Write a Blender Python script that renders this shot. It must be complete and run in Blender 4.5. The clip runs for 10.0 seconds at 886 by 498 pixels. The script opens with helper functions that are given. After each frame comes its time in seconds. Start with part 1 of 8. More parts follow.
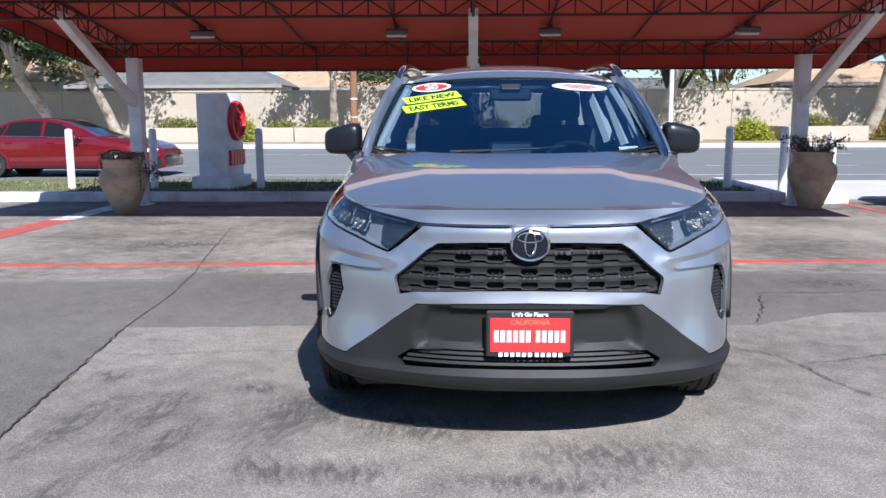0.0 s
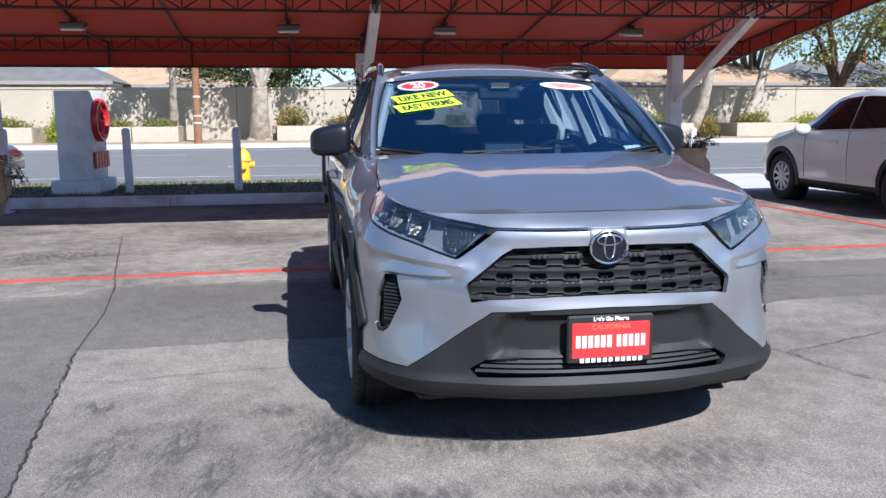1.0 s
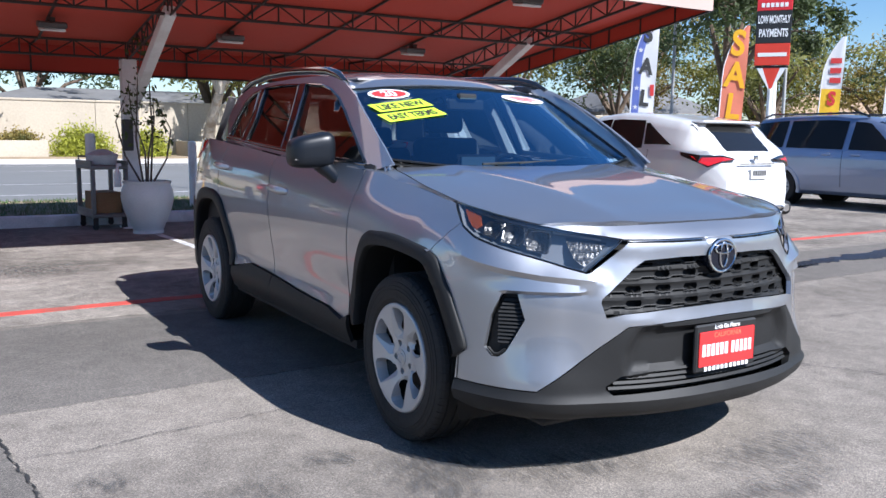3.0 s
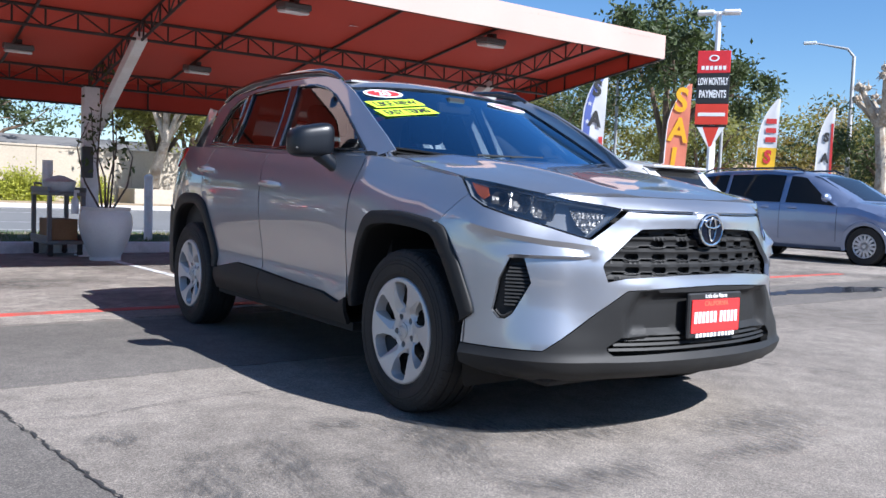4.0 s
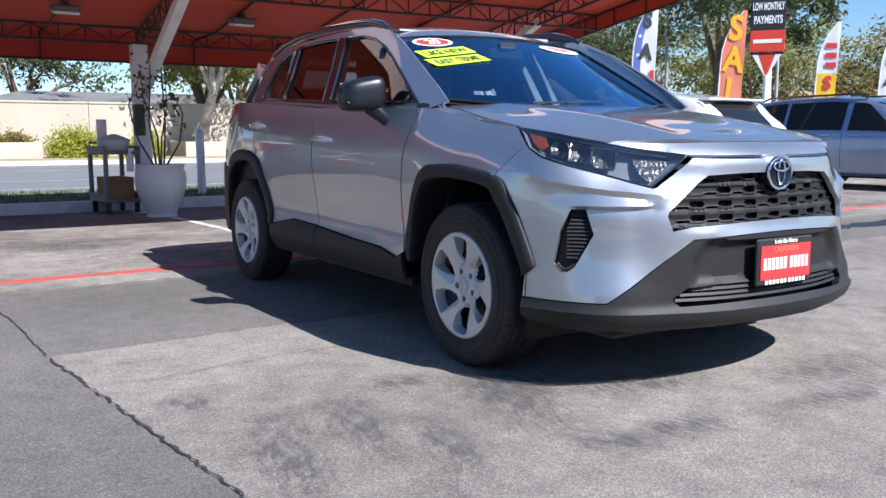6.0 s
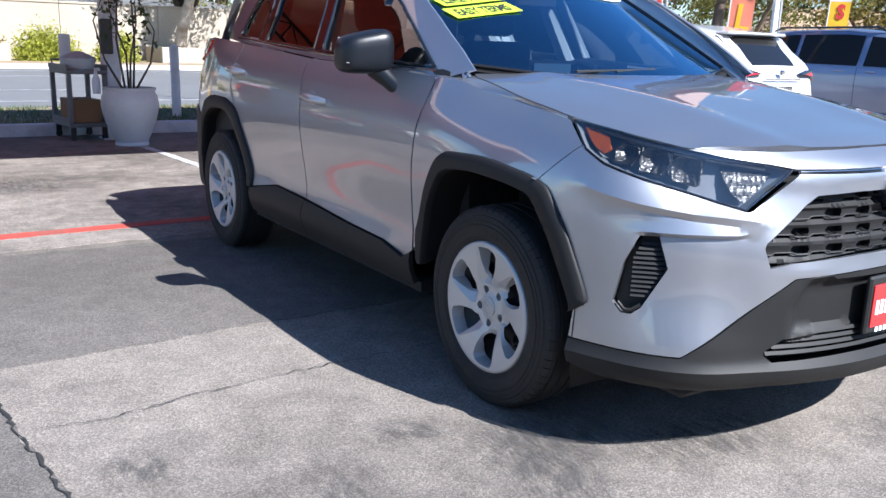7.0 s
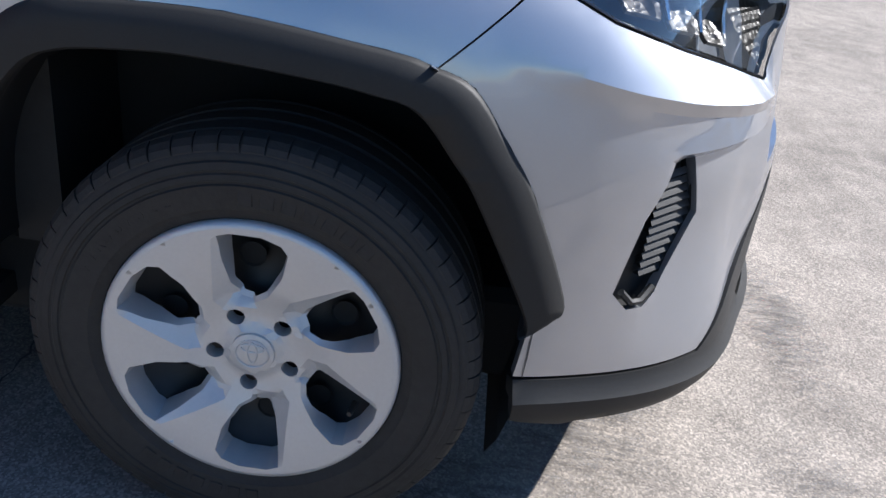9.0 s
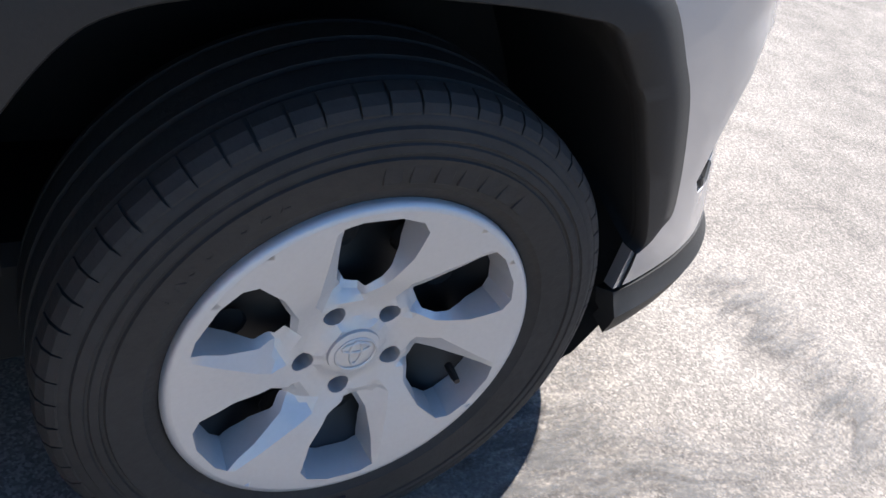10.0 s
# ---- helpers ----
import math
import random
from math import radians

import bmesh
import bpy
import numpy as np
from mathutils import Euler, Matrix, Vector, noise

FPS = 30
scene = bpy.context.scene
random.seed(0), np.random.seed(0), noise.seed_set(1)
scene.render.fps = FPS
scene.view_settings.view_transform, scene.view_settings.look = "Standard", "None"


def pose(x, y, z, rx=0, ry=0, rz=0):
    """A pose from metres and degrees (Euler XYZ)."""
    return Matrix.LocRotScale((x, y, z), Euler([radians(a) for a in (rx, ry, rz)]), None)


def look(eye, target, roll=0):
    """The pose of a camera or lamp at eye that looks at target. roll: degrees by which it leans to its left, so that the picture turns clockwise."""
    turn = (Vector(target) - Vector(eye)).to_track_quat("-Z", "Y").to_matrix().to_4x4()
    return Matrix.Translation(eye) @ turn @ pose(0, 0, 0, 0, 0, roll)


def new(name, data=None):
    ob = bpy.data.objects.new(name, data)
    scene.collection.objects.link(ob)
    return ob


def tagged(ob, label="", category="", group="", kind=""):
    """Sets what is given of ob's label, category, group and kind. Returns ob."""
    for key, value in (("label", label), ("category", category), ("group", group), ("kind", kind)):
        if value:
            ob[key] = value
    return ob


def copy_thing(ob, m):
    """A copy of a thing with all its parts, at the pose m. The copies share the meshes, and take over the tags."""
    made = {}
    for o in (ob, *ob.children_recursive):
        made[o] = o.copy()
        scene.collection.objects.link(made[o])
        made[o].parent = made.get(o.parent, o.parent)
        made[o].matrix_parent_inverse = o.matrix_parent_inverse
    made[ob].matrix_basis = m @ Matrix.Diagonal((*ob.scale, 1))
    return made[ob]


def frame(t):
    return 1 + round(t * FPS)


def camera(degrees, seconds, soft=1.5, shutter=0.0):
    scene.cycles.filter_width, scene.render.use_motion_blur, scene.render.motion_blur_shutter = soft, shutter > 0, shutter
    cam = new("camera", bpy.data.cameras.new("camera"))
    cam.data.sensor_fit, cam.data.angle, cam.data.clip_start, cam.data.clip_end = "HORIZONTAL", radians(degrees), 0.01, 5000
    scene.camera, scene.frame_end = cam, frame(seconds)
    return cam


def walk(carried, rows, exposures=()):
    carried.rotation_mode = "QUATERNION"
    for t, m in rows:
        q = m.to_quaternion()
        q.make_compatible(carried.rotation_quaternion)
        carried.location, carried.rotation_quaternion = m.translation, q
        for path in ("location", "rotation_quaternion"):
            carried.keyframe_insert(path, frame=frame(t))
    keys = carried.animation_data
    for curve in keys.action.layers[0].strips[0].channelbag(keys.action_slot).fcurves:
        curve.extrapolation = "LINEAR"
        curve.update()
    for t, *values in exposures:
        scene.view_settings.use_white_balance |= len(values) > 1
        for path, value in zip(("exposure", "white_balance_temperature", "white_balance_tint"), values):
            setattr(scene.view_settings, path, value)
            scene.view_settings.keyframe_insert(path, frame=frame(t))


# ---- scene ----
cam = camera(55.0, 10.0)
PATH = [
    (0, (-0.212, -4.045, 1.301), (-0.28, -2.07, 0.996), -0.2),
    (0.5, (-0.661, -3.981, 1.316), (-0.54, -2.009, 1.006), -0.3),
    (1, (-1.098, -3.83, 1.312), (-0.778, -1.88, 1.001), -0.3),
    (1.5, (-1.533, -3.677, 1.319), (-0.992, -1.775, 1.02), 0.1),
    (2, (-1.925, -3.453, 1.307), (-1.21, -1.608, 1.017), 0.4),
    (2.5, (-2.279, -3.223, 1.303), (-1.398, -1.452, 1.008), 0.6),
    (3, (-2.541, -3.033, 1.262), (-1.509, -1.34, 0.998), 0.7),
    (3.2, (-2.615, -2.962, 1.212), (-1.534, -1.296, 0.97), 0.9),
    (4.5, (-2.937, -3.097, 0.77), (-1.765, -1.477, 0.707), 2.2),
    (5, (-2.954, -3.103, 0.734), (-1.78, -1.485, 0.687), 2.5),
    (5.5, (-2.934, -3.091, 0.759), (-1.766, -1.469, 0.686), 2.0),
    (6, (-2.858, -2.983, 0.965), (-1.805, -1.302, 0.708), -0.2),
    (6.2, (-2.776, -2.903, 1.074), (-1.767, -1.205, 0.758), -0.6),
    (7.3, (-2.521, -1.934, 1.213), (-1.384, -0.363, 0.723), 2.6),
    (7.5, (-2.488, -1.72, 1.213), (-1.285, -0.202, 0.716), 3.0),
    (7.7, (-2.452, -1.495, 1.184), (-1.132, -0.085, 0.665), 3.2),
    (8, (-2.36, -1.185, 1.209), (-0.846, -0.049, 0.563), 4.2),
    (8.5, (-2.170, -0.690, 1.144), (-0.417, -0.120, 0.371), 5.8),
    (9, (-1.951, -0.294, 1.108), (-0.170, -0.251, 0.201), 7.2),
    (9.5, (-1.694, -0.005, 1.108), (-0.091, -0.409, -0.017), 9.5),
    (10, (-1.543, 0.369, 1.054), (-0.406, -0.426, 0.072), 14.3),
]
walk(cam, [(t, look(eye, target, roll)) for t, eye, target, roll in PATH], exposures=[(0, 0.72, 5700, 12), (2, 0.76, 5620, 12), (3.2, 0.84, 5730, 12), (4.5, 0.88, 5730, 12), (6.2, 0.90, 5730, 12), (7.5, 1.24, 5730, 12), (8, 1.28, 5700, 12), (8.5, 1.18, 5800, 12), (9.5, 1.34, 6080, 12), (10, 1.6, 6080, 12)])
# ---- light ----
SUN_WAY = Vector((0.35, -1.03, 1.0)).normalized()
sun = new("sun", bpy.data.lights.new("sun", "SUN"))
sun.data.energy, sun.data.angle, sun.data.color = 5.4, radians(0.55), (1.0, 0.95, 0.87)
sun.matrix_world = look(SUN_WAY * 50, (0, 0, 0))
world = bpy.data.worlds.new("sky")
scene.world = world
world.use_nodes = True
sky = world.node_tree.nodes.new("ShaderNodeTexSky")
sky.sky_type, sky.sun_disc = "NISHITA", False
sky.sun_elevation, sky.sun_rotation = math.asin(SUN_WAY.z), math.atan2(SUN_WAY.x, SUN_WAY.y)
sky.air_density, sky.dust_density, sky.ozone_density = 1.0, 0.25, 3.0
deep = world.node_tree.nodes.new("ShaderNodeHueSaturation")
deep.inputs["Saturation"].default_value = 1.16
world.node_tree.links.new(sky.outputs["Color"], deep.inputs["Color"])
world.node_tree.links.new(deep.outputs["Color"], world.node_tree.nodes["Background"].inputs["Color"])
world.node_tree.nodes["Background"].inputs["Strength"].default_value = 0.078


# ---- materials ----
def grey(v, warm=0.0):
    return (v * (1 + warm), v, v * (1 - warm), 1.0)


def mat(name, base, rough=0.5, metal=0.0, vary=0.12, scale=6.0, fine=60.0, bump=0.0, bump_scale=80.0, coat=0.0,
        second=None, patch=2.0, spec=0.5, per_piece=0.0, alpha_trans=0.0):
    """A surface with two scales of variation, and optional fine relief, clear coat and stains of a second colour."""
    m = bpy.data.materials.new(name)
    m.use_nodes = True
    n, l = m.node_tree.nodes, m.node_tree.links
    b = n["Principled BSDF"]
    b.inputs["Roughness"].default_value, b.inputs["Metallic"].default_value = rough, metal
    b.inputs["Specular IOR Level"].default_value = spec
    b.inputs["Coat Weight"].default_value, b.inputs["Coat Roughness"].default_value = coat, 0.03
    if alpha_trans:
        b.inputs["Transmission Weight"].default_value = alpha_trans
    base = tuple(base)[:3] + (1.0,)
    tc = n.new("ShaderNodeTexCoord")
    big, small = n.new("ShaderNodeTexNoise"), n.new("ShaderNodeTexNoise")
    big.inputs["Scale"].default_value, small.inputs["Scale"].default_value = scale, fine
    big.inputs["Detail"].default_value, small.inputs["Detail"].default_value = 5.0, 3.0
    for t in (big, small):
        l.new(tc.outputs["Object"], t.inputs["Vector"])
    add = n.new("ShaderNodeMath")
    add.operation = "ADD"
    l.new(big.outputs["Fac"], add.inputs[0])
    l.new(small.outputs["Fac"], add.inputs[1])
    ramp = n.new("ShaderNodeMapRange")
    ramp.inputs["From Min"].default_value, ramp.inputs["From Max"].default_value = 0.7, 1.3
    ramp.inputs["To Min"].default_value, ramp.inputs["To Max"].default_value = 1 - vary, 1 + vary
    l.new(add.outputs[0], ramp.inputs["Value"])
    src = ramp.outputs[0]
    if per_piece:
        info = n.new("ShaderNodeObjectInfo")
        pr = n.new("ShaderNodeMapRange")
        pr.inputs["To Min"].default_value, pr.inputs["To Max"].default_value = 1 - per_piece, 1 + per_piece
        l.new(info.outputs["Random"], pr.inputs["Value"])
        mm = n.new("ShaderNodeMath")
        mm.operation = "MULTIPLY"
        l.new(src, mm.inputs[0])
        l.new(pr.outputs[0], mm.inputs[1])
        src = mm.outputs[0]
    colour = n.new("ShaderNodeVectorMath")
    colour.operation = "SCALE"
    if second is not None:
        mix = n.new("ShaderNodeMix")
        mix.data_type = "RGBA"
        stain = n.new("ShaderNodeTexNoise")
        stain.inputs["Scale"].default_value, stain.inputs["Detail"].default_value = patch, 6.0
        l.new(tc.outputs["Object"], stain.inputs["Vector"])
        sr = n.new("ShaderNodeMapRange")
        sr.inputs["From Min"].default_value, sr.inputs["From Max"].default_value = 0.48, 0.62
        l.new(stain.outputs["Fac"], sr.inputs["Value"])
        l.new(sr.outputs[0], mix.inputs["Factor"])
        mix.inputs["A"].default_value, mix.inputs["B"].default_value = base, tuple(second)[:3] + (1.0,)
        l.new(mix.outputs["Result"], colour.inputs[0])
    else:
        colour.inputs[0].default_value = base[:3]
    l.new(src, colour.inputs["Scale"])
    l.new(colour.outputs[0], b.inputs["Base Color"])
    if bump:
        bt = n.new("ShaderNodeTexNoise")
        bt.inputs["Scale"].default_value, bt.inputs["Detail"].default_value = bump_scale, 4.0
        l.new(tc.outputs["Object"], bt.inputs["Vector"])
        bp = n.new("ShaderNodeBump")
        bp.inputs["Strength"].default_value, bp.inputs["Distance"].default_value = min(1.0, bump), 0.01 * max(1.0, bump)
        l.new(bt.outputs["Fac"], bp.inputs["Height"])
        l.new(bp.outputs[0], b.inputs["Normal"])
    return m


def plain(name, base, rough=0.5, metal=0.0, coat=0.0, emit=0.0):
    m = bpy.data.materials.new(name)
    m.use_nodes = True
    b = m.node_tree.nodes["Principled BSDF"]
    b.inputs["Base Color"].default_value = tuple(base)[:3] + (1.0,)
    b.inputs["Roughness"].default_value, b.inputs["Metallic"].default_value, b.inputs["Coat Weight"].default_value = rough, metal, coat
    if emit:
        b.inputs["Emission Color"].default_value, b.inputs["Emission Strength"].default_value = tuple(base)[:3] + (1.0,), emit
    return m


# ---- mesh helpers ----
def obj(name, verts, faces, material, parent=None, smooth=False, label=""):
    me = bpy.data.meshes.new(name)
    me.from_pydata([tuple(v) for v in verts], [], [tuple(f) for f in faces])
    me.materials.append(material)
    if smooth:
        me.polygons.foreach_set("use_smooth", [True] * len(me.polygons))
    me.update()
    ob = new(name, me)
    if parent is not None:
        ob.parent = parent
    if label:
        ob["label"] = label
    return ob


def part(name, bm, material, parent=None, label="", smooth=False, sharp=40):
    me = bpy.data.meshes.new(name)
    bmesh.ops.recalc_face_normals(bm, faces=bm.faces)
    bm.to_mesh(me)
    bm.free()
    me.materials.append(material)
    if smooth:
        me.polygons.foreach_set("use_smooth", [True] * len(me.polygons))
        me.set_sharp_from_angle(angle=radians(sharp))
    ob = new(name, me)
    if parent is not None:
        ob.parent = parent
    if label:
        ob["label"] = label
    return ob


def thing(name, label, category, m=None, group="", kind=""):
    e = new(name)
    e.empty_display_size = 0.1
    if m is not None:
        e.matrix_world = m
    return tagged(e, label, category, group, kind)


def box(bm, x0, x1, y0, y1, z0, z1, bevel=0.0, m=None, seg=1):
    r = bmesh.ops.create_cube(bm, size=1.0)
    vs = r["verts"]
    bmesh.ops.scale(bm, vec=(x1 - x0, y1 - y0, z1 - z0), verts=vs)
    bmesh.ops.translate(bm, vec=((x0 + x1) / 2, (y0 + y1) / 2, (z0 + z1) / 2), verts=vs)
    if bevel:
        es = list({e for v in vs for e in v.link_edges})
        r = bmesh.ops.bevel(bm, geom=es, offset=bevel, segments=seg, affect="EDGES", profile=0.5)
        vs = list({v for f in r["faces"] for v in f.verts} | {v for v in vs if v.is_valid})
    if m is not None:
        bmesh.ops.transform(bm, matrix=m, verts=vs)
    return vs


def boxed(*a, **k):
    bm = bmesh.new()
    box(bm, *a, **k)
    return bm


def tube(bm, pts, radii, seg=8, caps=True):
    """A round bar along points, with a radius or one radius a point."""
    pts = [Vector(p) for p in pts]
    if not hasattr(radii, "__len__"):
        radii = [radii] * len(pts)
    rings, side = [], None
    for i, p in enumerate(pts):
        d = (pts[min(i + 1, len(pts) - 1)] - pts[max(i - 1, 0)]).normalized()
        if side is None:
            side = d.orthogonal().normalized()
        else:
            side = (side - d * side.dot(d))
            side = side.normalized() if side.length > 1e-6 else d.orthogonal().normalized()
        up = d.cross(side)
        rings.append([bm.verts.new(p + radii[i] * (math.cos(a) * side + math.sin(a) * up)) for a in [2 * math.pi * k / seg for k in range(seg)]])
    for a, b in zip(rings, rings[1:]):
        for k in range(seg):
            bm.faces.new((a[k], a[(k + 1) % seg], b[(k + 1) % seg], b[k]))
    if caps:
        bm.faces.new(rings[0][::-1])
        bm.faces.new(rings[-1])
    return bm


def lathe(bm, profile, seg=32, axis="Z", arc=None):
    """A profile of (radius, height) turned about an axis through the origin."""
    rings = []
    for r, h in profile:
        ring = []
        for k in range(seg):
            a = 2 * math.pi * k / seg
            c, s = r * math.cos(a), r * math.sin(a)
            ring.append(bm.verts.new({"Z": (c, s, h), "X": (h, c, s), "Y": (s, h, c)}[axis]))
        rings.append(ring)
    for a, b in zip(rings, rings[1:]):
        for k in range(seg):
            bm.faces.new((a[k], a[(k + 1) % seg], b[(k + 1) % seg], b[k]))
    return rings


def ribbon(bm, pts, width_vec):
    """A flat strip between two rows of points."""
    a = [bm.verts.new(p) for p in pts]
    b = [bm.verts.new(Vector(p) + Vector(width_vec)) for p in pts]
    for i in range(len(pts) - 1):
        bm.faces.new((a[i], a[i + 1], b[i + 1], b[i]))


def interp(t, xs, ys):
    return float(np.interp(t, xs, ys))


def smooth_curve(points, n):
    """Catmull-Rom through points."""
    p = [np.array(q, float) for q in points]
    p = [2 * p[0] - p[1]] + p + [2 * p[-1] - p[-2]]
    out = []
    for i in range(1, len(p) - 2):
        for k in range(n):
            t = k / n
            out.append(0.5 * ((2 * p[i]) + (p[i + 1] - p[i - 1]) * t + (2 * p[i - 1] - 5 * p[i] + 4 * p[i + 1] - p[i + 2]) * t * t
                              + (3 * p[i] - p[i - 1] - 3 * p[i + 1] + p[i + 2]) * t ** 3))
    out.append(p[-2])
    return out


def words(name, text, size, material, parent, m, extrude=0.001, shear=0.0, squeeze=1.0, offset=0.0):
    cu = bpy.data.curves.new(name, "FONT")
    cu.body, cu.size, cu.extrude, cu.align_x, cu.align_y, cu.shear, cu.offset = text, size, extrude, "CENTER", "CENTER", shear, offset
    tmp = bpy.data.objects.new("tmp", cu)
    scene.collection.objects.link(tmp)
    me = bpy.data.meshes.new_from_object(tmp.evaluated_get(bpy.context.evaluated_depsgraph_get()))
    bpy.data.objects.remove(tmp)
    bpy.data.curves.remove(cu)
    me.transform(m @ Matrix.Diagonal((squeeze, 1, 1, 1)))
    me.materials.clear()
    me.materials.append(material)
    ob = new(name, me)
    if parent is not None:
        ob.parent = parent
    return ob


def leaves(name, centres, size, material, parent=None, seed=1, flat=0.0, aspect=0.45):
    """Many small bent leaves, two triangles each side of the midrib, at the given centres."""
    rng = np.random.default_rng(seed)
    c = np.asarray(centres, float)
    n = len(c)
    a = rng.normal(size=(n, 3))
    a[:, 2] *= 1 - flat
    a /= np.linalg.norm(a, axis=1)[:, None]
    b = rng.normal(size=(n, 3))
    b -= a * (a * b).sum(1)[:, None]
    b /= np.linalg.norm(b, axis=1)[:, None]
    nn = np.cross(a, b)
    s = size * rng.uniform(0.6, 1.35, size=(n, 1))
    v = np.stack([c - a * s * 0.5, c + b * s * aspect * 0.5 + nn * s * 0.08, c + a * s * 0.5, c - b * s * aspect * 0.5 + nn * s * 0.08], 1).reshape(-1, 3)
    i = np.arange(n)[:, None] * 4
    f = np.concatenate([i + [0, 1, 2], i + [0, 2, 3]])
    return obj(name, v.tolist(), f.tolist(), material, parent)

# ---- the setting ----

def asphalt(name, dark, light, stone, coarse=190.0, relief=0.5, blotch=0.7, worn=0.16):
    """Bound stones of uneven tone, with broad stains and fine relief."""
    m = bpy.data.materials.new(name)
    m.use_nodes = True
    n, l = m.node_tree.nodes, m.node_tree.links
    b = n["Principled BSDF"]
    b.inputs["Roughness"].default_value, b.inputs["Specular IOR Level"].default_value = 0.9, 0.25
    tc = n.new("ShaderNodeTexCoord")
    vo = n.new("ShaderNodeTexVoronoi")
    vo.inputs["Scale"].default_value = coarse
    l.new(tc.outputs["Object"], vo.inputs["Vector"])
    sep = n.new("ShaderNodeSeparateColor")
    l.new(vo.outputs["Color"], sep.inputs[0])
    ramp = n.new("ShaderNodeValToRGB")
    e = ramp.color_ramp.elements
    e[0].position, e[0].color = 0.0, tuple(dark)
    e[1].position, e[1].color = 1.0, tuple(stone)
    mid = e.new(0.62)
    mid.color = tuple(light)
    l.new(sep.outputs[0], ramp.inputs[0])
    big, mid_, small = n.new("ShaderNodeTexNoise"), n.new("ShaderNodeTexNoise"), n.new("ShaderNodeTexNoise")
    for t, sc, dt in ((big, blotch, 6.0), (mid_, 7.0, 5.0), (small, 45.0, 3.0)):
        t.inputs["Scale"].default_value, t.inputs["Detail"].default_value = sc, dt
        l.new(tc.outputs["Object"], t.inputs["Vector"])
    s1 = n.new("ShaderNodeMath")
    s1.operation = "MULTIPLY_ADD"
    l.new(mid_.outputs["Fac"], s1.inputs[0])
    s1.inputs[1].default_value = 0.6
    l.new(big.outputs["Fac"], s1.inputs[2])
    s2 = n.new("ShaderNodeMath")
    s2.operation = "MULTIPLY_ADD"
    l.new(small.outputs["Fac"], s2.inputs[0])
    s2.inputs[1].default_value = 0.16
    l.new(s1.outputs[0], s2.inputs[2])
    mr = n.new("ShaderNodeMapRange")
    mr.inputs["From Min"].default_value, mr.inputs["From Max"].default_value = 0.68, 1.08
    mr.inputs["To Min"].default_value, mr.inputs["To Max"].default_value = 1 - worn * 2, 1 + worn * 2
    l.new(s2.outputs[0], mr.inputs["Value"])
    sc = n.new("ShaderNodeVectorMath")
    sc.operation = "SCALE"
    l.new(ramp.outputs[0], sc.inputs[0])
    l.new(mr.outputs[0], sc.inputs["Scale"])
    l.new(sc.outputs[0], b.inputs["Base Color"])
    bp = n.new("ShaderNodeBump")
    bp.inputs["Strength"].default_value, bp.inputs["Distance"].default_value = relief, 0.004
    l.new(sep.outputs[1], bp.inputs["Height"])
    l.new(bp.outputs[0], b.inputs["Normal"])
    return m


def smudge(name, colour):
    """A stain that thins out towards its rim."""
    m = mat(name, colour, 0.8, vary=0.3, scale=7, fine=120)
    n, l = m.node_tree.nodes, m.node_tree.links
    tc = n.new("ShaderNodeTexCoord")
    mp = n.new("ShaderNodeMapping")
    mp.inputs["Location"].default_value, mp.inputs["Scale"].default_value = (-1, -1, 0), (2, 2, 0)
    gr = n.new("ShaderNodeTexGradient")
    gr.gradient_type = "SPHERICAL"
    ns = n.new("ShaderNodeTexNoise")
    ns.inputs["Scale"].default_value, ns.inputs["Detail"].default_value, ns.inputs["Roughness"].default_value = 26.0, 10.0, 0.8
    st = n.new("ShaderNodeMapping")
    st.inputs["Scale"].default_value = (1.0, 0.28, 1.0)
    l.new(tc.outputs["Object"], st.inputs["Vector"])
    l.new(st.outputs[0], ns.inputs["Vector"])
    l.new(tc.outputs["Generated"], mp.inputs["Vector"])
    l.new(mp.outputs[0], gr.inputs["Vector"])
    mu = n.new("ShaderNodeMath")
    mu.operation = "MULTIPLY"
    br = n.new("ShaderNodeMapRange")
    br.inputs["From Min"].default_value, br.inputs["From Max"].default_value = 0.44, 0.62
    l.new(ns.outputs["Fac"], br.inputs["Value"])
    l.new(gr.outputs["Fac"], mu.inputs[0])
    l.new(br.outputs[0], mu.inputs[1])
    mr = n.new("ShaderNodeMapRange")
    mr.inputs["From Min"].default_value, mr.inputs["From Max"].default_value, mr.inputs["To Max"].default_value = 0.02, 0.48, 0.50
    l.new(mu.outputs[0], mr.inputs["Value"])
    tr, mix = n.new("ShaderNodeBsdfTransparent"), n.new("ShaderNodeMixShader")
    l.new(mr.outputs[0], mix.inputs["Fac"])
    l.new(tr.outputs[0], mix.inputs[1])
    l.new(n["Principled BSDF"].outputs[0], mix.inputs[2])
    l.new(mix.outputs[0], n["Material Output"].inputs["Surface"])
    return m


M_ASPHALT = asphalt("old_asphalt", grey(0.118, 0.115), grey(0.192, 0.135), grey(0.285, 0.145), 230, 0.6, 0.5, 0.15)
M_PATCH = asphalt("patched_asphalt", grey(0.085, 0.085), grey(0.128, 0.105), grey(0.20, 0.115), 230, 0.4, 0.6, 0.09)
M_WORN = asphalt("worn_asphalt", grey(0.11, 0.115), grey(0.190, 0.135), grey(0.32, 0.145), 190, 0.6, 0.8, 0.22)
M_STREET = mat("street_asphalt", grey(0.17, 0.0), 0.85, vary=0.1, scale=0.6, fine=20, bump=0.3, spec=0.3)
M_TAR = mat("tar", grey(0.03), 0.7, vary=0.3, scale=10)
M_STAIN = smudge("oil_stain", grey(0.075, 0.03))
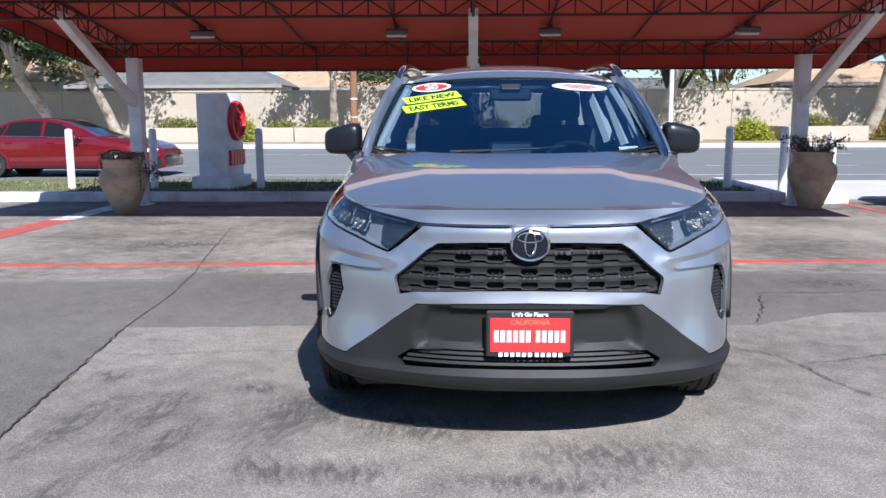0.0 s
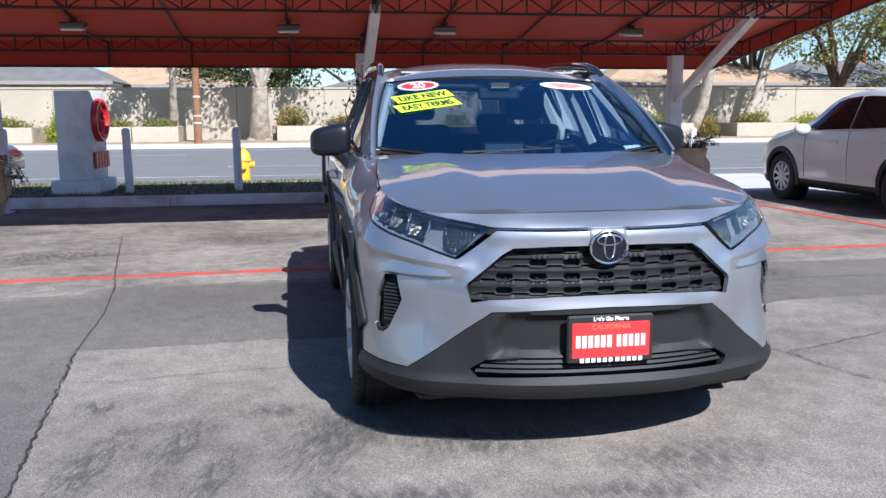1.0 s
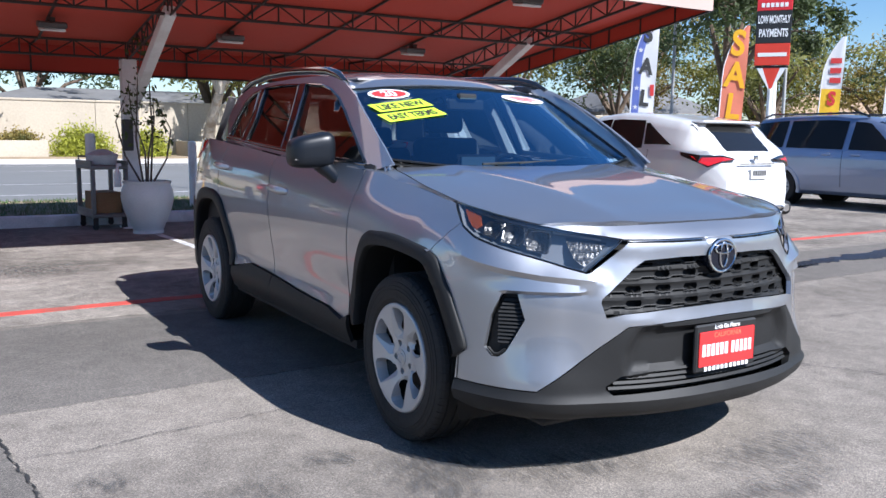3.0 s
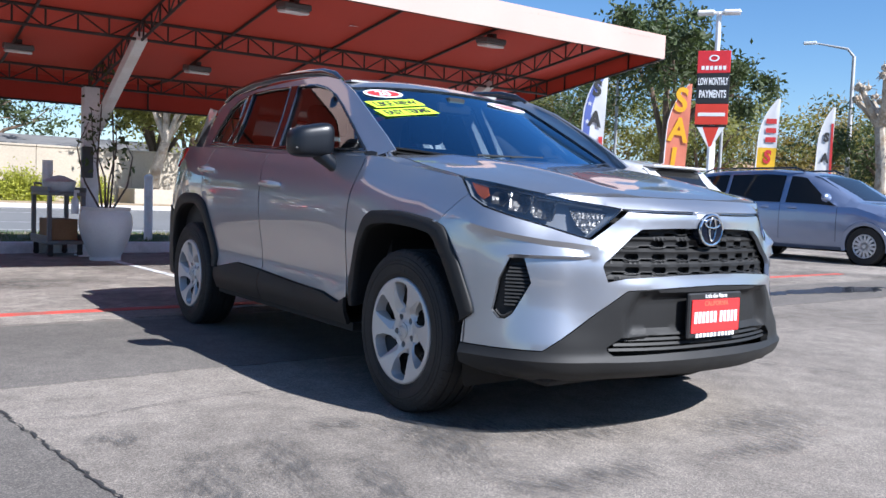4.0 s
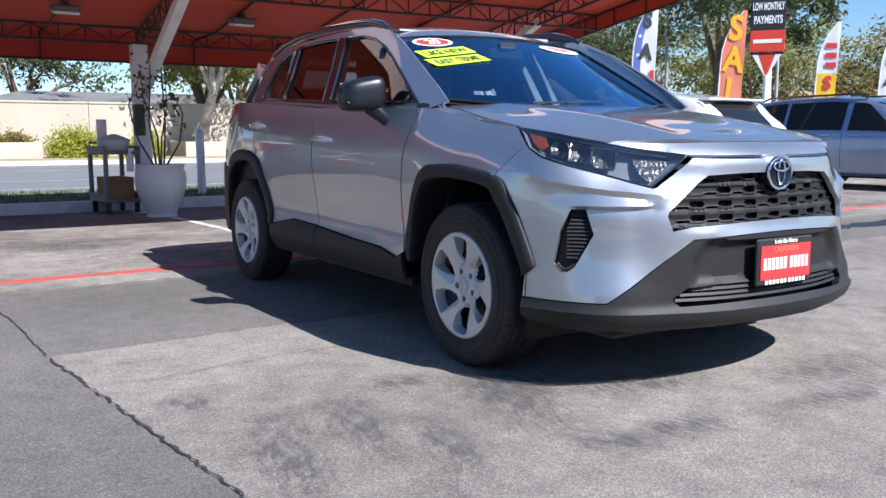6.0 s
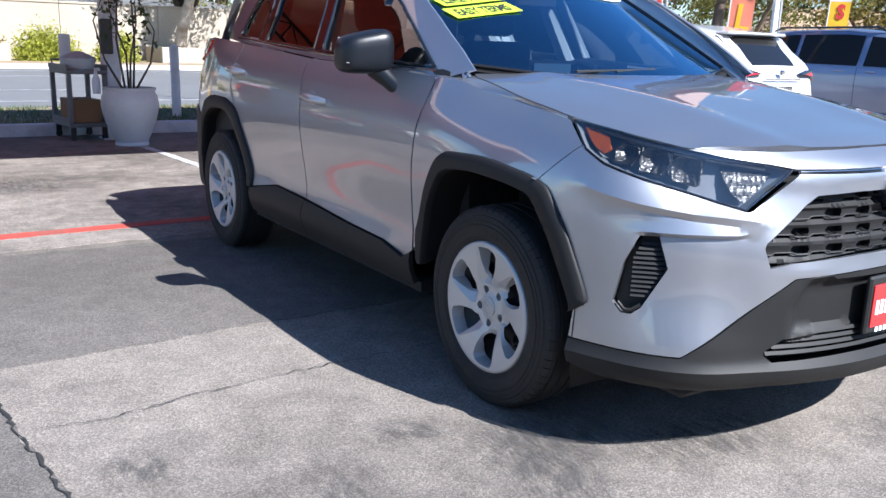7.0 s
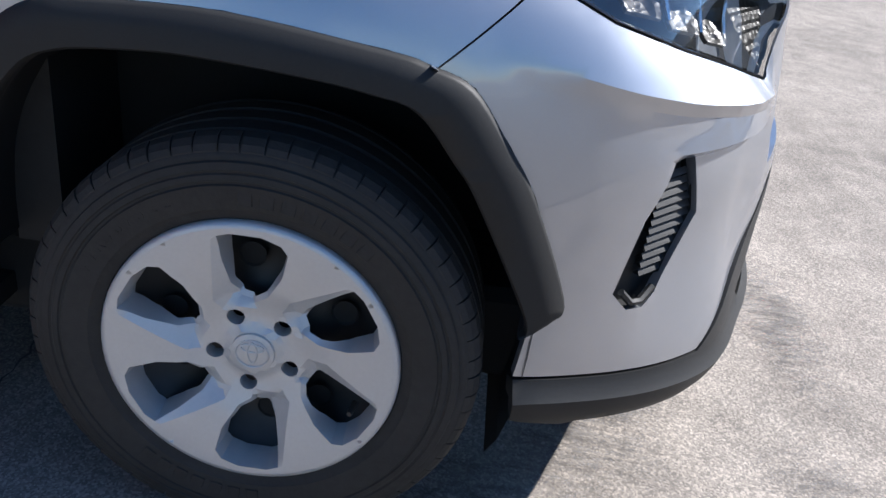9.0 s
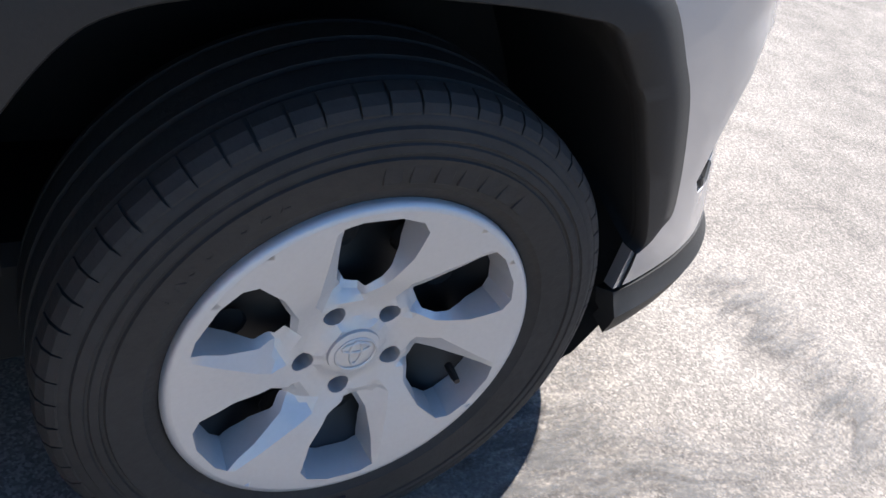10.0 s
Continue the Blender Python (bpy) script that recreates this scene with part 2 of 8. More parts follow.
M_REDPAINT = mat("red_line_paint", (0.50, 0.075, 0.055), 0.75, vary=0.22, scale=4, fine=70, second=(0.34, 0.09, 0.07), patch=3.0, bump=0.4, bump_scale=160)
M_WHITEPAINT = mat("white_line_paint", grey(0.62), 0.7, vary=0.2, scale=5, second=grey(0.38), patch=4.0)
M_KERB = mat("white_kerb_paint", grey(0.66, 0.02), 0.7, vary=0.14, scale=3, bump=0.4, bump_scale=40, second=grey(0.5, 0.03), patch=2.5)
M_GRASS = mat("grass", (0.055, 0.105, 0.025), 0.8, vary=0.4, scale=4, fine=40, second=(0.14, 0.15, 0.05), patch=1.2)
M_CONCRETE = mat("pale_concrete", grey(0.46, 0.06), 0.85, vary=0.12, scale=1.5, bump=0.3, bump_scale=50)
M_STUCCO = mat("beige_stucco", (0.42, 0.36, 0.28), 0.9, vary=0.1, scale=0.6, fine=12, bump=0.4, bump_scale=25)
M_DIRT = mat("dry_earth", (0.26, 0.20, 0.13), 0.95, vary=0.25, scale=2, bump=0.5)
M_WHITE = mat("white_paint", grey(0.78), 0.45, vary=0.06, scale=3, fine=30, bump=0.1, second=grey(0.68, 0.02), patch=3.5)
M_REDCLOTH = mat("red_canvas", (0.42, 0.042, 0.025), 0.75, vary=0.09, scale=0.8, fine=220, bump=0.12, bump_scale=300)
M_FASCIA = mat("sun_faded_canvas", (0.52, 0.36, 0.31), 0.8, vary=0.07, scale=0.9, fine=200, bump=0.12, bump_scale=300)
M_STEEL = mat("dark_painted_steel", (0.030, 0.020, 0.018), 0.55, vary=0.25, scale=8)
M_LAMP = mat("lamp_glass", grey(0.75), 0.35, vary=0.05)
M_BLACK = mat("black_plastic", grey(0.018), 0.5, vary=0.15, scale=20)
M_BARK_PALE = mat("pale_bark", (0.42, 0.36, 0.29), 0.9, vary=0.3, scale=4, fine=30, bump=0.7, bump_scale=25, second=(0.30, 0.23, 0.16), patch=3.0)
M_BARK = mat("brown_bark", (0.14, 0.10, 0.07), 0.95, vary=0.3, scale=4, fine=30, bump=0.8, bump_scale=25)
M_LEAF = mat("olive_leaves", (0.20, 0.20, 0.066), 0.6, vary=0.5, scale=0.9, fine=9)
M_LEAF_DARK = mat("dark_leaves", (0.055, 0.075, 0.024), 0.62, vary=0.45, scale=0.8, fine=9)
M_LEAF_GOLD = mat("golden_leaves", (0.31, 0.24, 0.072), 0.6, vary=0.5, scale=0.8, fine=9, second=(0.06, 0.08, 0.025), patch=0.8)
M_HEDGE = mat("bright_hedge_leaves", (0.33, 0.33, 0.035), 0.5, vary=0.45, scale=3, fine=30)


def flat(name, x0, x1, y0, y1, z, material, label, kind="structure", thick=0.0):
    if thick:
        bm = boxed(x0, x1, y0, y1, z - thick, z)
    else:
        bm = bmesh.new()
        bm.faces.new([bm.verts.new(p) for p in ((x0, y0, z), (x1, y0, z), (x1, y1, z), (x0, y1, z))])
    return tagged(part(name, bm, material), label, name.split("_")[0], kind=kind)


def wavy_sheet(name, outline, z, material, label, jitter=0.012, step=0.06, category="pavement", seed=3, thick=0.004, kind="structure"):
    """A thin sheet whose edge wanders a little."""
    rng = random.Random(seed)
    pts = []
    for (ax, ay), (bx, by) in zip(outline, outline[1:] + outline[:1]):
        n = max(1, int(math.hypot(bx - ax, by - ay) / step))
        n = min(n, 120)
        for k in range(n):
            t = k / n
            pts.append((ax + (bx - ax) * t + rng.uniform(-jitter, jitter), ay + (by - ay) * t + rng.uniform(-jitter, jitter)))
    bm = bmesh.new()
    f = bm.faces.new([bm.verts.new((x, y, z)) for x, y in pts])
    r = bmesh.ops.extrude_face_region(bm, geom=[f])
    bmesh.ops.translate(bm, vec=(0, 0, -thick - 0.01), verts=[v for v in r["geom"] if isinstance(v, bmesh.types.BMVert)])
    bmesh.ops.triangulate(bm, faces=bm.faces)
    return tagged(part(name, bm, material), label, category, kind=kind)


flat("ground", -420, 420, -420, 420, 0.0, M_ASPHALT, "weathered grey asphalt of a car lot, reaching to the horizon")
# newer, smoother patch round the coarse square in which the car stands
wavy_sheet("pavement_patch", [(-2.39, 1.10), (-1.27, 1.17), (0.2, 1.2), (1.6, 1.25), (2.2, 1.6), (3.6, 1.7), (9.0, 1.9), (9.0, 3.1), (3.0, 3.05), (-1.2, 2.92), (-2.56, 2.93), (-2.62, 2.6), (-9, 2.5), (-9, -6), (-1.95, -6), (-2.03, -2.0), (-2.16, -0.72)],
           0.004, M_PATCH, "smooth dark asphalt patch with a ragged edge", seed=5)
wavy_sheet("pavement_worn", [(-2.66, 3.02), (0, 3.08), (3, 3.2), (9, 3.3), (16, 3.4), (16, 8.6), (4.6, 9.2), (-14, 9.2), (-14, 2.6), (-2.75, 2.75)], 0.0035, M_WORN, "pale worn asphalt under a shade canopy", seed=6)


def crack(outline, width, seed, name="pavement_crack", material=None, jitter=0.010):
    rng = random.Random(seed)
    pts = []
    for (ax, ay), (bx, by) in zip(outline, outline[1:]):
        n = max(2, int(math.hypot(bx - ax, by - ay) / 0.03))
        pts += [(ax + (bx - ax) * k / n + rng.uniform(-jitter, jitter), ay + (by - ay) * k / n + rng.uniform(-jitter, jitter)) for k in range(n)]
    bm = bmesh.new()
    left, right = [], []
    for i, p in enumerate(pts):
        q = pts[min(i + 1, len(pts) - 1)]
        o = pts[max(i - 1, 0)]
        d = Vector((q[0] - o[0], q[1] - o[1])).normalized()
        w = width * rng.uniform(0.25, 1.0)
        left.append(bm.verts.new((p[0] - d.y * w, p[1] + d.x * w, 0.0085)))
        right.append(bm.verts.new((p[0] + d.y * w, p[1] - d.x * w, 0.0085)))
    for i in range(len(pts) - 1):
        bm.faces.new((left[i], left[i + 1], right[i + 1], right[i]))
    return tagged(part(name, bm, material or M_TAR), "thin dark crack in the asphalt", "crack", kind="structure")


crack([(-1.95, -6), (-2.02, -2.0), (-2.165, -0.72), (-2.39, 1.10)], 0.008, 1, jitter=0.010)
crack([(-2.39, 1.10), (-2.44, 2.0), (-2.55, 2.9), (-2.70, 3.67), (-3.1, 6.0)], 0.0055, 2, jitter=0.007)
crack([(-2.25, 0.50), (-2.06, 0.47), (-1.75, 0.53), (-1.28, 0.565), (-0.8, 0.57), (0.4, 0.62)], 0.0028, 3)
crack([(1.2, 0.75), (1.45, 0.55), (1.52, 0.34), (1.62, -0.05), (1.9, -0.5)], 0.006, 4, jitter=0.014)
crack([(1.6, 1.3), (1.79, 1.75), (1.91, 2.23), (2.39, 2.24), (2.87, 2.35), (4.2, 2.3)], 0.006, 5, jitter=0.014)
crack([(1.5, 0.35), (2.4, 0.7), (3.6, 0.6)], 0.004, 6, jitter=0.014)
for k, (cx, cy, rx, ry, tilt) in enumerate([(-1.93, -0.62, 0.15, 0.55, -14), (-1.62, -0.45, 0.13, 0.48, -12), (-1.46, -0.80, 0.11, 0.42, -16), (-1.0, -1.05, 0.16, 0.22, 20), (-2.05, 0.08, 0.14, 0.16, 0), (-1.25, -0.1, 0.13, 0.17, 30),
                                             (0.35, -0.9, 0.5, 0.25, 5), (-1.7, -1.3, 0.10, 0.35, -16), (-3.4, 4.6, 0.9, 0.5, 10), (-1.8, 5.4, 0.7, 0.5, 0), (-4.2, 6.4, 0.8, 0.4, 0), (2.6, 2.6, 0.5, 0.3, 0),
                                             (-0.9, -0.35, 0.35, 0.30, 0), (-0.45, -0.62, 0.45, 0.22, -8),
                                             (-1.02, -0.55, 0.22, 0.50, -20), (-0.70, -1.08, 0.30, 0.16, 10), (0.05, -1.16, 0.50, 0.12, 2)]):
    bm = bmesh.new()
    bm.faces.new([bm.verts.new(p) for p in ((-rx, -ry, 0), (rx, -ry, 0), (rx, ry, 0), (-rx, ry, 0))])
    st = tagged(part("pavement_stain", bm, M_STAIN), "dark oily stain soaked into the asphalt", "stain", kind="structure")
    st.matrix_world = pose(cx, cy, 0.0088 + 0.0003 * k, 0, 0, tilt)
wavy_sheet("pavement_wet", [(4.7, 2.25), (5.7, 2.38), (7.2, 2.2), (7.9, 2.45), (7.2, 2.75), (6.0, 2.6), (4.9, 2.5)], 0.0078, mat("wet_asphalt", grey(0.03), 0.12, vary=0.2), "shallow puddle on the asphalt", jitter=0.05, category="puddle", seed=9)


def stripe(a, b, w, material, label, z=0.0075, name="road_line", seed=2):
    d = Vector((b[0] - a[0], b[1] - a[1])).normalized() * (w / 2)
    return wavy_sheet(name, [(a[0] - d.y, a[1] + d.x), (b[0] - d.y, b[1] + d.x), (b[0] + d.y, b[1] - d.x), (a[0] + d.y, a[1] - d.x)], z, material, label, jitter=0.007, step=0.09, category="painted line", seed=seed)


stripe((-14, 2.92), (9.5, 3.96), 0.125, M_REDPAINT, "worn red painted line along the asphalt", seed=11)
stripe((-5.57, 3.36), (-5.545, 6.75), 0.34, M_REDPAINT, "worn red painted line marking a parking bay", z=0.0083, seed=12)
stripe((-5.545, 6.75), (-5.53, 8.7), 0.30, M_WHITEPAINT, "faded white painted end of a bay line", z=0.0083, seed=16)
stripe((5.62, 3.85), (5.35, 8.9), 0.12, M_REDPAINT, "worn red painted line marking a parking bay", z=0.0083, seed=13)
stripe((0.03, 5.6), (-0.10, 7.9), 0.09, M_WHITEPAINT, "faded white painted bay line", seed=14)
stripe((-0.5, 3.33), (0.75, 3.42), 0.06, M_WHITEPAINT, "faded white painted bay line", z=0.0086, seed=15)

# kerb of white painted blocks, grass strip, street
kerb = thing("kerb", "low white painted concrete kerb in front of grass", "kerb", kind="structure")
kx = [-16.0, -13.5, -11.0, -8.5, -6.0, -3.05, -0.6, 1.9, 4.42]
for a, b in zip(kx, kx[1:]):
    part("kerb_block", boxed(a + 0.006, b - 0.006, 9.24, 9.46, -0.05, 0.145, bevel=0.018, seg=2), M_KERB, kerb, smooth=True)
part("kerb_block", boxed(4.42, 4.64, 9.24, 12.6, -0.05, 0.145, bevel=0.018, seg=2), M_KERB, kerb, smooth=True)
part("kerb_block", boxed(5.0, 5.45, 8.9, 9.3, -0.05, 0.16, bevel=0.02, seg=2), M_KERB, kerb, smooth=True)
flat("ground_verge", -16, 4.42, 9.46, 12.7, 0.10, M_DIRT, "earth under a strip of grass", thick=0.15)
rng = np.random.default_rng(4)
n = 30000
gx, gy = rng.uniform(-15.9, 4.4, n), rng.uniform(9.48, 12.65, n)
gh = rng.uniform(0.025, 0.07, n)
ga = rng.uniform(0, math.pi, n)
lean = rng.normal(0, 0.02, (n, 2))
base = np.stack([gx, gy, np.full(n, 0.098)], 1)
off = np.stack([np.cos(ga), np.sin(ga), np.zeros(n)], 1) * 0.006
tip = base + np.stack([lean[:, 0], lean[:, 1], gh], 1)
tagged(obj("grass", np.stack([base - off, base + off, tip], 1).reshape(-1, 3).tolist(), (np.arange(n)[:, None] * 3 + [0, 1, 2]).tolist(), M_GRASS), "short patchy green grass on the roadside strip", "grass", kind="stuff")
flat("road_gutter", -90, 90, 13.0, 13.5, 0.02, M_CONCRETE, "pale concrete gutter beside the street", thick=0.1)
flat("road", -90, 90, 13.5, 32.4, 0.012, M_STREET, "grey asphalt street with lane lines", thick=0.1)
flat("pavement_apron", 4.64, 12.5, 9.6, 13.0, 0.012, M_CONCRETE, "pale concrete driveway apron", thick=0.05)
for x0, x1, y in [(-90, 90, 15.3), (-90, 90, 30.4)]:
    flat("road_line", x0, x1, y - 0.06, y + 0.06, 0.018, M_WHITEPAINT, "white painted edge line on the street")
for k in range(-9, 10):
    flat("road_line", k * 9.0 - 3, k * 9.0 + 1, 18.9, 19.02, 0.018, M_WHITEPAINT, "white lane dash on the street")
    flat("road_line", k * 9.0, k * 9.0 + 4, 26.2, 26.32, 0.018, M_WHITEPAINT, "white lane dash on the street")
far_kerb = thing("kerb", "grey concrete kerb of the far pavement", "kerb", kind="structure")
part("kerb_block", boxed(-90, 90, 32.4, 32.6, -0.05, 0.17, bevel=0.02), M_CONCRETE, far_kerb)
flat("pavement", -90, 90, 32.6, 34.0, 0.16, M_CONCRETE, "pale concrete pavement across the street", thick=0.2)
flat("ground_bank", -90, 90, 34.0, 60.0, 0.24, M_DIRT, "dry earth behind the pavement", thick=0.3)

# boundary wall with joints, coping and planter boxes
wall = thing("wall_boundary", "beige stucco boundary wall with a flat coping", "wall", kind="structure")
for k in range(-12, 14):
    part("wall_panel", boxed(k * 4.0 + 0.008, k * 4.0 + 3.992, 37.0, 37.25, 0.2, 2.52, bevel=0.01), M_STUCCO, wall)
    part("coping", boxed(k * 4.0 + 0.008, k * 4.0 + 3.992, 36.96, 37.29, 2.522, 2.62, bevel=0.015), M_STUCCO, wall)
planters = [(-15.6, -12.2), (-9.9, -8.25), (-8.2, -6.3), (-2.15, -0.2), (-0.12, 1.75), (7.4, 10.0), (13.6, 17.2), (19.4, 22.6)]
for a, b in planters:
    p = thing("planter_box", "low beige stucco planter wall below the boundary wall", "planter", group="planters along the wall")
    part("front_panel", boxed(a, b, 34.3, 34.45, 0.2, 0.88, bevel=0.015), M_STUCCO, p)
    part("side_panel", boxed(a, a + 0.15, 34.46, 36.9, 0.2, 0.88, bevel=0.01), M_STUCCO, p)
    part("side_panel", boxed(b - 0.15, b, 34.46, 36.9, 0.2, 0.88, bevel=0.01), M_STUCCO, p)
    part("soil", boxed(a + 0.16, b - 0.16, 34.46, 36.9, 0.2, 0.8), M_DIRT, p)


def shrub(x, y, z, rx, ry, rz, material, label, size=0.09, n=1400, seed=1):
    rng = np.random.default_rng(seed)
    e = thing("shrub", label, "shrub", pose(x, y, z))
    c = rng.normal(size=(26, 3))
    c /= np.linalg.norm(c, axis=1)[:, None]
    c *= np.array([rx, ry, rz]) * rng.uniform(0.35, 0.85, (26, 1))
    c[:, 2] = np.abs(c[:, 2])
    pts = c[rng.integers(0, 26, n)] + rng.normal(size=(n, 3)) * np.array([rx, ry, rz]) * 0.2
    pts[:, 2] = np.maximum(pts[:, 2], 0.02)
    leaves("foliage", pts, size, material, e, seed)
    bm = bmesh.new()
    for i in range(7):
        a = c[i]
        tube(bm, [(0, 0, 0), (a[0] * 0.5, a[1] * 0.5, a[2] * 0.5), tuple(a)], [0.02, 0.014, 0.006], 5)
    part("stem", bm, M_BARK, e)
    return e


for k, (x, y, z, rx, rz, m_, lab) in enumerate([
        (-13.6, 35.4, 0.8, 1.2, 0.55, M_LEAF, "clipped olive-green shrub in a planter"), (-9.0, 35.4, 0.8, 0.75, 0.45, M_LEAF, "clipped olive-green shrub in a planter"),
        (-10.9, 34.7, 0.2, 0.85, 1.35, M_HEDGE, "bright green shrub beside the pavement"), (-7.2, 35.4, 0.8, 0.75, 0.42, M_LEAF, "clipped olive-green shrub in a planter"),
        (-1.5, 35.9, 0.8, 0.75, 1.1, M_LEAF_GOLD, "rusty brown shrub against the wall"), (0.75, 35.2, 0.8, 0.9, 0.55, M_LEAF_GOLD, "olive and gold shrub in a planter"),
        (2.95, 34.9, 0.2, 1.45, 1.35, M_HEDGE, "bright yellow-green hedge beside the pavement"), (5.75, 34.9, 0.2, 0.85, 1.15, M_HEDGE, "bright yellow-green hedge beside the pavement"),
        (12.3, 34.9, 0.2, 0.95, 0.95, M_HEDGE, "bright green shrub beside the pavement"), (15.4, 35.2, 0.8, 1.0, 0.6, M_LEAF, "clipped olive shrub in a planter"), (18.2, 35.3, 0.3, 0.9, 0.9, M_LEAF_GOLD, "rusty brown shrub beside the pavement"),
        (23.5, 34.8, 0.3, 1.4, 0.9, M_HEDGE, "bright green hedge beside the pavement"), (27.0, 34.8, 0.3, 1.4, 0.9, M_HEDGE, "bright green hedge beside the pavement"), (20.6, 35.2, 0.8, 1.0, 0.6, M_LEAF, "clipped green shrub in a planter")]):
    shrub(x, y, z, rx, 0.7, rz, m_, lab, 0.13, 7000 if m_ is M_HEDGE else 2200, 20 + k)


def tree(x, y, z, height, spread, bark, leaf, label, seed, trunk_r=0.22, fork=0.35, n_leaf=6000, leaf_size=0.16, lean=(0, 0), limbs=6, crown_low=0.45, gaps=0.35):
    """A tapered trunk that forks into limbs and twigs, with clumps of small leaves round the twig ends."""
    rng = np.random.default_rng(seed)
    e = thing("tree", label, "tree", pose(x, y, z))
    bm = bmesh.new()
    top = np.array([lean[0], lean[1], height * fork])
    mid = top * 0.5 + np.array([rng.normal(0, 0.1), rng.normal(0, 0.1), 0])
    tube(bm, [(0, 0, -0.1), (0, 0, height * 0.03), tuple(mid), tuple(top)], [trunk_r * 1.7, trunk_r * 1.15, trunk_r * 0.95, trunk_r * 0.8], 10)
    ends = []
    for i in range(limbs):
        a = 2 * math.pi * (i + rng.uniform(-0.3, 0.3)) / limbs
        rad = spread * rng.uniform(0.45, 0.95)
        end = top + np.array([math.cos(a) * rad, math.sin(a) * rad, height * rng.uniform(0.25, 1 - fork)])
        bend = top + (end - top) * 0.45 + np.array([0, 0, height * 0.08]) + rng.normal(0, 0.12, 3)
        tube(bm, [tuple(top), tuple(bend), tuple(end)], [trunk_r * 0.6, trunk_r * 0.36, trunk_r * 0.1], 7)
        for j in range(5):
            s = rng.uniform(0.4, 1.0)
            p0 = bend + (end - bend) * s
            p1 = p0 + np.array([rng.normal(0, spread * 0.3), rng.normal(0, spread * 0.3), rng.uniform(-0.05, 0.2) * height])
            tube(bm, [tuple(p0), tuple((p0 + p1) / 2 + rng.normal(0, 0.08, 3)), tuple(p1)], [trunk_r * 0.16, trunk_r * 0.1, trunk_r * 0.03], 5)
            ends.append(p1)
        ends.append(end)
    part("trunk", bm, bark, e, smooth=True)
    ends = np.array(ends)
    ends[:, 2] = np.maximum(ends[:, 2], height * crown_low)
    nc = int(len(ends) * 6 * (1 - gaps))
    clumps = ends[rng.integers(0, len(ends), nc)] + rng.normal(0, spread * 0.19, (nc, 3))
    r = rng.uniform(0.05, 0.14, len(clumps)) * spread
    n_leaf = int(n_leaf * 1.9)
    pick = rng.integers(0, len(clumps), n_leaf)
    pts = clumps[pick] + rng.normal(size=(n_leaf, 3)) * r[pick][:, None] * np.array([1.15, 1.15, 0.8])
    leaves("crown", pts, leaf_size, leaf, e, seed + 100)
    return e


trees = [
    (-18.9, 35.2, 0.2, 7.6, 3.0, M_BARK_PALE, M_LEAF_DARK, "roadside tree with a pale forked trunk and dark olive leaves", 31, 0.30, 0.40, 18000, 0.32, (-1.3, -1.7), 9, 0.42, 0.0),
    (-16.7, 35.5, 0.2, 7.4, 2.5, M_BARK_PALE, M_LEAF_DARK, "roadside tree with pale twin trunks", 32, 0.24, 0.40, 13000, 0.28, (-0.6, -1.5), 8, 0.44, 0.0),
    (-6.8, 36.2, 0.2, 7.5, 2.6, M_BARK_PALE, M_LEAF, "pale-barked tree behind a utility pole", 33, 0.18, 0.38, 8000, 0.2, (0.3, -1.3)),
    (-2.95, 35.9, 0.2, 8.0, 3.2, M_BARK_PALE, M_LEAF, "broad pale-trunked fig tree with spreading limbs", 34, 0.42, 0.3, 10000, 0.2, (0.1, -1.0)),
    (8.6, 36.0, 0.2, 8.0, 2.9, M_BARK_PALE, M_LEAF, "pale-barked tree against the wall", 35, 0.25, 0.35, 8500, 0.2, (0.2, -1.3)),
    (9.6, 38.6, 0.2, 7.5, 3.0, M_BARK, M_LEAF, "dense green tree behind the wall", 36, 0.25, 0.25, 8000, 0.24, (0, 0), 8, 0.30, 0.1),
    (17.6, 35.4, 0.2, 8.5, 3.0, M_BARK_PALE, M_LEAF, "pale peeling-barked tree on the pavement", 37, 0.28, 0.4, 7500, 0.2, (0.3, -1.2)),
    (20.3, 35.6, 0.2, 9.0, 3.2, M_BARK_PALE, M_LEAF_GOLD, "leaning pale-trunked tree with thin golden leaves", 38, 0.24, 0.45, 5500, 0.2, (1.3, 0)),
]
far_trees = [
    (31, 44, 10, 5.0, M_LEAF), (37, 40, 9, 4.6, M_LEAF_DARK), (43, 44, 11, 5.2, M_LEAF_GOLD), (47, 36, 9, 4.6, M_LEAF), (52, 41, 11, 5.2, M_LEAF_DARK), (27, 47, 11, 4.8, M_LEAF_GOLD),
    (56, 33, 9, 5.0, M_LEAF_GOLD), (62, 30, 9, 5.0, M_LEAF), (50, 24, 6.5, 4.0, M_LEAF_DARK), (57, 22, 6.5, 4.0, M_LEAF), (66, 24, 8, 5.0, M_LEAF_DARK), (60, 16, 7, 4.5, M_LEAF), (68, 14, 7, 4.5, M_LEAF_GOLD),
    (3.0, 52, 8, 4.2, M_LEAF_DARK), (-3.5, 50, 7, 3.6, M_LEAF_DARK), (-26, 41, 10, 4.8, M_LEAF), (-21, 46, 9, 4.2, M_LEAF_GOLD), (15, 50, 9, 4.2, M_LEAF), (72, 34, 10, 5.0, M_LEAF)]
for t_ in trees:
    tree(*t_)
for k, (x, y, h, s, lf) in enumerate(far_trees):
    tree(x, y, 0.2, h * (0.8 if x > 40 else 0.92), s, M_BARK, lf, "tall leafy tree in the distance beyond the street", 60 + k, 0.3, 0.26, 3900, 0.30, (0, 0), 7, 0.30, 0.66)
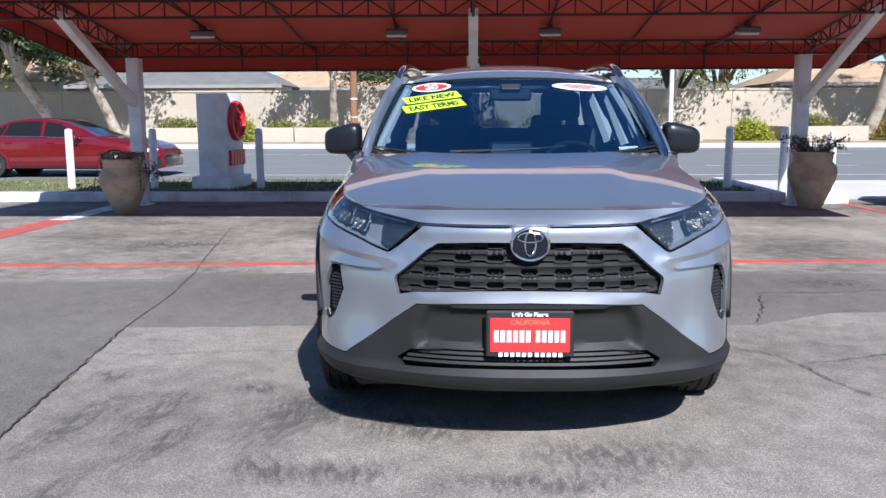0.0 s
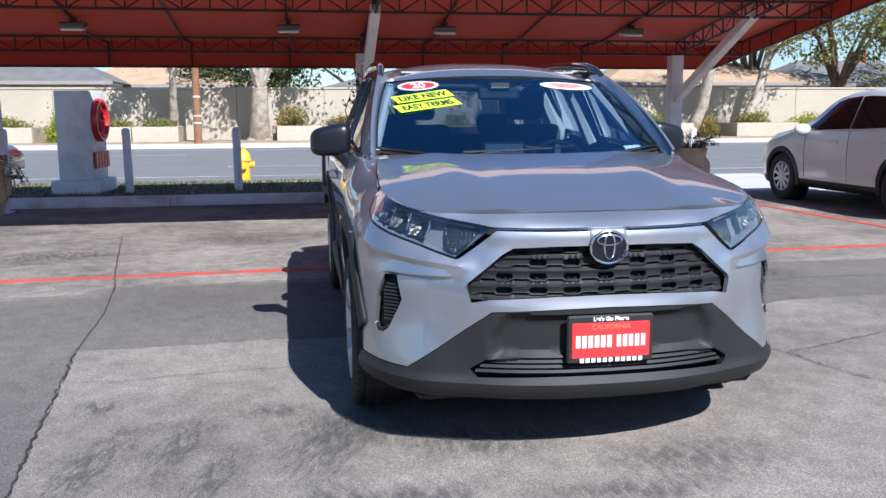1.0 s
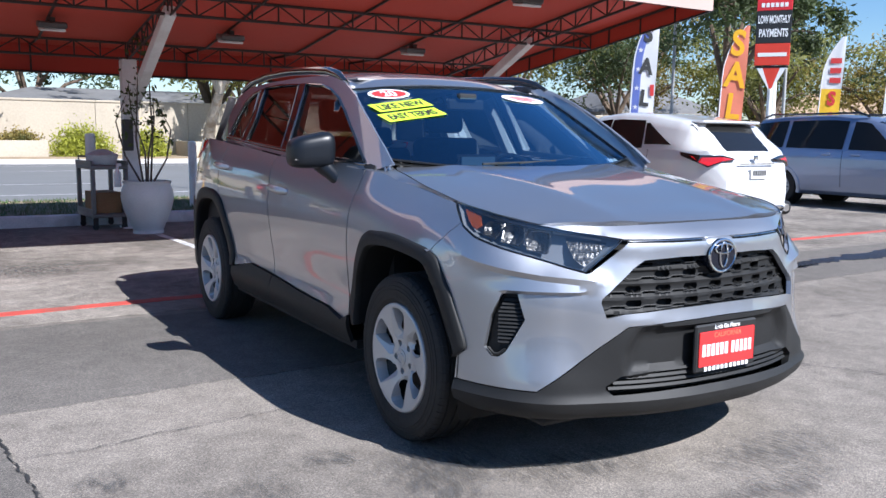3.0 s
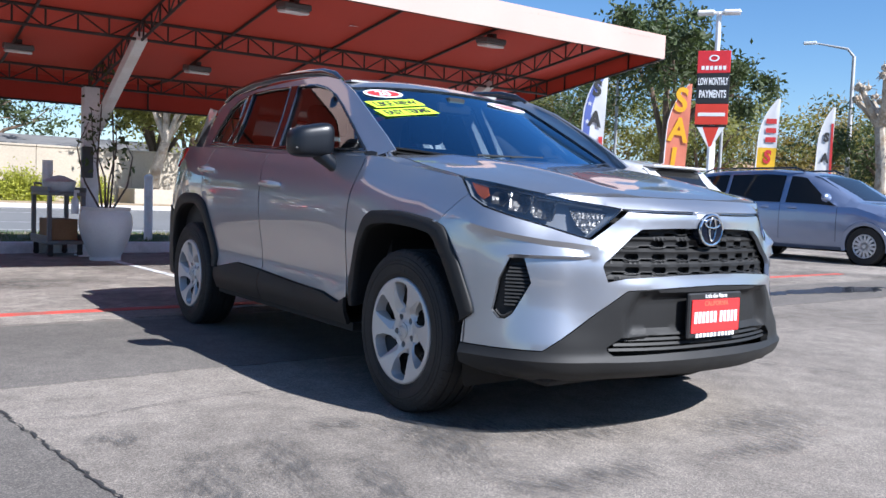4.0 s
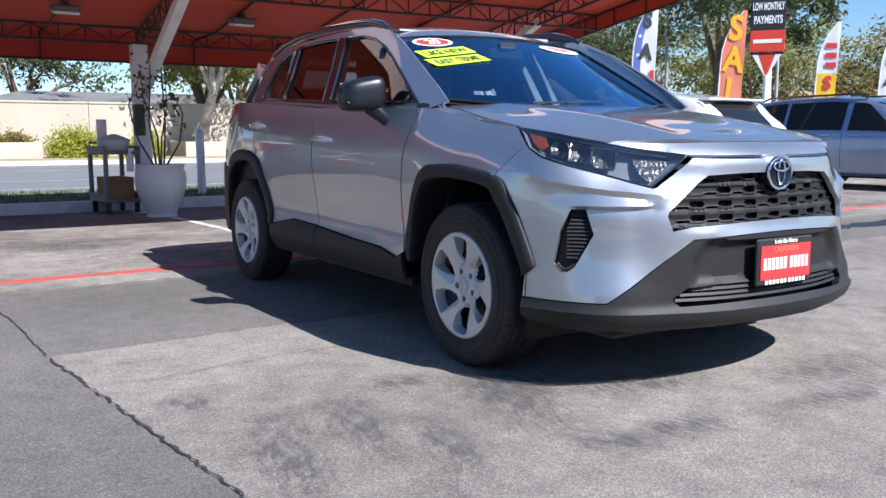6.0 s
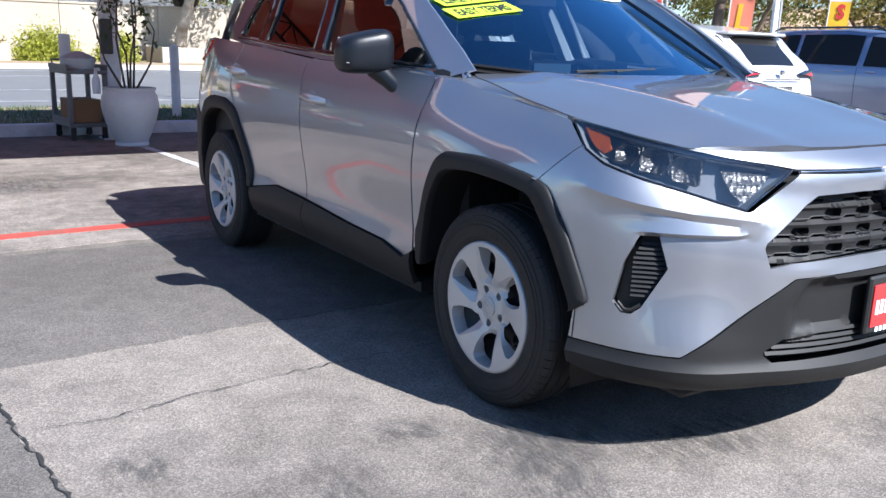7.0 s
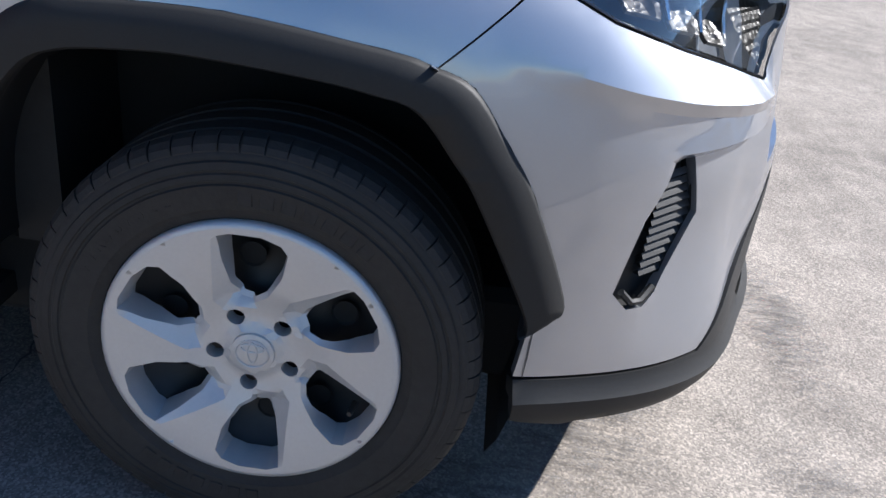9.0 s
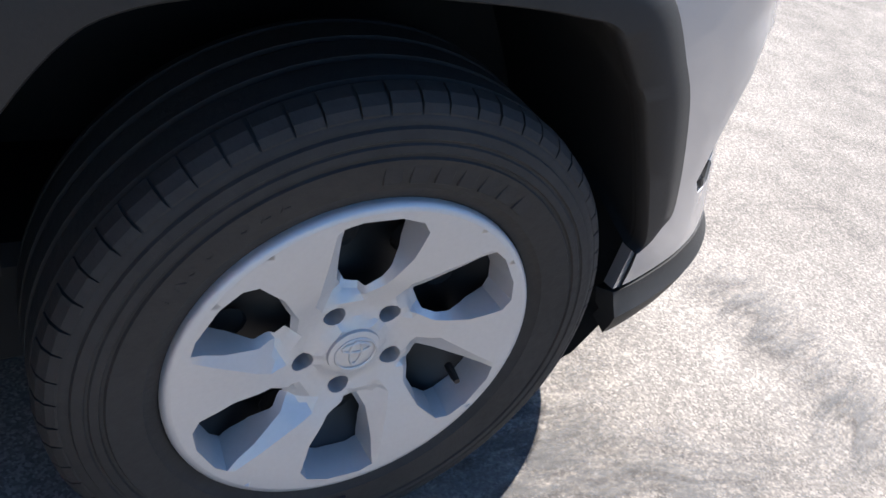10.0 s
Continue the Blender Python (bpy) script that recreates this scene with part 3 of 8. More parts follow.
# broad dark evergreen behind the pole sign
tree(21.6, 17.9, 0.0, 7.3, 3.0, M_BARK, M_LEAF_DARK, "tall dark evergreen with large glossy leaves and gaps in its crown", 91, 0.22, 0.40, 5200, 0.24, (0.2, 0), limbs=8, crown_low=0.55, gaps=0.74)
# pollarded street tree
pol = thing("tree", "leafless pollarded tree with stubby limbs", "tree", pose(46.0, 22.6, 0.0))
bm = bmesh.new()
tube(bm, [(0, 0, 0), (0.1, 0, 3.5), (-0.1, 0.2, 6.2)], [0.4, 0.32, 0.28], 9)
rng = np.random.default_rng(8)
for i in range(7):
    a = 2 * math.pi * i / 7
    e_ = np.array([math.cos(a) * 1.6, math.sin(a) * 1.6, 6.2 + rng.uniform(1.2, 4.0)])
    tube(bm, [(-0.1, 0.2, 6.0), (e_[0] * 0.6, e_[1] * 0.6, 7.0), tuple(e_)], [0.25, 0.2, 0.15], 7)
    for j in range(5):
        k_ = e_ + rng.normal(0, 0.16, 3)
        r = bmesh.ops.create_icosphere(bm, subdivisions=1, radius=rng.uniform(0.14, 0.24))
        bmesh.ops.translate(bm, vec=Vector(k_), verts=r["verts"])
        for _ in range(9):
            d = rng.normal(0, 1, 3)
            d /= np.linalg.norm(d)
            tube(bm, [tuple(k_), tuple(k_ + d * rng.uniform(0.28, 0.5))], [0.03, 0.012], 4)
part("trunk", bm, M_BARK_PALE, pol, smooth=True)


# ---- houses beyond the wall ----
M_FASCIATAN = mat("weathered_fascia", grey(0.26, 0.06), 0.8, vary=0.15, scale=2)
M_ROOF_GREY = mat("grey_shingles", grey(0.15, 0.02), 0.9, vary=0.2, scale=1.5, bump=0.5, bump_scale=12)
M_ROOF_TAN = mat("tan_shingles", (0.40, 0.28, 0.18), 0.9, vary=0.2, scale=1.5, bump=0.5, bump_scale=12)
M_HOUSE = mat("pale_house_stucco", grey(0.62, 0.06), 0.9, vary=0.06, scale=0.8)
M_BRICK = mat("chimney_brick", (0.30, 0.11, 0.07), 0.9, vary=0.25, scale=6, bump=0.4, bump_scale=20)
M_GLASSDARK = plain("dark_window", grey(0.012), 0.05)
M_GLASSDARK.node_tree.nodes["Principled BSDF"].inputs["Specular IOR Level"].default_value = 0.28


def house(x, y, w, d, h, ridge, roofm, label, chimney=None, turn=0):
    e = thing("house", label, "house", pose(x, y, 0.2, 0, 0, turn))
    bm = boxed(-w / 2, w / 2, 0, d, 0, h)
    part("wall", bm, M_HOUSE, e)
    bm = bmesh.new()
    o = 0.5
    v = [bm.verts.new(p) for p in ((-w / 2 - o, -o, h), (w / 2 + o, -o, h), (w / 2 + o, d + o, h), (-w / 2 - o, d + o, h), (-w / 2 + d * 0.35, d / 2, ridge), (w / 2 - d * 0.35, d / 2, ridge))]
    for f in ((0, 1, 5, 4), (1, 2, 5), (2, 3, 4, 5), (3, 0, 4), (3, 2, 1, 0)):
        bm.faces.new([v[i] for i in f])
    part("roof", bm, roofm, e)
    part("fascia_board", boxed(-w / 2 - o, w / 2 + o, -o - 0.06, -o - 0.01, h - 0.16, h + 0.02), M_FASCIATAN, e)
    for k in range(int(w // 4)):
        wn = part("window", boxed(-w / 2 + 1.2 + k * 4, -w / 2 + 2.8 + k * 4, -0.06, 0.04, h * 0.35, h * 0.8, bevel=0.02), M_WHITE, e)
        part("pane", boxed(-w / 2 + 1.3 + k * 4, -w / 2 + 2.7 + k * 4, -0.075, -0.065, h * 0.35 + 0.1, h * 0.8 - 0.1), M_GLASSDARK, wn)
    if chimney is not None:
        part("chimney", boxed(chimney, chimney + 0.9, d * 0.45, d * 0.45 + 0.7, h, ridge + 0.6), M_BRICK, e)
    return e


house(-16.5, 43, 11, 8, 2.9, 4.4, M_ROOF_GREY, "low pale house with a grey shingle roof behind the wall")
house(-8.5, 48, 10, 8, 2.9, 4.7, M_ROOF_TAN, "low house with a brown roof and brick chimney behind the wall", chimney=-3.5)
house(-31, 46, 14, 8, 3.4, 5.0, M_ROOF_TAN, "low house with a tan roof behind the wall")
house(8, 46, 16, 8, 2.55, 3.5, M_ROOF_GREY, "low pale house with a long grey roof behind the wall")
house(23, 44, 13, 8, 2.9, 4.3, M_ROOF_TAN, "low house with a tan roof behind the wall")
house(37, 49, 12, 8, 3.0, 4.8, M_ROOF_GREY, "low pale house with a grey roof and brick chimney", chimney=1.0)
house(52, 50, 14, 8, 3.2, 5.2, M_ROOF_GREY, "pale house with a grey roof among trees")
house(66, 40, 14, 8, 3.2, 5.2, M_ROOF_TAN, "pale house with a tan roof among trees", turn=-40)

# a made-up building behind the camera, out of view, added only for reflections
bld = thing("building_behind", "long white low building with dark shop windows", "building", kind="structure")
part("wall", boxed(-26, 26, -26, -16, 0, 4.2), M_WHITE, bld)
for k in range(-5, 5):
    part("window", boxed(k * 5 + 0.4, k * 5 + 4.6, -15.99, -15.93, 0.5, 3.0), M_GLASSDARK, bld)

# utility pole
up = thing("utility_pole", "brown wooden utility pole with pale bands beside the street", "utility pole", pose(-5.45, 34.0, 0.1))
bm = bmesh.new()
tube(bm, [(0, 0, 0), (0, 0, 9.5)], [0.17, 0.12], 12)
part("pole", bm, mat("pole_wood", (0.22, 0.11, 0.055), 0.9, vary=0.25, scale=3, bump=0.5, bump_scale=30), up, smooth=True)
for z in (0.9, 1.2, 2.0):
    bm = bmesh.new()
    tube(bm, [(0, 0, z), (0, 0, z + 0.07)], 0.175, 12)
    part("band", bm, M_WHITEPAINT, up)
part("crossarm", boxed(-1.1, 1.1, -0.16, -0.06, 8.6, 8.72), M_BARK, up)

# ---- shade canopy on three columns ----
def translucent(m, colour, fac):
    n, l = m.node_tree.nodes, m.node_tree.links
    out = n["Material Output"]
    b = n["Principled BSDF"]
    t = n.new("ShaderNodeBsdfTranslucent")
    t.inputs["Color"].default_value = tuple(colour)[:3] + (1.0,)
    mix = n.new("ShaderNodeMixShader")
    mix.inputs["Fac"].default_value = fac
    l.new(b.outputs[0], mix.inputs[1])
    l.new(t.outputs[0], mix.inputs[2])
    l.new(mix.outputs[0], out.inputs["Surface"])


translucent(M_REDCLOTH, (0.80, 0.10, 0.035), 0.02)
translucent(M_LEAF, (0.40, 0.40, 0.08), 0.42)
translucent(M_LEAF_DARK, (0.10, 0.14, 0.03), 0.22)
translucent(M_LEAF_GOLD, (0.42, 0.32, 0.07), 0.38)
translucent(M_HEDGE, (0.34, 0.40, 0.05), 0.35)
COLS = (-5.24, -0.20, 4.58)
CX0, CX1, CY0, CY1 = -6.15, 5.70, 4.30, 9.75


def roof_z(y):
    return 2.42 + max(0.0, 8.7 - y) * 0.137


canopy = thing("canopy", "red canvas shade canopy on dark steel trusses and white columns", "canopy", kind="structure")
bm = bmesh.new()
nx, ny = 72, 28
grid = []
RAFTERS = [-6.1] + [COLS[0] + d for d in (0, 1.36, 2.55, 4.0)] + [COLS[1] + d for d in (0, 1.02, 2.3, 3.62)] + [COLS[2], 5.66]
for i in range(nx + 1):
    x = CX0 + (CX1 - CX0) * i / nx
    near = min(abs(x - r) for r in RAFTERS)
    row = []
    for j in range(ny + 1):
        y = CY0 + (CY1 - CY0) * j / ny
        sag = -0.012 * min(1, near / 0.6) * math.sin(math.pi * min(1, max(0, (y - 4.3) / 2.2 % 1)))
        row.append(bm.verts.new((x, y, roof_z(y) + sag)))
    grid.append(row)
for i in range(nx):
    for j in range(ny):
        bm.faces.new((grid[i][j], grid[i + 1][j], grid[i + 1][j + 1], grid[i][j + 1]))
part("canvas_roof", bm, M_REDCLOTH, canopy, smooth=True)


def valance(name, pts_top, pts_bot, material, thick):
    bm = bmesh.new()
    n = 40
    a, b = [Vector(p) for p in pts_top], [Vector(p) for p in pts_bot]
    rng = random.Random(len(name))
    rows = []
    for k in range(n + 1):
        t = k / n
        p, q = a[0].lerp(a[1], t), b[0].lerp(b[1], t)
        w = Vector(thick).normalized() * 0.006 * math.sin(t * 47) * rng.uniform(0.3, 1)
        rows.append([bm.verts.new(p), bm.verts.new(p.lerp(q, 0.5) + w), bm.verts.new(q + w * 1.5)])
    for r, s in zip(rows, rows[1:]):
        for i in range(2):
            bm.faces.new((r[i], s[i], s[i + 1], r[i + 1]))
    ob = part(name, bm, material, canopy, smooth=True)
    return ob


valance("front_valance", [(CX0, CY0, 3.085), (CX1, CY0, 3.085)], [(CX0, CY0, 2.79), (CX1, CY0, 2.79)], M_FASCIA, (0, 1, 0))
valance("front_lining", [(CX0, CY0 + 0.012, 3.03), (CX1, CY0 + 0.012, 3.03)], [(CX0, CY0 + 0.012, 2.795), (CX1, CY0 + 0.012, 2.795)], M_REDCLOTH, (0, 1, 0))
valance("back_valance", [(CX0, CY1, roof_z(CY1)), (CX1, CY1, roof_z(CY1))], [(CX0, CY1, 2.04), (CX1, CY1, 2.04)], M_REDCLOTH, (0, 1, 0))
for x in (CX0, CX1):
    valance("end_valance", [(x, CY0, roof_z(CY0)), (x, CY1, roof_z(CY1))], [(x, CY0, 2.79), (x, CY1, 2.04)], M_REDCLOTH, (1, 0, 0))


def truss(a, b, depth, step, name="truss"):
    """Two chords with uprights and alternating diagonals."""
    a, b = Vector(a), Vector(b)
    L = (b - a).length
    n = max(2, round(L / step))
    bm = bmesh.new()
    dn = Vector((0, 0, -depth))
    tube(bm, [a, b], 0.017, 6)
    tube(bm, [a + dn, b + dn], 0.017, 6)
    for k in range(n + 1):
        p = a.lerp(b, k / n)
        tube(bm, [p, p + dn], 0.011, 5)
        if k < n:
            q = a.lerp(b, (k + 1) / n)
            if k % 2:
                tube(bm, [p, q + dn], 0.009, 5)
            else:
                tube(bm, [p + dn, q], 0.009, 5)
    return part(name, bm, M_STEEL, canopy)


for y in (8.70, 6.45):
    truss((CX0 + 0.05, y, roof_z(y) - 0.025), (CX1 - 0.05, y, roof_z(y) - 0.025), 0.195, 0.31)
for x in COLS:
    truss((x, CY0 + 0.05, roof_z(CY0) - 0.03), (x, 8.70, roof_z(8.70) - 0.03), 0.20, 0.29, "cross_truss")
for x in RAFTERS:
    if min(abs(x - c) for c in COLS) > 0.05:
        bm = bmesh.new()
        tube(bm, [(x, CY0 + 0.03, roof_z(CY0) - 0.022), (x, 8.70, roof_z(8.70) - 0.022), (x, CY1 - 0.03, roof_z(CY1) - 0.022)], 0.017, 6)
        tube(bm, [(x, CY1 - 0.03, roof_z(CY1) - 0.022), (x, CY1 - 0.03, 2.06)], 0.013, 6)
        part("rafter", bm, M_STEEL, canopy)
for (ax, ay, az), (bx, by, bz) in [((CX0, CY0 + 0.03, 2.80), (CX1, CY0 + 0.03, 2.80)), ((CX0, CY1 - 0.02, 2.05), (CX1, CY1 - 0.02, 2.05)), ((CX0, CY1, 2.05), (CX0, CY0, 2.80)), ((CX1, CY1, 2.05), (CX1, CY0, 2.80))]:
    bm = bmesh.new()
    tube(bm, [(ax, ay, az), (bx, by, bz)], 0.014, 6)
    part("edge_bar", bm, M_STEEL, canopy)
for x in (CX0 + 0.01, CX1 - 0.01):
    for k in range(1, 9):
        y = CY0 + (CY1 - CY0) * k / 9
        bm = bmesh.new()
        tube(bm, [(x, y, roof_z(y) - 0.02), (x, y, 2.79 + (2.04 - 2.79) * (y - CY0) / (CY1 - CY0))], 0.012, 5)
        part("edge_post", bm, M_STEEL, canopy)
for x in COLS:
    col = thing("canopy_column", "square white painted steel column with a raking brace", "column", pose(x, 8.72, 0), group="columns of the canopy", kind="structure")
    part("post", boxed(-0.095, 0.095, -0.095, 0.095, 0, 2.19, bevel=0.012, seg=2), M_WHITE, col, smooth=True)
    part("base_plate", boxed(-0.15, 0.15, -0.15, 0.15, 0, 0.02, bevel=0.004), M_WHITE, col)
    part("cap_plate", boxed(-0.12, 0.12, -0.12, 0.12, 2.192, 2.21), M_STEEL, col)
    ang = math.atan2(2.50 - 1.45, 2.27)
    part("brace", boxed(-0.06, 0.06, -2.45, 0.0, -0.06, 0.06, bevel=0.008, m=pose(0, -0.05, 1.52, -math.degrees(ang))), M_WHITE, col)
part("meter_box", boxed(-0.13, 0.0, -0.20, -0.097, 1.02, 1.42, bevel=0.01), mat("grey_box", grey(0.06), 0.6), [o for o in bpy.data.objects if o.name.startswith("canopy_column")][1])

first = None
for x, y in [(-3.85, 7.62), (-1.22, 7.62), (0.82, 7.62), (3.42, 7.62), (-3.85, 5.0), (-1.22, 5.0), (0.9, 5.0), (3.45, 5.0)]:
    z = roof_z(y) - 0.04
    lp = thing("canopy_light", "flat square white canopy light fixture under the canvas", "ceiling light", pose(x, y, z, 7.8, 0, 0), group="lights under the canopy")
    part("bracket", boxed(-0.03, 0.03, -0.06, 0.06, -0.05, 0.0), M_STEEL, lp)
    part("housing", boxed(-0.15, 0.15, -0.12, 0.12, -0.12, -0.05, bevel=0.015), mat("lamp_housing", grey(0.10), 0.5) if first is None else first, lp)
    first = first or bpy.data.materials["lamp_housing"]
    part("diffuser", boxed(-0.135, 0.135, -0.105, 0.105, -0.155, -0.121, bevel=0.012), M_LAMP, lp)
sc = thing("torn_patch", "small white torn patch on the canvas", "cloth scrap", pose(1.9, 5.55, roof_z(5.55) - 0.02, 7.8))
bm = bmesh.new()
bm.faces.new([bm.verts.new(p) for p in ((-0.06, -0.03, 0), (0.06, 0.0, 0), (-0.04, 0.07, -0.005))])
part("cloth", bm, M_WHITE, sc)

# ---- bollards ----
b0 = None
for x, y in [(-7.2, 10.6), (-5.74, 10.6), (-3.87, 10.6), (-2.15, 10.6), (1.11, 10.6), (4.13, 10.6), (5.05, 10.6), (6.1, 11.2)]:
    if b0 is None:
        b0 = thing("bollard", "white painted steel pipe bollard on the grass verge", "bollard", pose(x, y, 0.09), group="bollards along the verge")
        bm = bmesh.new()
        r = lathe(bm, [(0.0, -0.1), (0.065, -0.1), (0.065, 0.99), (0.06, 1.02), (0.035, 1.04), (0.0, 1.045)], 20)
        bmesh.ops.remove_doubles(bm, verts=bm.verts, dist=1e-4)
        part("pipe", bm, M_WHITE, b0, smooth=True)
    else:
        copy_thing(b0, pose(x, y, 0.09 if y < 11 else 0.01, random.uniform(-1, 1), random.uniform(-1.5, 1.5), 0))

# ---- white pylon sign with plain red shapes ----
M_SIGNRED = mat("sign_red", (0.62, 0.025, 0.03), 0.35, vary=0.06, coat=0.2)
py = thing("pylon_sign", "white pylon sign with a red round emblem and raised bars", "sign", pose(-4.60, 10.80, 0.10, 0, 0, -5))
part("plinth", boxed(-0.37, 0.37, -0.47, 0.47, 0, 0.22, bevel=0.02), M_WHITE, py)
part("body", boxed(-0.265, 0.265, -0.38, 0.38, 0.222, 1.62, bevel=0.015, seg=2), M_WHITE, py, smooth=True)
bm = bmesh.new()
lathe(bm, [(0.0, 0.311), (0.345, 0.311), (0.35, 0.35), (0.325, 0.40), (0.285, 0.40), (0.275, 0.35), (0.0, 0.34)], 40, "X")
bmesh.ops.transform(bm, matrix=pose(-0.045, 0, 1.16), verts=bm.verts)
part("emblem", bm, M_SIGNRED, py, "red round raised emblem", smooth=True)
for rx in (0, 90):
    bm = bmesh.new()
    lathe(bm, [(0.075, 0.0), (0.095, 0.02), (0.075, 0.04), (0.06, 0.02), (0.075, 0.0)], 28, "X")
    bmesh.ops.transform(bm, matrix=pose(0.300, 0, 1.16 + (0.07 if rx else 0)) @ Matrix.Diagonal((1, 2.2 if rx else 1.0, 1.1 if rx else 2.4, 1)), verts=bm.verts)
    part("emblem_ring", bm, M_SIGNRED, py, smooth=True)
for k in range(5):
    part("letter_bar", boxed(0.266, 0.315, -0.34 + k * 0.14, -0.23 + k * 0.14, 0.40, 0.66, bevel=0.008), M_SIGNRED, py)

# ---- yellow hydrant ----
M_YEL = mat("hydrant_yellow", (0.75, 0.42, 0.03), 0.45, vary=0.12, scale=6)
hy = thing("fire_hydrant", "yellow painted fire hydrant at the kerb of the street", "hydrant", pose(-2.2, 12.9, 0.03))
bm = bmesh.new()
lathe(bm, [(0.0, 0), (0.17, 0), (0.17, 0.05), (0.11, 0.06), (0.11, 0.42), (0.14, 0.44), (0.14, 0.48), (0.125, 0.50), (0.11, 0.58), (0.06, 0.64), (0.03, 0.66), (0.03, 0.70), (0, 0.70)], 24)
part("barrel", bm, M_YEL, hy, smooth=True)
for a in (0, 90, 180):
    bm = bmesh.new()
    lathe(bm, [(0.0, 0.08), (0.055, 0.08), (0.055, 0.16), (0.07, 0.165), (0.07, 0.20), (0.0, 0.205)], 16, "X")
    bmesh.ops.transform(bm, matrix=pose(0, 0, 0.36, 0, 0, a - 90), verts=bm.verts)
    part("outlet_cap", bm, M_YEL, hy, smooth=True)

# ---- urns and pots ----
M_TERRA = mat("sandy_clay", (0.46, 0.35, 0.24), 0.8, vary=0.15, scale=5, bump=0.3, bump_scale=30, second=(0.36, 0.27, 0.18), patch=4)
M_GLAZE = mat("white_glaze", grey(0.56), 0.35, vary=0.07, scale=4, second=grey(0.58, 0.02), patch=3)
M_DRY = mat("dry_stems", (0.09, 0.07, 0.06), 0.8, vary=0.4, scale=9)
M_STRAW = mat("withered_leaves", (0.17, 0.12, 0.06), 0.8, vary=0.5, scale=9)
M_PINK = mat("small_pink_flowers", (0.35, 0.06, 0.14), 0.6, vary=0.4)


def pot(name, label, x, y, profile, material, bands=()):
    e = thing(name, label, "plant pot", pose(x, y, 0))
    bm = bmesh.new()
    lathe(bm, profile, 44)
    bmesh.ops.remove_doubles(bm, verts=bm.verts, dist=1e-4)
    part("pot_body", bm, material, e, smooth=True, sharp=50)
    top = max(p[1] for p in profile)
    rim = [p for p in profile if p[1] == top][0][0]
    bm = bmesh.new()
    lathe(bm, [(0.0, top - 0.07), (rim * 0.9, top - 0.07)], 30)
    part("soil", bm, M_DIRT, e)
    return e, top


urn_profile = [(0.0, 0.0), (0.14, 0.0), (0.16, 0.03), (0.24, 0.25), (0.315, 0.45), (0.335, 0.56), (0.32, 0.66), (0.27, 0.73), (0.26, 0.76), (0.275, 0.79), (0.265, 0.82), (0.28, 0.85), (0.285, 0.89), (0.25, 0.89), (0.24, 0.80)]
urnL, top = pot("clay_urn", "tall sandy clay urn with trailing plants by a column", -5.07, 7.68, [(r * 0.98, z * 0.845) for r, z in urn_profile], M_TERRA)
rng = np.random.default_rng(12)
a = rng.uniform(0, 2 * math.pi, 420)
r = 0.30 * np.sqrt(rng.uniform(0, 1, 420))
leaves("foliage", np.stack([r * np.cos(a), r * np.sin(a), top + 0.02 + rng.uniform(-0.04, 0.07, 420)], 1), 0.05, M_STRAW, urnL, 3)
bm = bmesh.new()
tr = []
for k in range(9):
    a = rng.uniform(-0.7, 0.7) + (0 if k < 7 else 2.5)
    pts = [(0.24 * math.cos(a), 0.24 * math.sin(a), top), (0.42 * math.cos(a), 0.42 * math.sin(a), top - 0.06), (0.48 * math.cos(a) + rng.normal(0, 0.04), 0.48 * math.sin(a), top - rng.uniform(0.2, 0.5))]
    bm = bmesh.new()
    tube(bm, pts, 0.005, 4)
    part("trailing_stem", bm, M_DRY, urnL)
    for s in np.linspace(0.2, 1, 18):
        p = np.array(pts[1]) * (1 - s) + np.array(pts[2]) * s
        tr.append(p + rng.normal(0, 0.025, 3))
leaves("trailing_leaves", tr, 0.045, M_LEAF_DARK, urnL, 5)
leaves("blossom", [(0.25 * math.cos(q), 0.25 * math.sin(q), top + 0.08 + 0.05 * math.sin(q * 3)) for q in np.linspace(0, 6.2, 9)], 0.028, M_PINK, urnL, 6)

urnR, top = pot("clay_urn", "tall sandy clay urn holding dry brown plants", 4.62, 8.25, [(r * 0.99, z * 0.91) for r, z in urn_profile], M_TERRA)
bm = bmesh.new()
tips = []
for k in range(90):
    a = rng.uniform(0, 2 * math.pi)
    rr = rng.uniform(0.15, 0.45)
    h = rng.uniform(0.03, 0.22)
    p1 = (rr * math.cos(a), rr * math.sin(a), top + h)
    tube(bm, [(0.12 * math.cos(a), 0.12 * math.sin(a), top - 0.07), (0.7 * p1[0], 0.7 * p1[1], top + h * 0.8), p1], [0.006, 0.005, 0.002], 4)
    tips += [np.array(p1) + rng.normal(0, 0.02, 3) for _ in range(6)]
part("dry_stem", bm, M_DRY, urnR)
leaves("dry_leaves", tips, 0.045, M_DRY, urnR, 7)

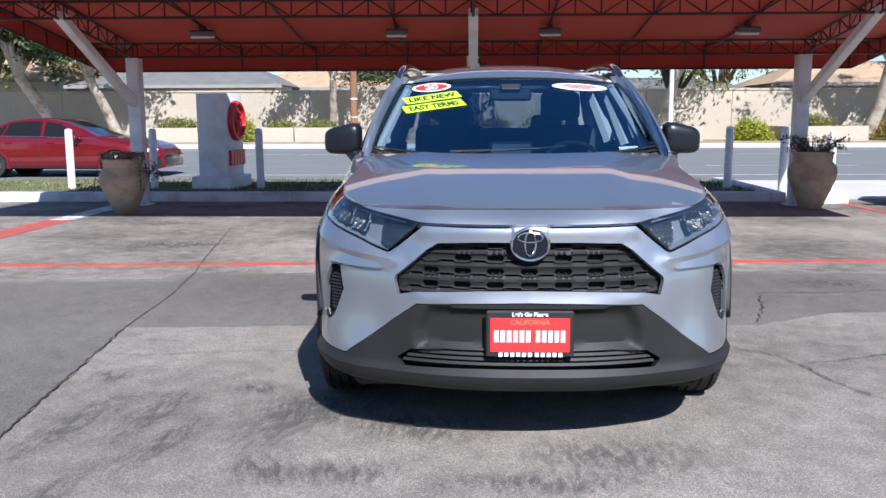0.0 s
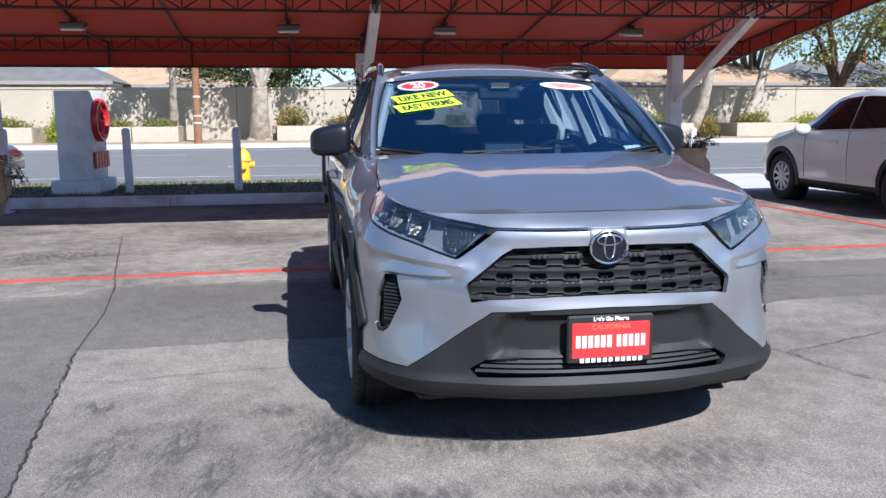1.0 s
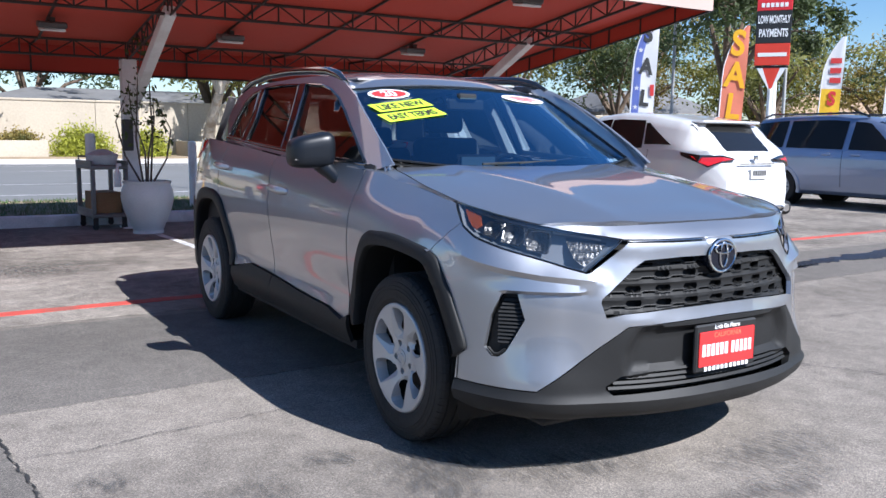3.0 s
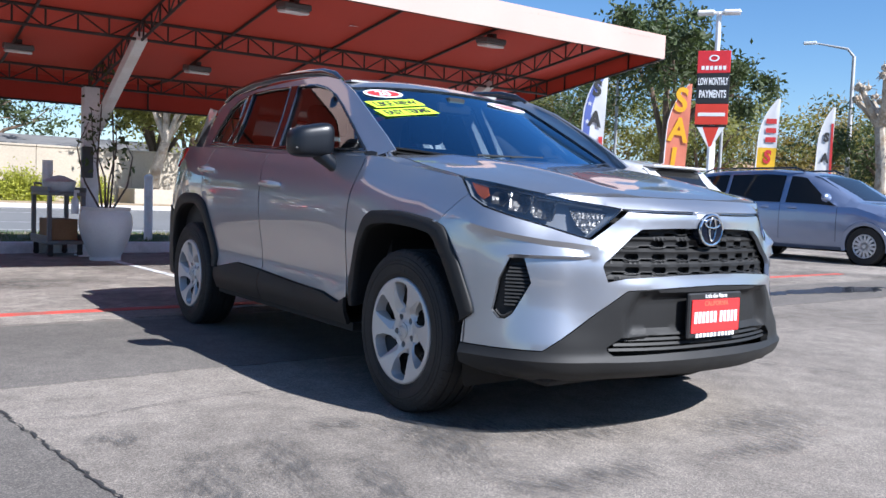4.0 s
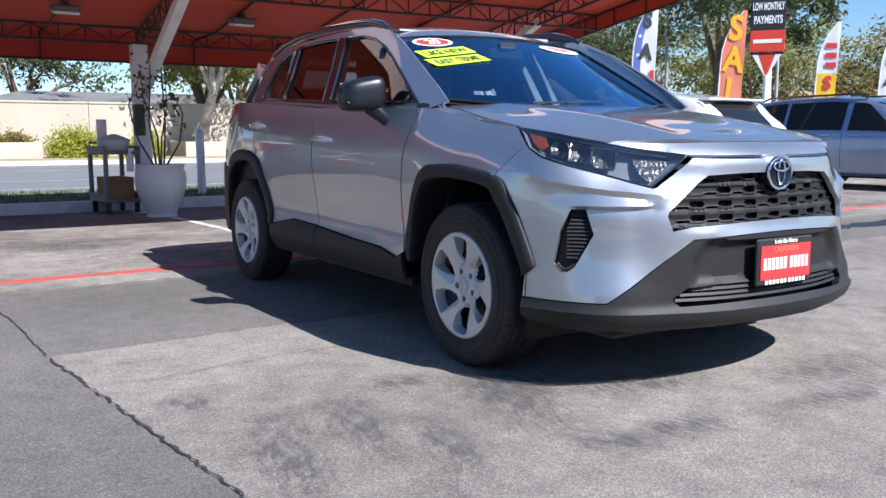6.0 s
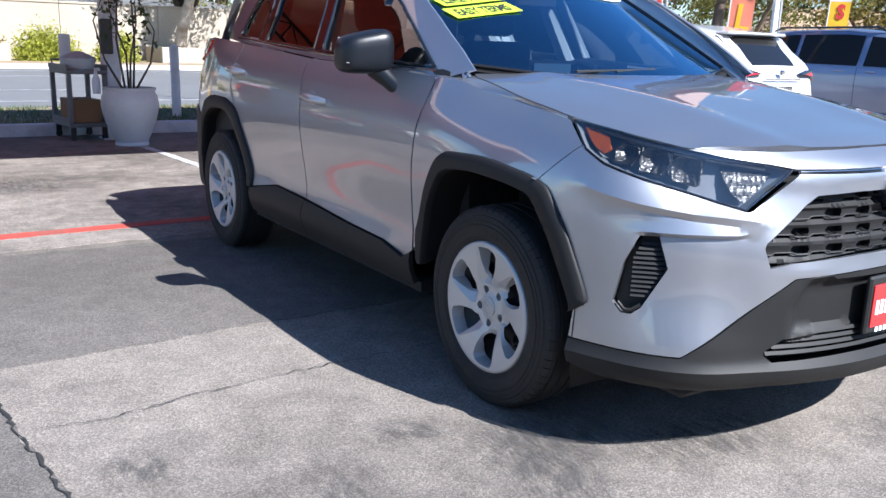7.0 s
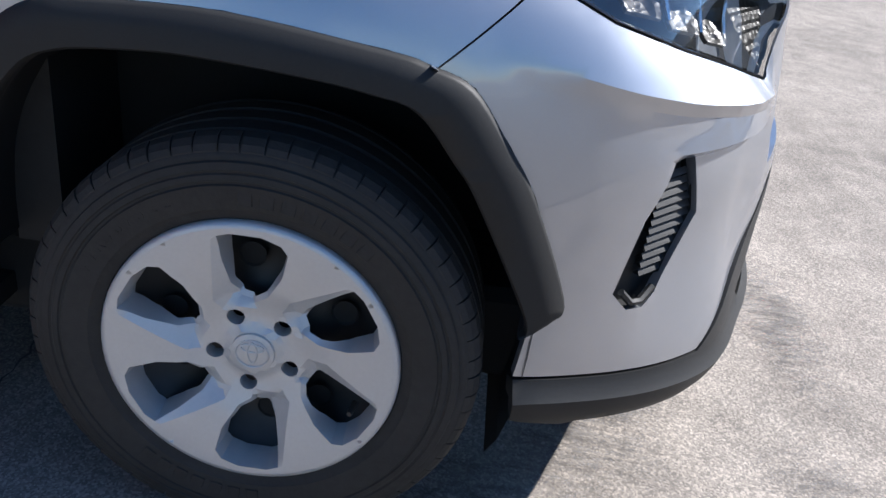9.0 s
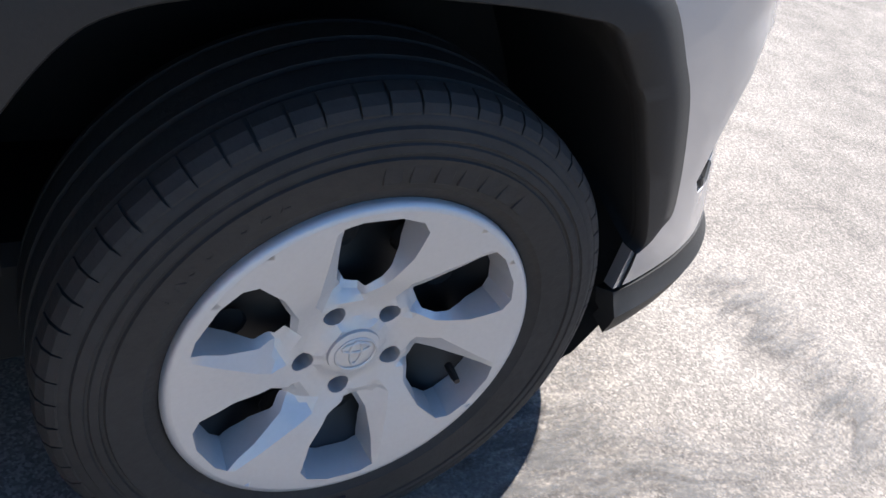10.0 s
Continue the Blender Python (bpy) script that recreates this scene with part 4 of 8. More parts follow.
potM, top = pot("white_pot", "round white glazed pot with a thin twiggy plant", -0.16, 8.02, [(0, 0), (0.185, 0), (0.188, 0.03), (0.178, 0.045), (0.215, 0.12), (0.270, 0.25), (0.308, 0.39), (0.318, 0.47), (0.310, 0.55), (0.285, 0.605), (0.278, 0.62), (0.292, 0.635), (0.292, 0.66), (0.262, 0.66), (0.25, 0.58)], M_GLAZE)
bm = bmesh.new()
tips = []
for k in range(6):
    a = k * 1.1 + 0.3
    out = rng.uniform(0.1, 0.34)
    h = rng.uniform(0.7, 1.25) if k % 3 else 1.75
    p = [(0.05 * math.cos(a), 0.05 * math.sin(a), top - 0.07), (out * 0.8 * math.cos(a), out * 0.8 * math.sin(a), top + h * 0.3), (out * math.cos(a + 0.5), out * math.sin(a + 0.5), top + h * 0.7), (out * 0.7 * math.cos(a + 0.9), out * 0.7 * math.sin(a + 0.9), top + h)]
    bm = bmesh.new()
    tube(bm, p, [0.014, 0.011, 0.008, 0.004], 6)
    part("twig", bm, M_DRY, potM, smooth=True)
    for s in np.linspace(0.25, 1.0, 16):
        q = np.array(p[1]) * (1 - s) + np.array(p[3]) * s
        tips += [q + rng.normal(0, 0.06, 3) for _ in range(2)]
leaves("foliage", tips, 0.085, M_LEAF_DARK, potM, 9)

# ---- utility cart ----
M_CART = mat("grey_plastic", grey(0.17, 0.03), 0.55, vary=0.12, scale=6)
ct = thing("utility_cart", "grey plastic utility cart loaded with cleaning supplies", "cart", pose(-0.54, 8.91, 0, 0, 0, -84))
for z in (0.16, 0.78):
    part("shelf", boxed(-0.36, 0.36, -0.235, 0.235, z, z + 0.05, bevel=0.012, seg=2), M_CART, ct, smooth=True)
    for s in (-1, 1):
        part("shelf_rim", boxed(-0.36, 0.36, s * 0.225 - 0.012, s * 0.225 + 0.012, z + 0.05, z + 0.11, bevel=0.004), M_CART, ct)
for sx in (-1, 1):
    for sy in (-1, 1):
        part("corner_post", boxed(sx * 0.33 - 0.03, sx * 0.33 + 0.03, sy * 0.205 - 0.025, sy * 0.205 + 0.025, 0.212, 0.779, bevel=0.006), M_CART, ct)
        bm = bmesh.new()
        lathe(bm, [(0, -0.014), (0.036, -0.014), (0.04, 0), (0.036, 0.014), (0, 0.014)], 16, "X")
        bmesh.ops.transform(bm, matrix=pose(sx * 0.30, sy * 0.18, 0.04), verts=bm.verts)
        part("caster", bm, M_BLACK, ct, smooth=True)
        part("caster_fork", boxed(sx * 0.30 - 0.012, sx * 0.30 + 0.012, sy * 0.18 - 0.03, sy * 0.18 + 0.03, 0.07, 0.16), M_STEEL, ct)
bm = bmesh.new()
tube(bm, [(-0.35, -0.18, 0.83), (-0.42, -0.18, 0.93), (-0.42, 0.18, 0.93), (-0.35, 0.18, 0.83)], 0.016, 8)
part("push_handle", bm, M_CART, ct, smooth=True)
M_CARD = mat("brown_cardboard", (0.30, 0.17, 0.08), 0.85, vary=0.15, scale=6)
cb = thing("cardboard_box", "open brown cardboard box on the cart's lower shelf", "box", pose(-0.54, 8.90, 0.212, 0, 0, -84))
part("carton", boxed(-0.25, 0.27, -0.16, 0.16, 0, 0.27, bevel=0.004), M_CARD, cb)
tb = thing("plastic_tub", "pale plastic tub heaped with rags", "tub", pose(-0.55, 8.80, 0.832))
bm = bmesh.new()
lathe(bm, [(0, 0), (0.17, 0), (0.2, 0.12), (0.21, 0.125), (0.2, 0.135), (0.15, 0.16), (0.06, 0.2), (0, 0.21)], 22)
part("tub_body", bm, mat("pale_plastic", grey(0.55), 0.5, vary=0.15, scale=9), tb, smooth=True)
jg = thing("paper_roll", "white upright roll standing on the cart", "roll", pose(-0.64, 9.08, 0.832))
bm = bmesh.new()
lathe(bm, [(0, 0), (0.065, 0), (0.065, 0.40), (0.02, 0.405), (0, 0.405)], 20)
part("roll", bm, M_WHITE, jg, smooth=True)
sb = thing("spray_bottle", "white spray bottle hanging on the cart's edge", "bottle", pose(-0.42, 8.50, 0.56))
bm = bmesh.new()
lathe(bm, [(0, 0), (0.045, 0), (0.048, 0.16), (0.02, 0.22), (0.018, 0.26), (0, 0.26)], 18)
part("bottle", bm, M_WHITE, sb, smooth=True)
part("trigger", boxed(-0.015, 0.05, -0.015, 0.015, 0.262, 0.30, bevel=0.005), M_WHITE, sb)

# ---- pole sign and feather flags ----
M_SIGNBLACK = mat("sign_black", grey(0.02), 0.4, vary=0.1)
M_ORANGERED = mat("sign_orange_red", (0.62, 0.05, 0.025), 0.4, vary=0.06)
M_LETTER = plain("white_letters", grey(0.8), 0.5)
sg = thing("pole_sign", "tall pole sign with red and black panels above a striped arrow", "sign", pose(15.3, 10.93, 0, 0, 0, -52.5))
bm = bmesh.new()
tube(bm, [(0, 0, 0), (0, 0, 2.5)], 0.06, 14)
part("pole", bm, M_WHITE, sg, smooth=True)
part("red_panel", boxed(-0.40, 0.40, -0.06, 0.06, 4.36, 4.92, bevel=0.01), M_SIGNRED, sg)
part("black_panel", boxed(-0.40, 0.40, -0.058, 0.058, 3.58, 4.358, bevel=0.01), M_SIGNBLACK, sg)
part("orange_panel", boxed(-0.40, 0.40, -0.06, 0.06, 3.06, 3.578, bevel=0.01), M_ORANGERED, sg)
for (a, b), m_ in zip([(-0.34, -0.20), (-0.20, 0.20), (0.20, 0.34)], (M_LETTER, M_ORANGERED, M_LETTER)):
    bm = bmesh.new()
    q = [(a, 3.0), (b, 3.0), (b * 0.14, 2.5), (a * 0.14, 2.5)]
    fr = [bm.verts.new((x, -0.03, z)) for x, z in q]
    bk = [bm.verts.new((x, 0.03, z)) for x, z in q]
    bm.faces.new(fr)
    bm.faces.new(bk[::-1])
    for i in range(4):
        bm.faces.new((fr[i], bk[i], bk[(i + 1) % 4], fr[(i + 1) % 4]))
    part("arrow_stripe", bm, m_, sg)
part("arrow_board", boxed(-0.38, 0.38, 0.031, 0.05, 3.0, 3.055), M_SIGNBLACK, sg)
up_ = Matrix(((1, 0, 0, 0), (0, 0, -1, 0), (0, 1, 0, 0), (0, 0, 0, 1)))
words("lettering", "LOW MONTHLY", 0.25, M_LETTER, sg, pose(0, -0.066, 4.14) @ up_, 0.003, squeeze=0.39, offset=0.008)
words("lettering", "PAYMENTS", 0.26, M_LETTER, sg, pose(0, -0.066, 3.82) @ up_, 0.003, squeeze=0.52, offset=0.008)
for k in range(6):
    part("letter_bar", boxed(-0.30 + k * 0.105, -0.225 + k * 0.105, -0.066, -0.061, 4.44, 4.54), M_LETTER, sg)
part("letter_bar", boxed(-0.33, 0.33, -0.066, -0.061, 3.27, 3.36), M_LETTER, sg)
bm = bmesh.new()
lathe(bm, [(0.07, 0), (0.085, 0.004), (0.07, 0.008), (0.055, 0.004), (0.07, 0)], 28, "Y")
bmesh.ops.transform(bm, matrix=pose(0, -0.07, 4.73) @ Matrix.Diagonal((1.5, 1, 1, 1)), verts=bm.verts)
part("emblem", bm, M_LETTER, sg, smooth=True)


def feather_flag(x, y, z0, z1, w, turn, zones, label, text, text_mat, size, extra=None):
    """A tall flag on a bent pole: zones are (share of height, material) from the foot up."""
    e = thing("feather_flag", label, "flag", pose(x, y, 0, 0, 0, turn), group="feather flags")
    h = z1 - z0
    def left(t):
        return 0.10 * t + w * 0.86 * max(0.0, (t - 0.60) / 0.40) ** 2.3

    lo = 0.0
    for hi, m_ in zones:
        bm = bmesh.new()
        n = 18
        rows = []
        for k in range(n + 1):
            t = lo + (hi - lo) * k / n
            xl, xr = left(t), w + 0.10 * t
            rows.append([bm.verts.new((xl + (xr - xl) * u / 6, 0.014 * math.sin(t * 9 + u * 0.8) * u / 6, z0 + h * t)) for u in range(7)])
        for r_, s_ in zip(rows, rows[1:]):
            for u in range(6):
                bm.faces.new((r_[u], r_[u + 1], s_[u + 1], s_[u]))
        part("cloth", bm, m_, e, smooth=True)
        lo = hi
    bm = bmesh.new()
    tube(bm, [(0, 0, 0), (0, 0, z0)] + [(left(t) - 0.008, 0, z0 + h * t) for t in (0.15, 0.3, 0.45, 0.6, 0.7, 0.8, 0.88, 0.95, 1.0)], [0.02, 0.016, 0.014, 0.013, 0.012, 0.011, 0.010, 0.009, 0.008, 0.007, 0.006], 8)
    part("pole", bm, M_WHITE, e, smooth=True)
    for ch, t, m_ in text:
        words("lettering", ch, size, m_, e, pose(0.04 + w * (0.52 + 0.16 * t * t), -0.020, z0 + h * t) @ up_ @ pose(0, 0, 0, 0, 0, -6), 0.003, squeeze=0.85, offset=0.020)
    return e


M_YELLOW = mat("flag_yellow", (0.85, 0.50, 0.02), 0.7, vary=0.05)
M_SALMON = mat("flag_salmon", (0.75, 0.22, 0.13), 0.7, vary=0.06)
M_FLAGBLUE = mat("flag_blue", (0.12, 0.16, 0.42), 0.7, vary=0.06)
M_FLAGWHITE = mat("flag_white", grey(0.75), 0.7, vary=0.05)
M_FLAGRED = mat("flag_red", (0.6, 0.05, 0.05), 0.7, vary=0.05)
M_INK = plain("black_ink", grey(0.02), 0.6)
for m_, c_ in ((M_YELLOW, (0.9, 0.6, 0.03)), (M_SALMON, (0.85, 0.3, 0.18)), (M_FLAGBLUE, (0.2, 0.28, 0.7)), (M_FLAGWHITE, (0.8, 0.8, 0.8)), (M_FLAGRED, (0.7, 0.06, 0.06))):
    translucent(m_, c_, 0.4)
f1 = feather_flag(11.50, 9.20, 0.9, 3.55, 0.46, -36, [(1.0, M_SALMON)], "salmon feather flag with large yellow letters spelling a sale", [("S", 0.86, M_YELLOW), ("A", 0.62, M_YELLOW), ("L", 0.38, M_YELLOW), ("E", 0.15, M_YELLOW)], M_YELLOW, 0.70)
f2 = feather_flag(15.1, 9.45, 1.0, 3.60, 0.44, -40, [(0.55, M_YELLOW), (1.0, M_FLAGWHITE)], "yellow and white feather flag with red lettering", [("S", 0.46, M_FLAGRED), ("A", 0.28, M_FLAGRED), ("L", 0.1, M_FLAGRED)], M_FLAGRED, 0.42)
for k in range(3):
    part("letter_bar", boxed(0.22, 0.46, -0.022, -0.018, 2.56 + k * 0.22, 2.68 + k * 0.22), M_FLAGRED, f2)
f3 = feather_flag(17.55, 9.4, 1.0, 3.62, 0.36, -42, [(1.0, M_FLAGWHITE)], "white feather flag with red and blue pattern", [("S", 0.7, M_INK), ("A", 0.5, M_INK)], M_INK, 0.3)
part("stripe", boxed(0.36, 0.42, -0.022, -0.018, 1.1, 3.2), M_FLAGRED, f3)
f4 = feather_flag(9.62, 9.82, 0.9, 3.75, 0.46, -32, [(1.0, M_FLAGWHITE)], "white feather flag with a blue starred band and black letters", [("S", 0.84, M_INK), ("A", 0.62, M_INK), ("L", 0.4, M_INK), ("E", 0.2, M_INK)], M_INK, 0.42)
bm = bmesh.new()
rows = []
for k in range(15):
    t = k / 14
    rows.append([bm.verts.new((0.10 * t + 0.36 * max(0.0, (t * 0.92 - 0.60) / 0.40) ** 2.3 + 0.01 + 0.14 * u / 2, -0.014, 0.92 + 2.6 * t)) for u in range(3)])
for r_, s_ in zip(rows, rows[1:]):
    for u in range(2):
        bm.faces.new((r_[u], r_[u + 1], s_[u + 1], s_[u]))
part("blue_band", bm, M_FLAGBLUE, f4, smooth=True)
for k in range(7):
    bm = bmesh.new()
    pts = [((0.055 if i % 2 == 0 else 0.024) * math.sin(math.pi * i / 5), (0.055 if i % 2 == 0 else 0.024) * math.cos(math.pi * i / 5)) for i in range(10)]
    t = (k + 0.5) / 7
    bm.faces.new([bm.verts.new((0.085 + 0.10 * t + 0.36 * max(0.0, (t * 0.92 - 0.60) / 0.40) ** 2.3 + px, -0.020, 0.95 + 2.6 * t + pz)) for px, pz in pts])
    part("star", bm, M_FLAGWHITE, f4)
for k in range(3):
    part("red_block", boxed(0.40, 0.48, -0.022, -0.018, 1.0 + k * 0.55, 1.22 + k * 0.55), M_FLAGRED, f4)

# ---- lot lamp and street lamp ----
ll = thing("lot_lamp", "white twin-head lot lamp on a tall pole", "street lamp", pose(17.08, 12.22, 0, 0, 0, -52))
bm = bmesh.new()
tube(bm, [(0, 0, 0), (0, 0, 6.35)], [0.10, 0.07], 12)
part("pole", bm, M_WHITE, ll, smooth=True)
for s in (-1, 1):
    part("arm", boxed(min(0, s * 0.2), max(0, s * 0.2), -0.04, 0.04, 6.31, 6.39), M_WHITE, ll)
    part("lamp_head", boxed(s * 0.34 - 0.24, s * 0.34 + 0.24, -0.15, 0.15, 6.30, 6.42, bevel=0.04), M_WHITE, ll)
sl = thing("street_lamp", "grey street lamp with a long curved arm in the distance", "street lamp", pose(49.3, 26.5, 0, 0, 0, -60))
bm = bmesh.new()
tube(bm, [(0, 0, 0), (0, 0, 10.8), (-0.4, 0, 11.3), (-2.3, 0, 11.75)], [0.16, 0.11, 0.08, 0.05], 10)
part("pole", bm, mat("galvanised", grey(0.35), 0.5, vary=0.1), sl, smooth=True)
part("lamp_head", boxed(-3.0, -2.2, -0.15, 0.15, 11.68, 11.85, bevel=0.04), M_WHITE, sl)
wp = thing("flag_pole", "slim white pole beside the driveway", "pole", pose(3.72, 13.2, 0.02))
bm = bmesh.new()
tube(bm, [(0, 0, 0), (0, 0, 5.2)], 0.045, 10)
part("pole", bm, M_WHITE, wp, smooth=True)
for x, y in [(24.5, 17.5), (21.4, 20.0)]:
    wp = thing("lamp_pole", "slim grey pole beside the lot", "pole", pose(x, y, 0))
    bm = bmesh.new()
    tube(bm, [(0, 0, 0), (0, 0, 6.0)], 0.06, 10)
    part("pole", bm, bpy.data.materials["galvanised"], wp, smooth=True)

# ---- vehicles ----
def paint(name, base, metal, rough=0.28, flake=0.0):
    m = mat(name, base, rough, metal, vary=0.025, scale=2, fine=300, coat=1.0)
    return m


M_TYRE = mat("tyre_rubber", grey(0.017, 0.10), 0.75, vary=0.25, scale=9, fine=60, bump=0.15, bump_scale=90)
M_RIM = mat("wheel_silver", grey(0.60), 0.38, 0.35, vary=0.05, scale=8)
M_RIMDARK = mat("wheel_well_black", grey(0.007), 0.8, vary=0.2)
M_CLAD = mat("charcoal_cladding", grey(0.015), 0.58, vary=0.12, scale=9, fine=200, bump=0.06, bump_scale=600, spec=0.34)
M_GLOSSBLACK = plain("gloss_black", grey(0.012), 0.12, coat=1.0)
M_CHROME = plain("chrome", grey(0.75), 0.12, 1.0)


def glass(name, tint, rough=0.0, gloss=1.9, sheen=(1, 1, 1, 1)):
    """Thin tinted glass: it lets light straight through and mirrors at a slant."""
    m = bpy.data.materials.new(name)
    m.use_nodes = True
    n, l = m.node_tree.nodes, m.node_tree.links
    n.remove(n["Principled BSDF"])
    t, g, mix, f = n.new("ShaderNodeBsdfTransparent"), n.new("ShaderNodeBsdfGlossy"), n.new("ShaderNodeMixShader"), n.new("ShaderNodeFresnel")
    t.inputs["Color"].default_value = tuple(tint)[:3] + (1.0,)
    g.inputs["Roughness"].default_value, g.inputs["Color"].default_value = rough, sheen
    f.inputs["IOR"].default_value = 1.52
    mm = n.new("ShaderNodeMath")
    mm.operation, mm.inputs[1].default_value = "MULTIPLY", gloss
    l.new(f.outputs[0], mm.inputs[0])
    l.new(mm.outputs[0], mix.inputs["Fac"])
    l.new(t.outputs[0], mix.inputs[1])
    l.new(g.outputs[0], mix.inputs[2])
    l.new(mix.outputs[0], n["Material Output"].inputs["Surface"])
    return m


M_PRIVACY = glass("privacy_glass", grey(0.06), 0.0, 1.3)
M_REARGLASS = glass("rear_screen_glass", grey(0.5))
M_SCREEN = glass("windscreen_glass", (0.40, 0.56, 0.70), 0.0, 2.6, (0.46, 0.76, 1.0, 1.0))


def simple_wheel(parent, x, y, r, width, side, spokes=10, name="wheel"):
    """A tyre with a spoked rim under it; side is the way the face looks along x."""
    w = part(name, boxed(-0.02, 0.02, -0.02, 0.02, -0.02, 0.02), M_RIMDARK, parent)
    w.location = (x, y, r)
    bm = bmesh.new()
    h = width / 2
    lathe(bm, [(r * 0.62, h * 0.8), (r * 0.68, h * 0.96), (r * 0.85, h), (r * 0.96, h * 0.9), (r, h * 0.65), (r, -h * 0.65), (r * 0.96, -h * 0.9), (r * 0.7, -h), (r * 0.62, -h * 0.9)], 40, "X")
    part("tyre", bm, M_TYRE, w, smooth=True)
    bm = bmesh.new()
    s = side * h
    ring = lathe(bm, [(r * 0.63, s * 0.9), (r * 0.60, s * 0.95), (r * 0.56, s * 0.85)], 40, "X")
    for k in range(spokes):
        a = 360 * k / spokes
        box(bm, min(s * 0.55, s * 0.85), max(s * 0.55, s * 0.85), -0.022, 0.022, r * 0.1, r * 0.585, m=pose(0, 0, 0, a, 0, 0))
    lathe(bm, [(r * 0.13, s * 0.5), (r * 0.13, s * 0.9), (0.001, s * 0.92)], 20, "X")
    part("rim", bm, M_RIM, w)
    bm = bmesh.new()
    lathe(bm, [(0.001, s * 0.3), (r * 0.6, s * 0.3)], 30, "X")
    part("brake_disc", bm, M_RIMDARK, w)
    return w


def simple_car(name, label, place, length, width, top, belt, nose, spec, body_m, tyre_r, axles, windows, extras=None, roof_w=0.74, trim_m=None, spokes=10, mirror=None):
    """A car facing -y with its middle at the origin. top: (y, z) of the upper outline from nose to tail; belt: (y, z) of the waist."""
    e = thing(name, label, "car", place)
    ty, tz = zip(*top)
    by, bz = zip(*belt)
    ny, L = 230, length
    hw = width / 2
    zb = 0.24

    def half(y):
        t = (y + L / 2) / L
        f = min(t, 1 - t)
        return hw * (1 - 0.34 * max(0, 1 - f / 0.16) ** 2.2)

    def section(y):
        w, zt, zm = half(y), np.interp(y, ty, tz), np.interp(y, by, bz)
        zm = min(zm, zt - 0.03)
        rw = roof_w * w if zt > zm + 0.2 else w * (0.93 - 0.19 * min(1, max(0, (zt - zm) / 0.2)))
        fr = zt - zm
        return [(0, zb), (w * 0.90, zb), (w * 0.955, zb + 0.06), (w * 0.975, zb + 0.16), (w * 0.995, zb + (zm - zb) * 0.45), (w, zb + (zm - zb) * 0.62), (w * 0.992, zb + (zm - zb) * 0.85), (w * 0.965, zm),
                (w * 0.965 + (rw - w * 0.965) * 0.36, zm + fr * 0.324), (w * 0.965 + (rw - w * 0.965) * 0.72, zm + fr * 0.648), (rw, zm + fr * 0.90), (rw * 0.9, zm + fr * 0.975), (rw * 0.55, zm + fr * 0.998), (0, zt)]
    ys = [(-L / 2 + L * k / ny) for k in range(ny + 1)]

    def fine(sec):
        out = [sec[0]]
        for k in range(1, len(sec)):
            n = 5 if 2 <= k <= 7 else 1
            (xa, za), (xb, zb_) = sec[k - 1], sec[k]
            out += [(xa + (xb - xa) * j / n, za + (zb_ - za) * j / n) for j in range(1, n + 1)]
        return out
    secs = [fine(section(y)) for y in ys]
    verts, faces, clad = [], [], []
    m = len(secs[0])
    ring = 2 * m - 2
    for y, s in zip(ys, secs):
        full = [(x, z) for x, z in s] + [(-x, z) for x, z in s[-2:0:-1]]
        verts += [(x, y, z) for x, z in full]

    def well(y, z):
        return any((y - a) ** 2 + (z - tyre_r) ** 2 < (tyre_r + 0.055) ** 2 for a in axles)
    cl = []
    for i in range(ny):
        for k in range(ring):
            q = (i * ring + k, i * ring + (k + 1) % ring, (i + 1) * ring + (k + 1) % ring, (i + 1) * ring + k)
            c = np.mean([verts[j] for j in q], axis=0)
            if abs(c[0]) > hw * 0.5 and well(c[1], c[2]):
                continue
            (cl if trim_m is not None and c[2] < zb + 0.13 else faces).append(q)
    faces.append(tuple(range(ring))[::-1])
    faces.append(tuple(ny * ring + k for k in range(ring)))
    bo = obj("body", verts, faces, body_m, e, smooth=True)
    bo.data.set_sharp_from_angle(angle=radians(38))
    if cl:
        obj("lower_cladding", verts, cl, trim_m, e, smooth=True)
    part("underbody", boxed(-hw * 0.62, hw * 0.62, -L / 2 + 0.25, L / 2 - 0.25, 0.2, 0.62), M_RIMDARK, e)

    def side_x(y, z):
        sec = sorted((q[1], q[0]) for q in section(y)[2:8])
        return float(np.interp(z, [q[0] for q in sec], [q[1] for q in sec]))
    for a in axles:
        for s in (-1, 1):
            simple_wheel(e, s * (hw - 0.125), a, tyre_r, 0.225, s, spokes)
            bm = bmesh.new()
            rows = []
            for q in np.linspace(-0.25, math.pi + 0.25, 40):
                row = []
                for dr, dx in ((0.022, -0.09), (0.022, 0.006), (0.034, 0.012), (0.095, 0.012), (0.110, -0.012)):
                    y_ = a + (tyre_r + dr) * math.cos(q)
                    z_ = tyre_r + (tyre_r + dr) * math.sin(q)
                    row.append(bm.verts.new((s * (side_x(y_, z_) + dx), y_, z_)))
                rows.append(row)
            for r_, s_ in zip(rows, rows[1:]):
                for k in range(4):
                    bm.faces.new((r_[k], r_[k + 1], s_[k + 1], s_[k]))
            bmesh.ops.recalc_face_normals(bm, faces=bm.faces)
            part("wheel_arch", bm, trim_m or body_m, e, smooth=True)
            bm = bmesh.new()
            lathe(bm, [(0.01, -s * 0.06), (tyre_r + 0.05, -s * 0.06), (tyre_r + 0.05, s * 0.1)], 30, "X")
            bmesh.ops.transform(bm, matrix=pose(s * (hw - 0.2), a, tyre_r), verts=bm.verts)
            part("wheel_well", bm, M_RIMDARK, e)

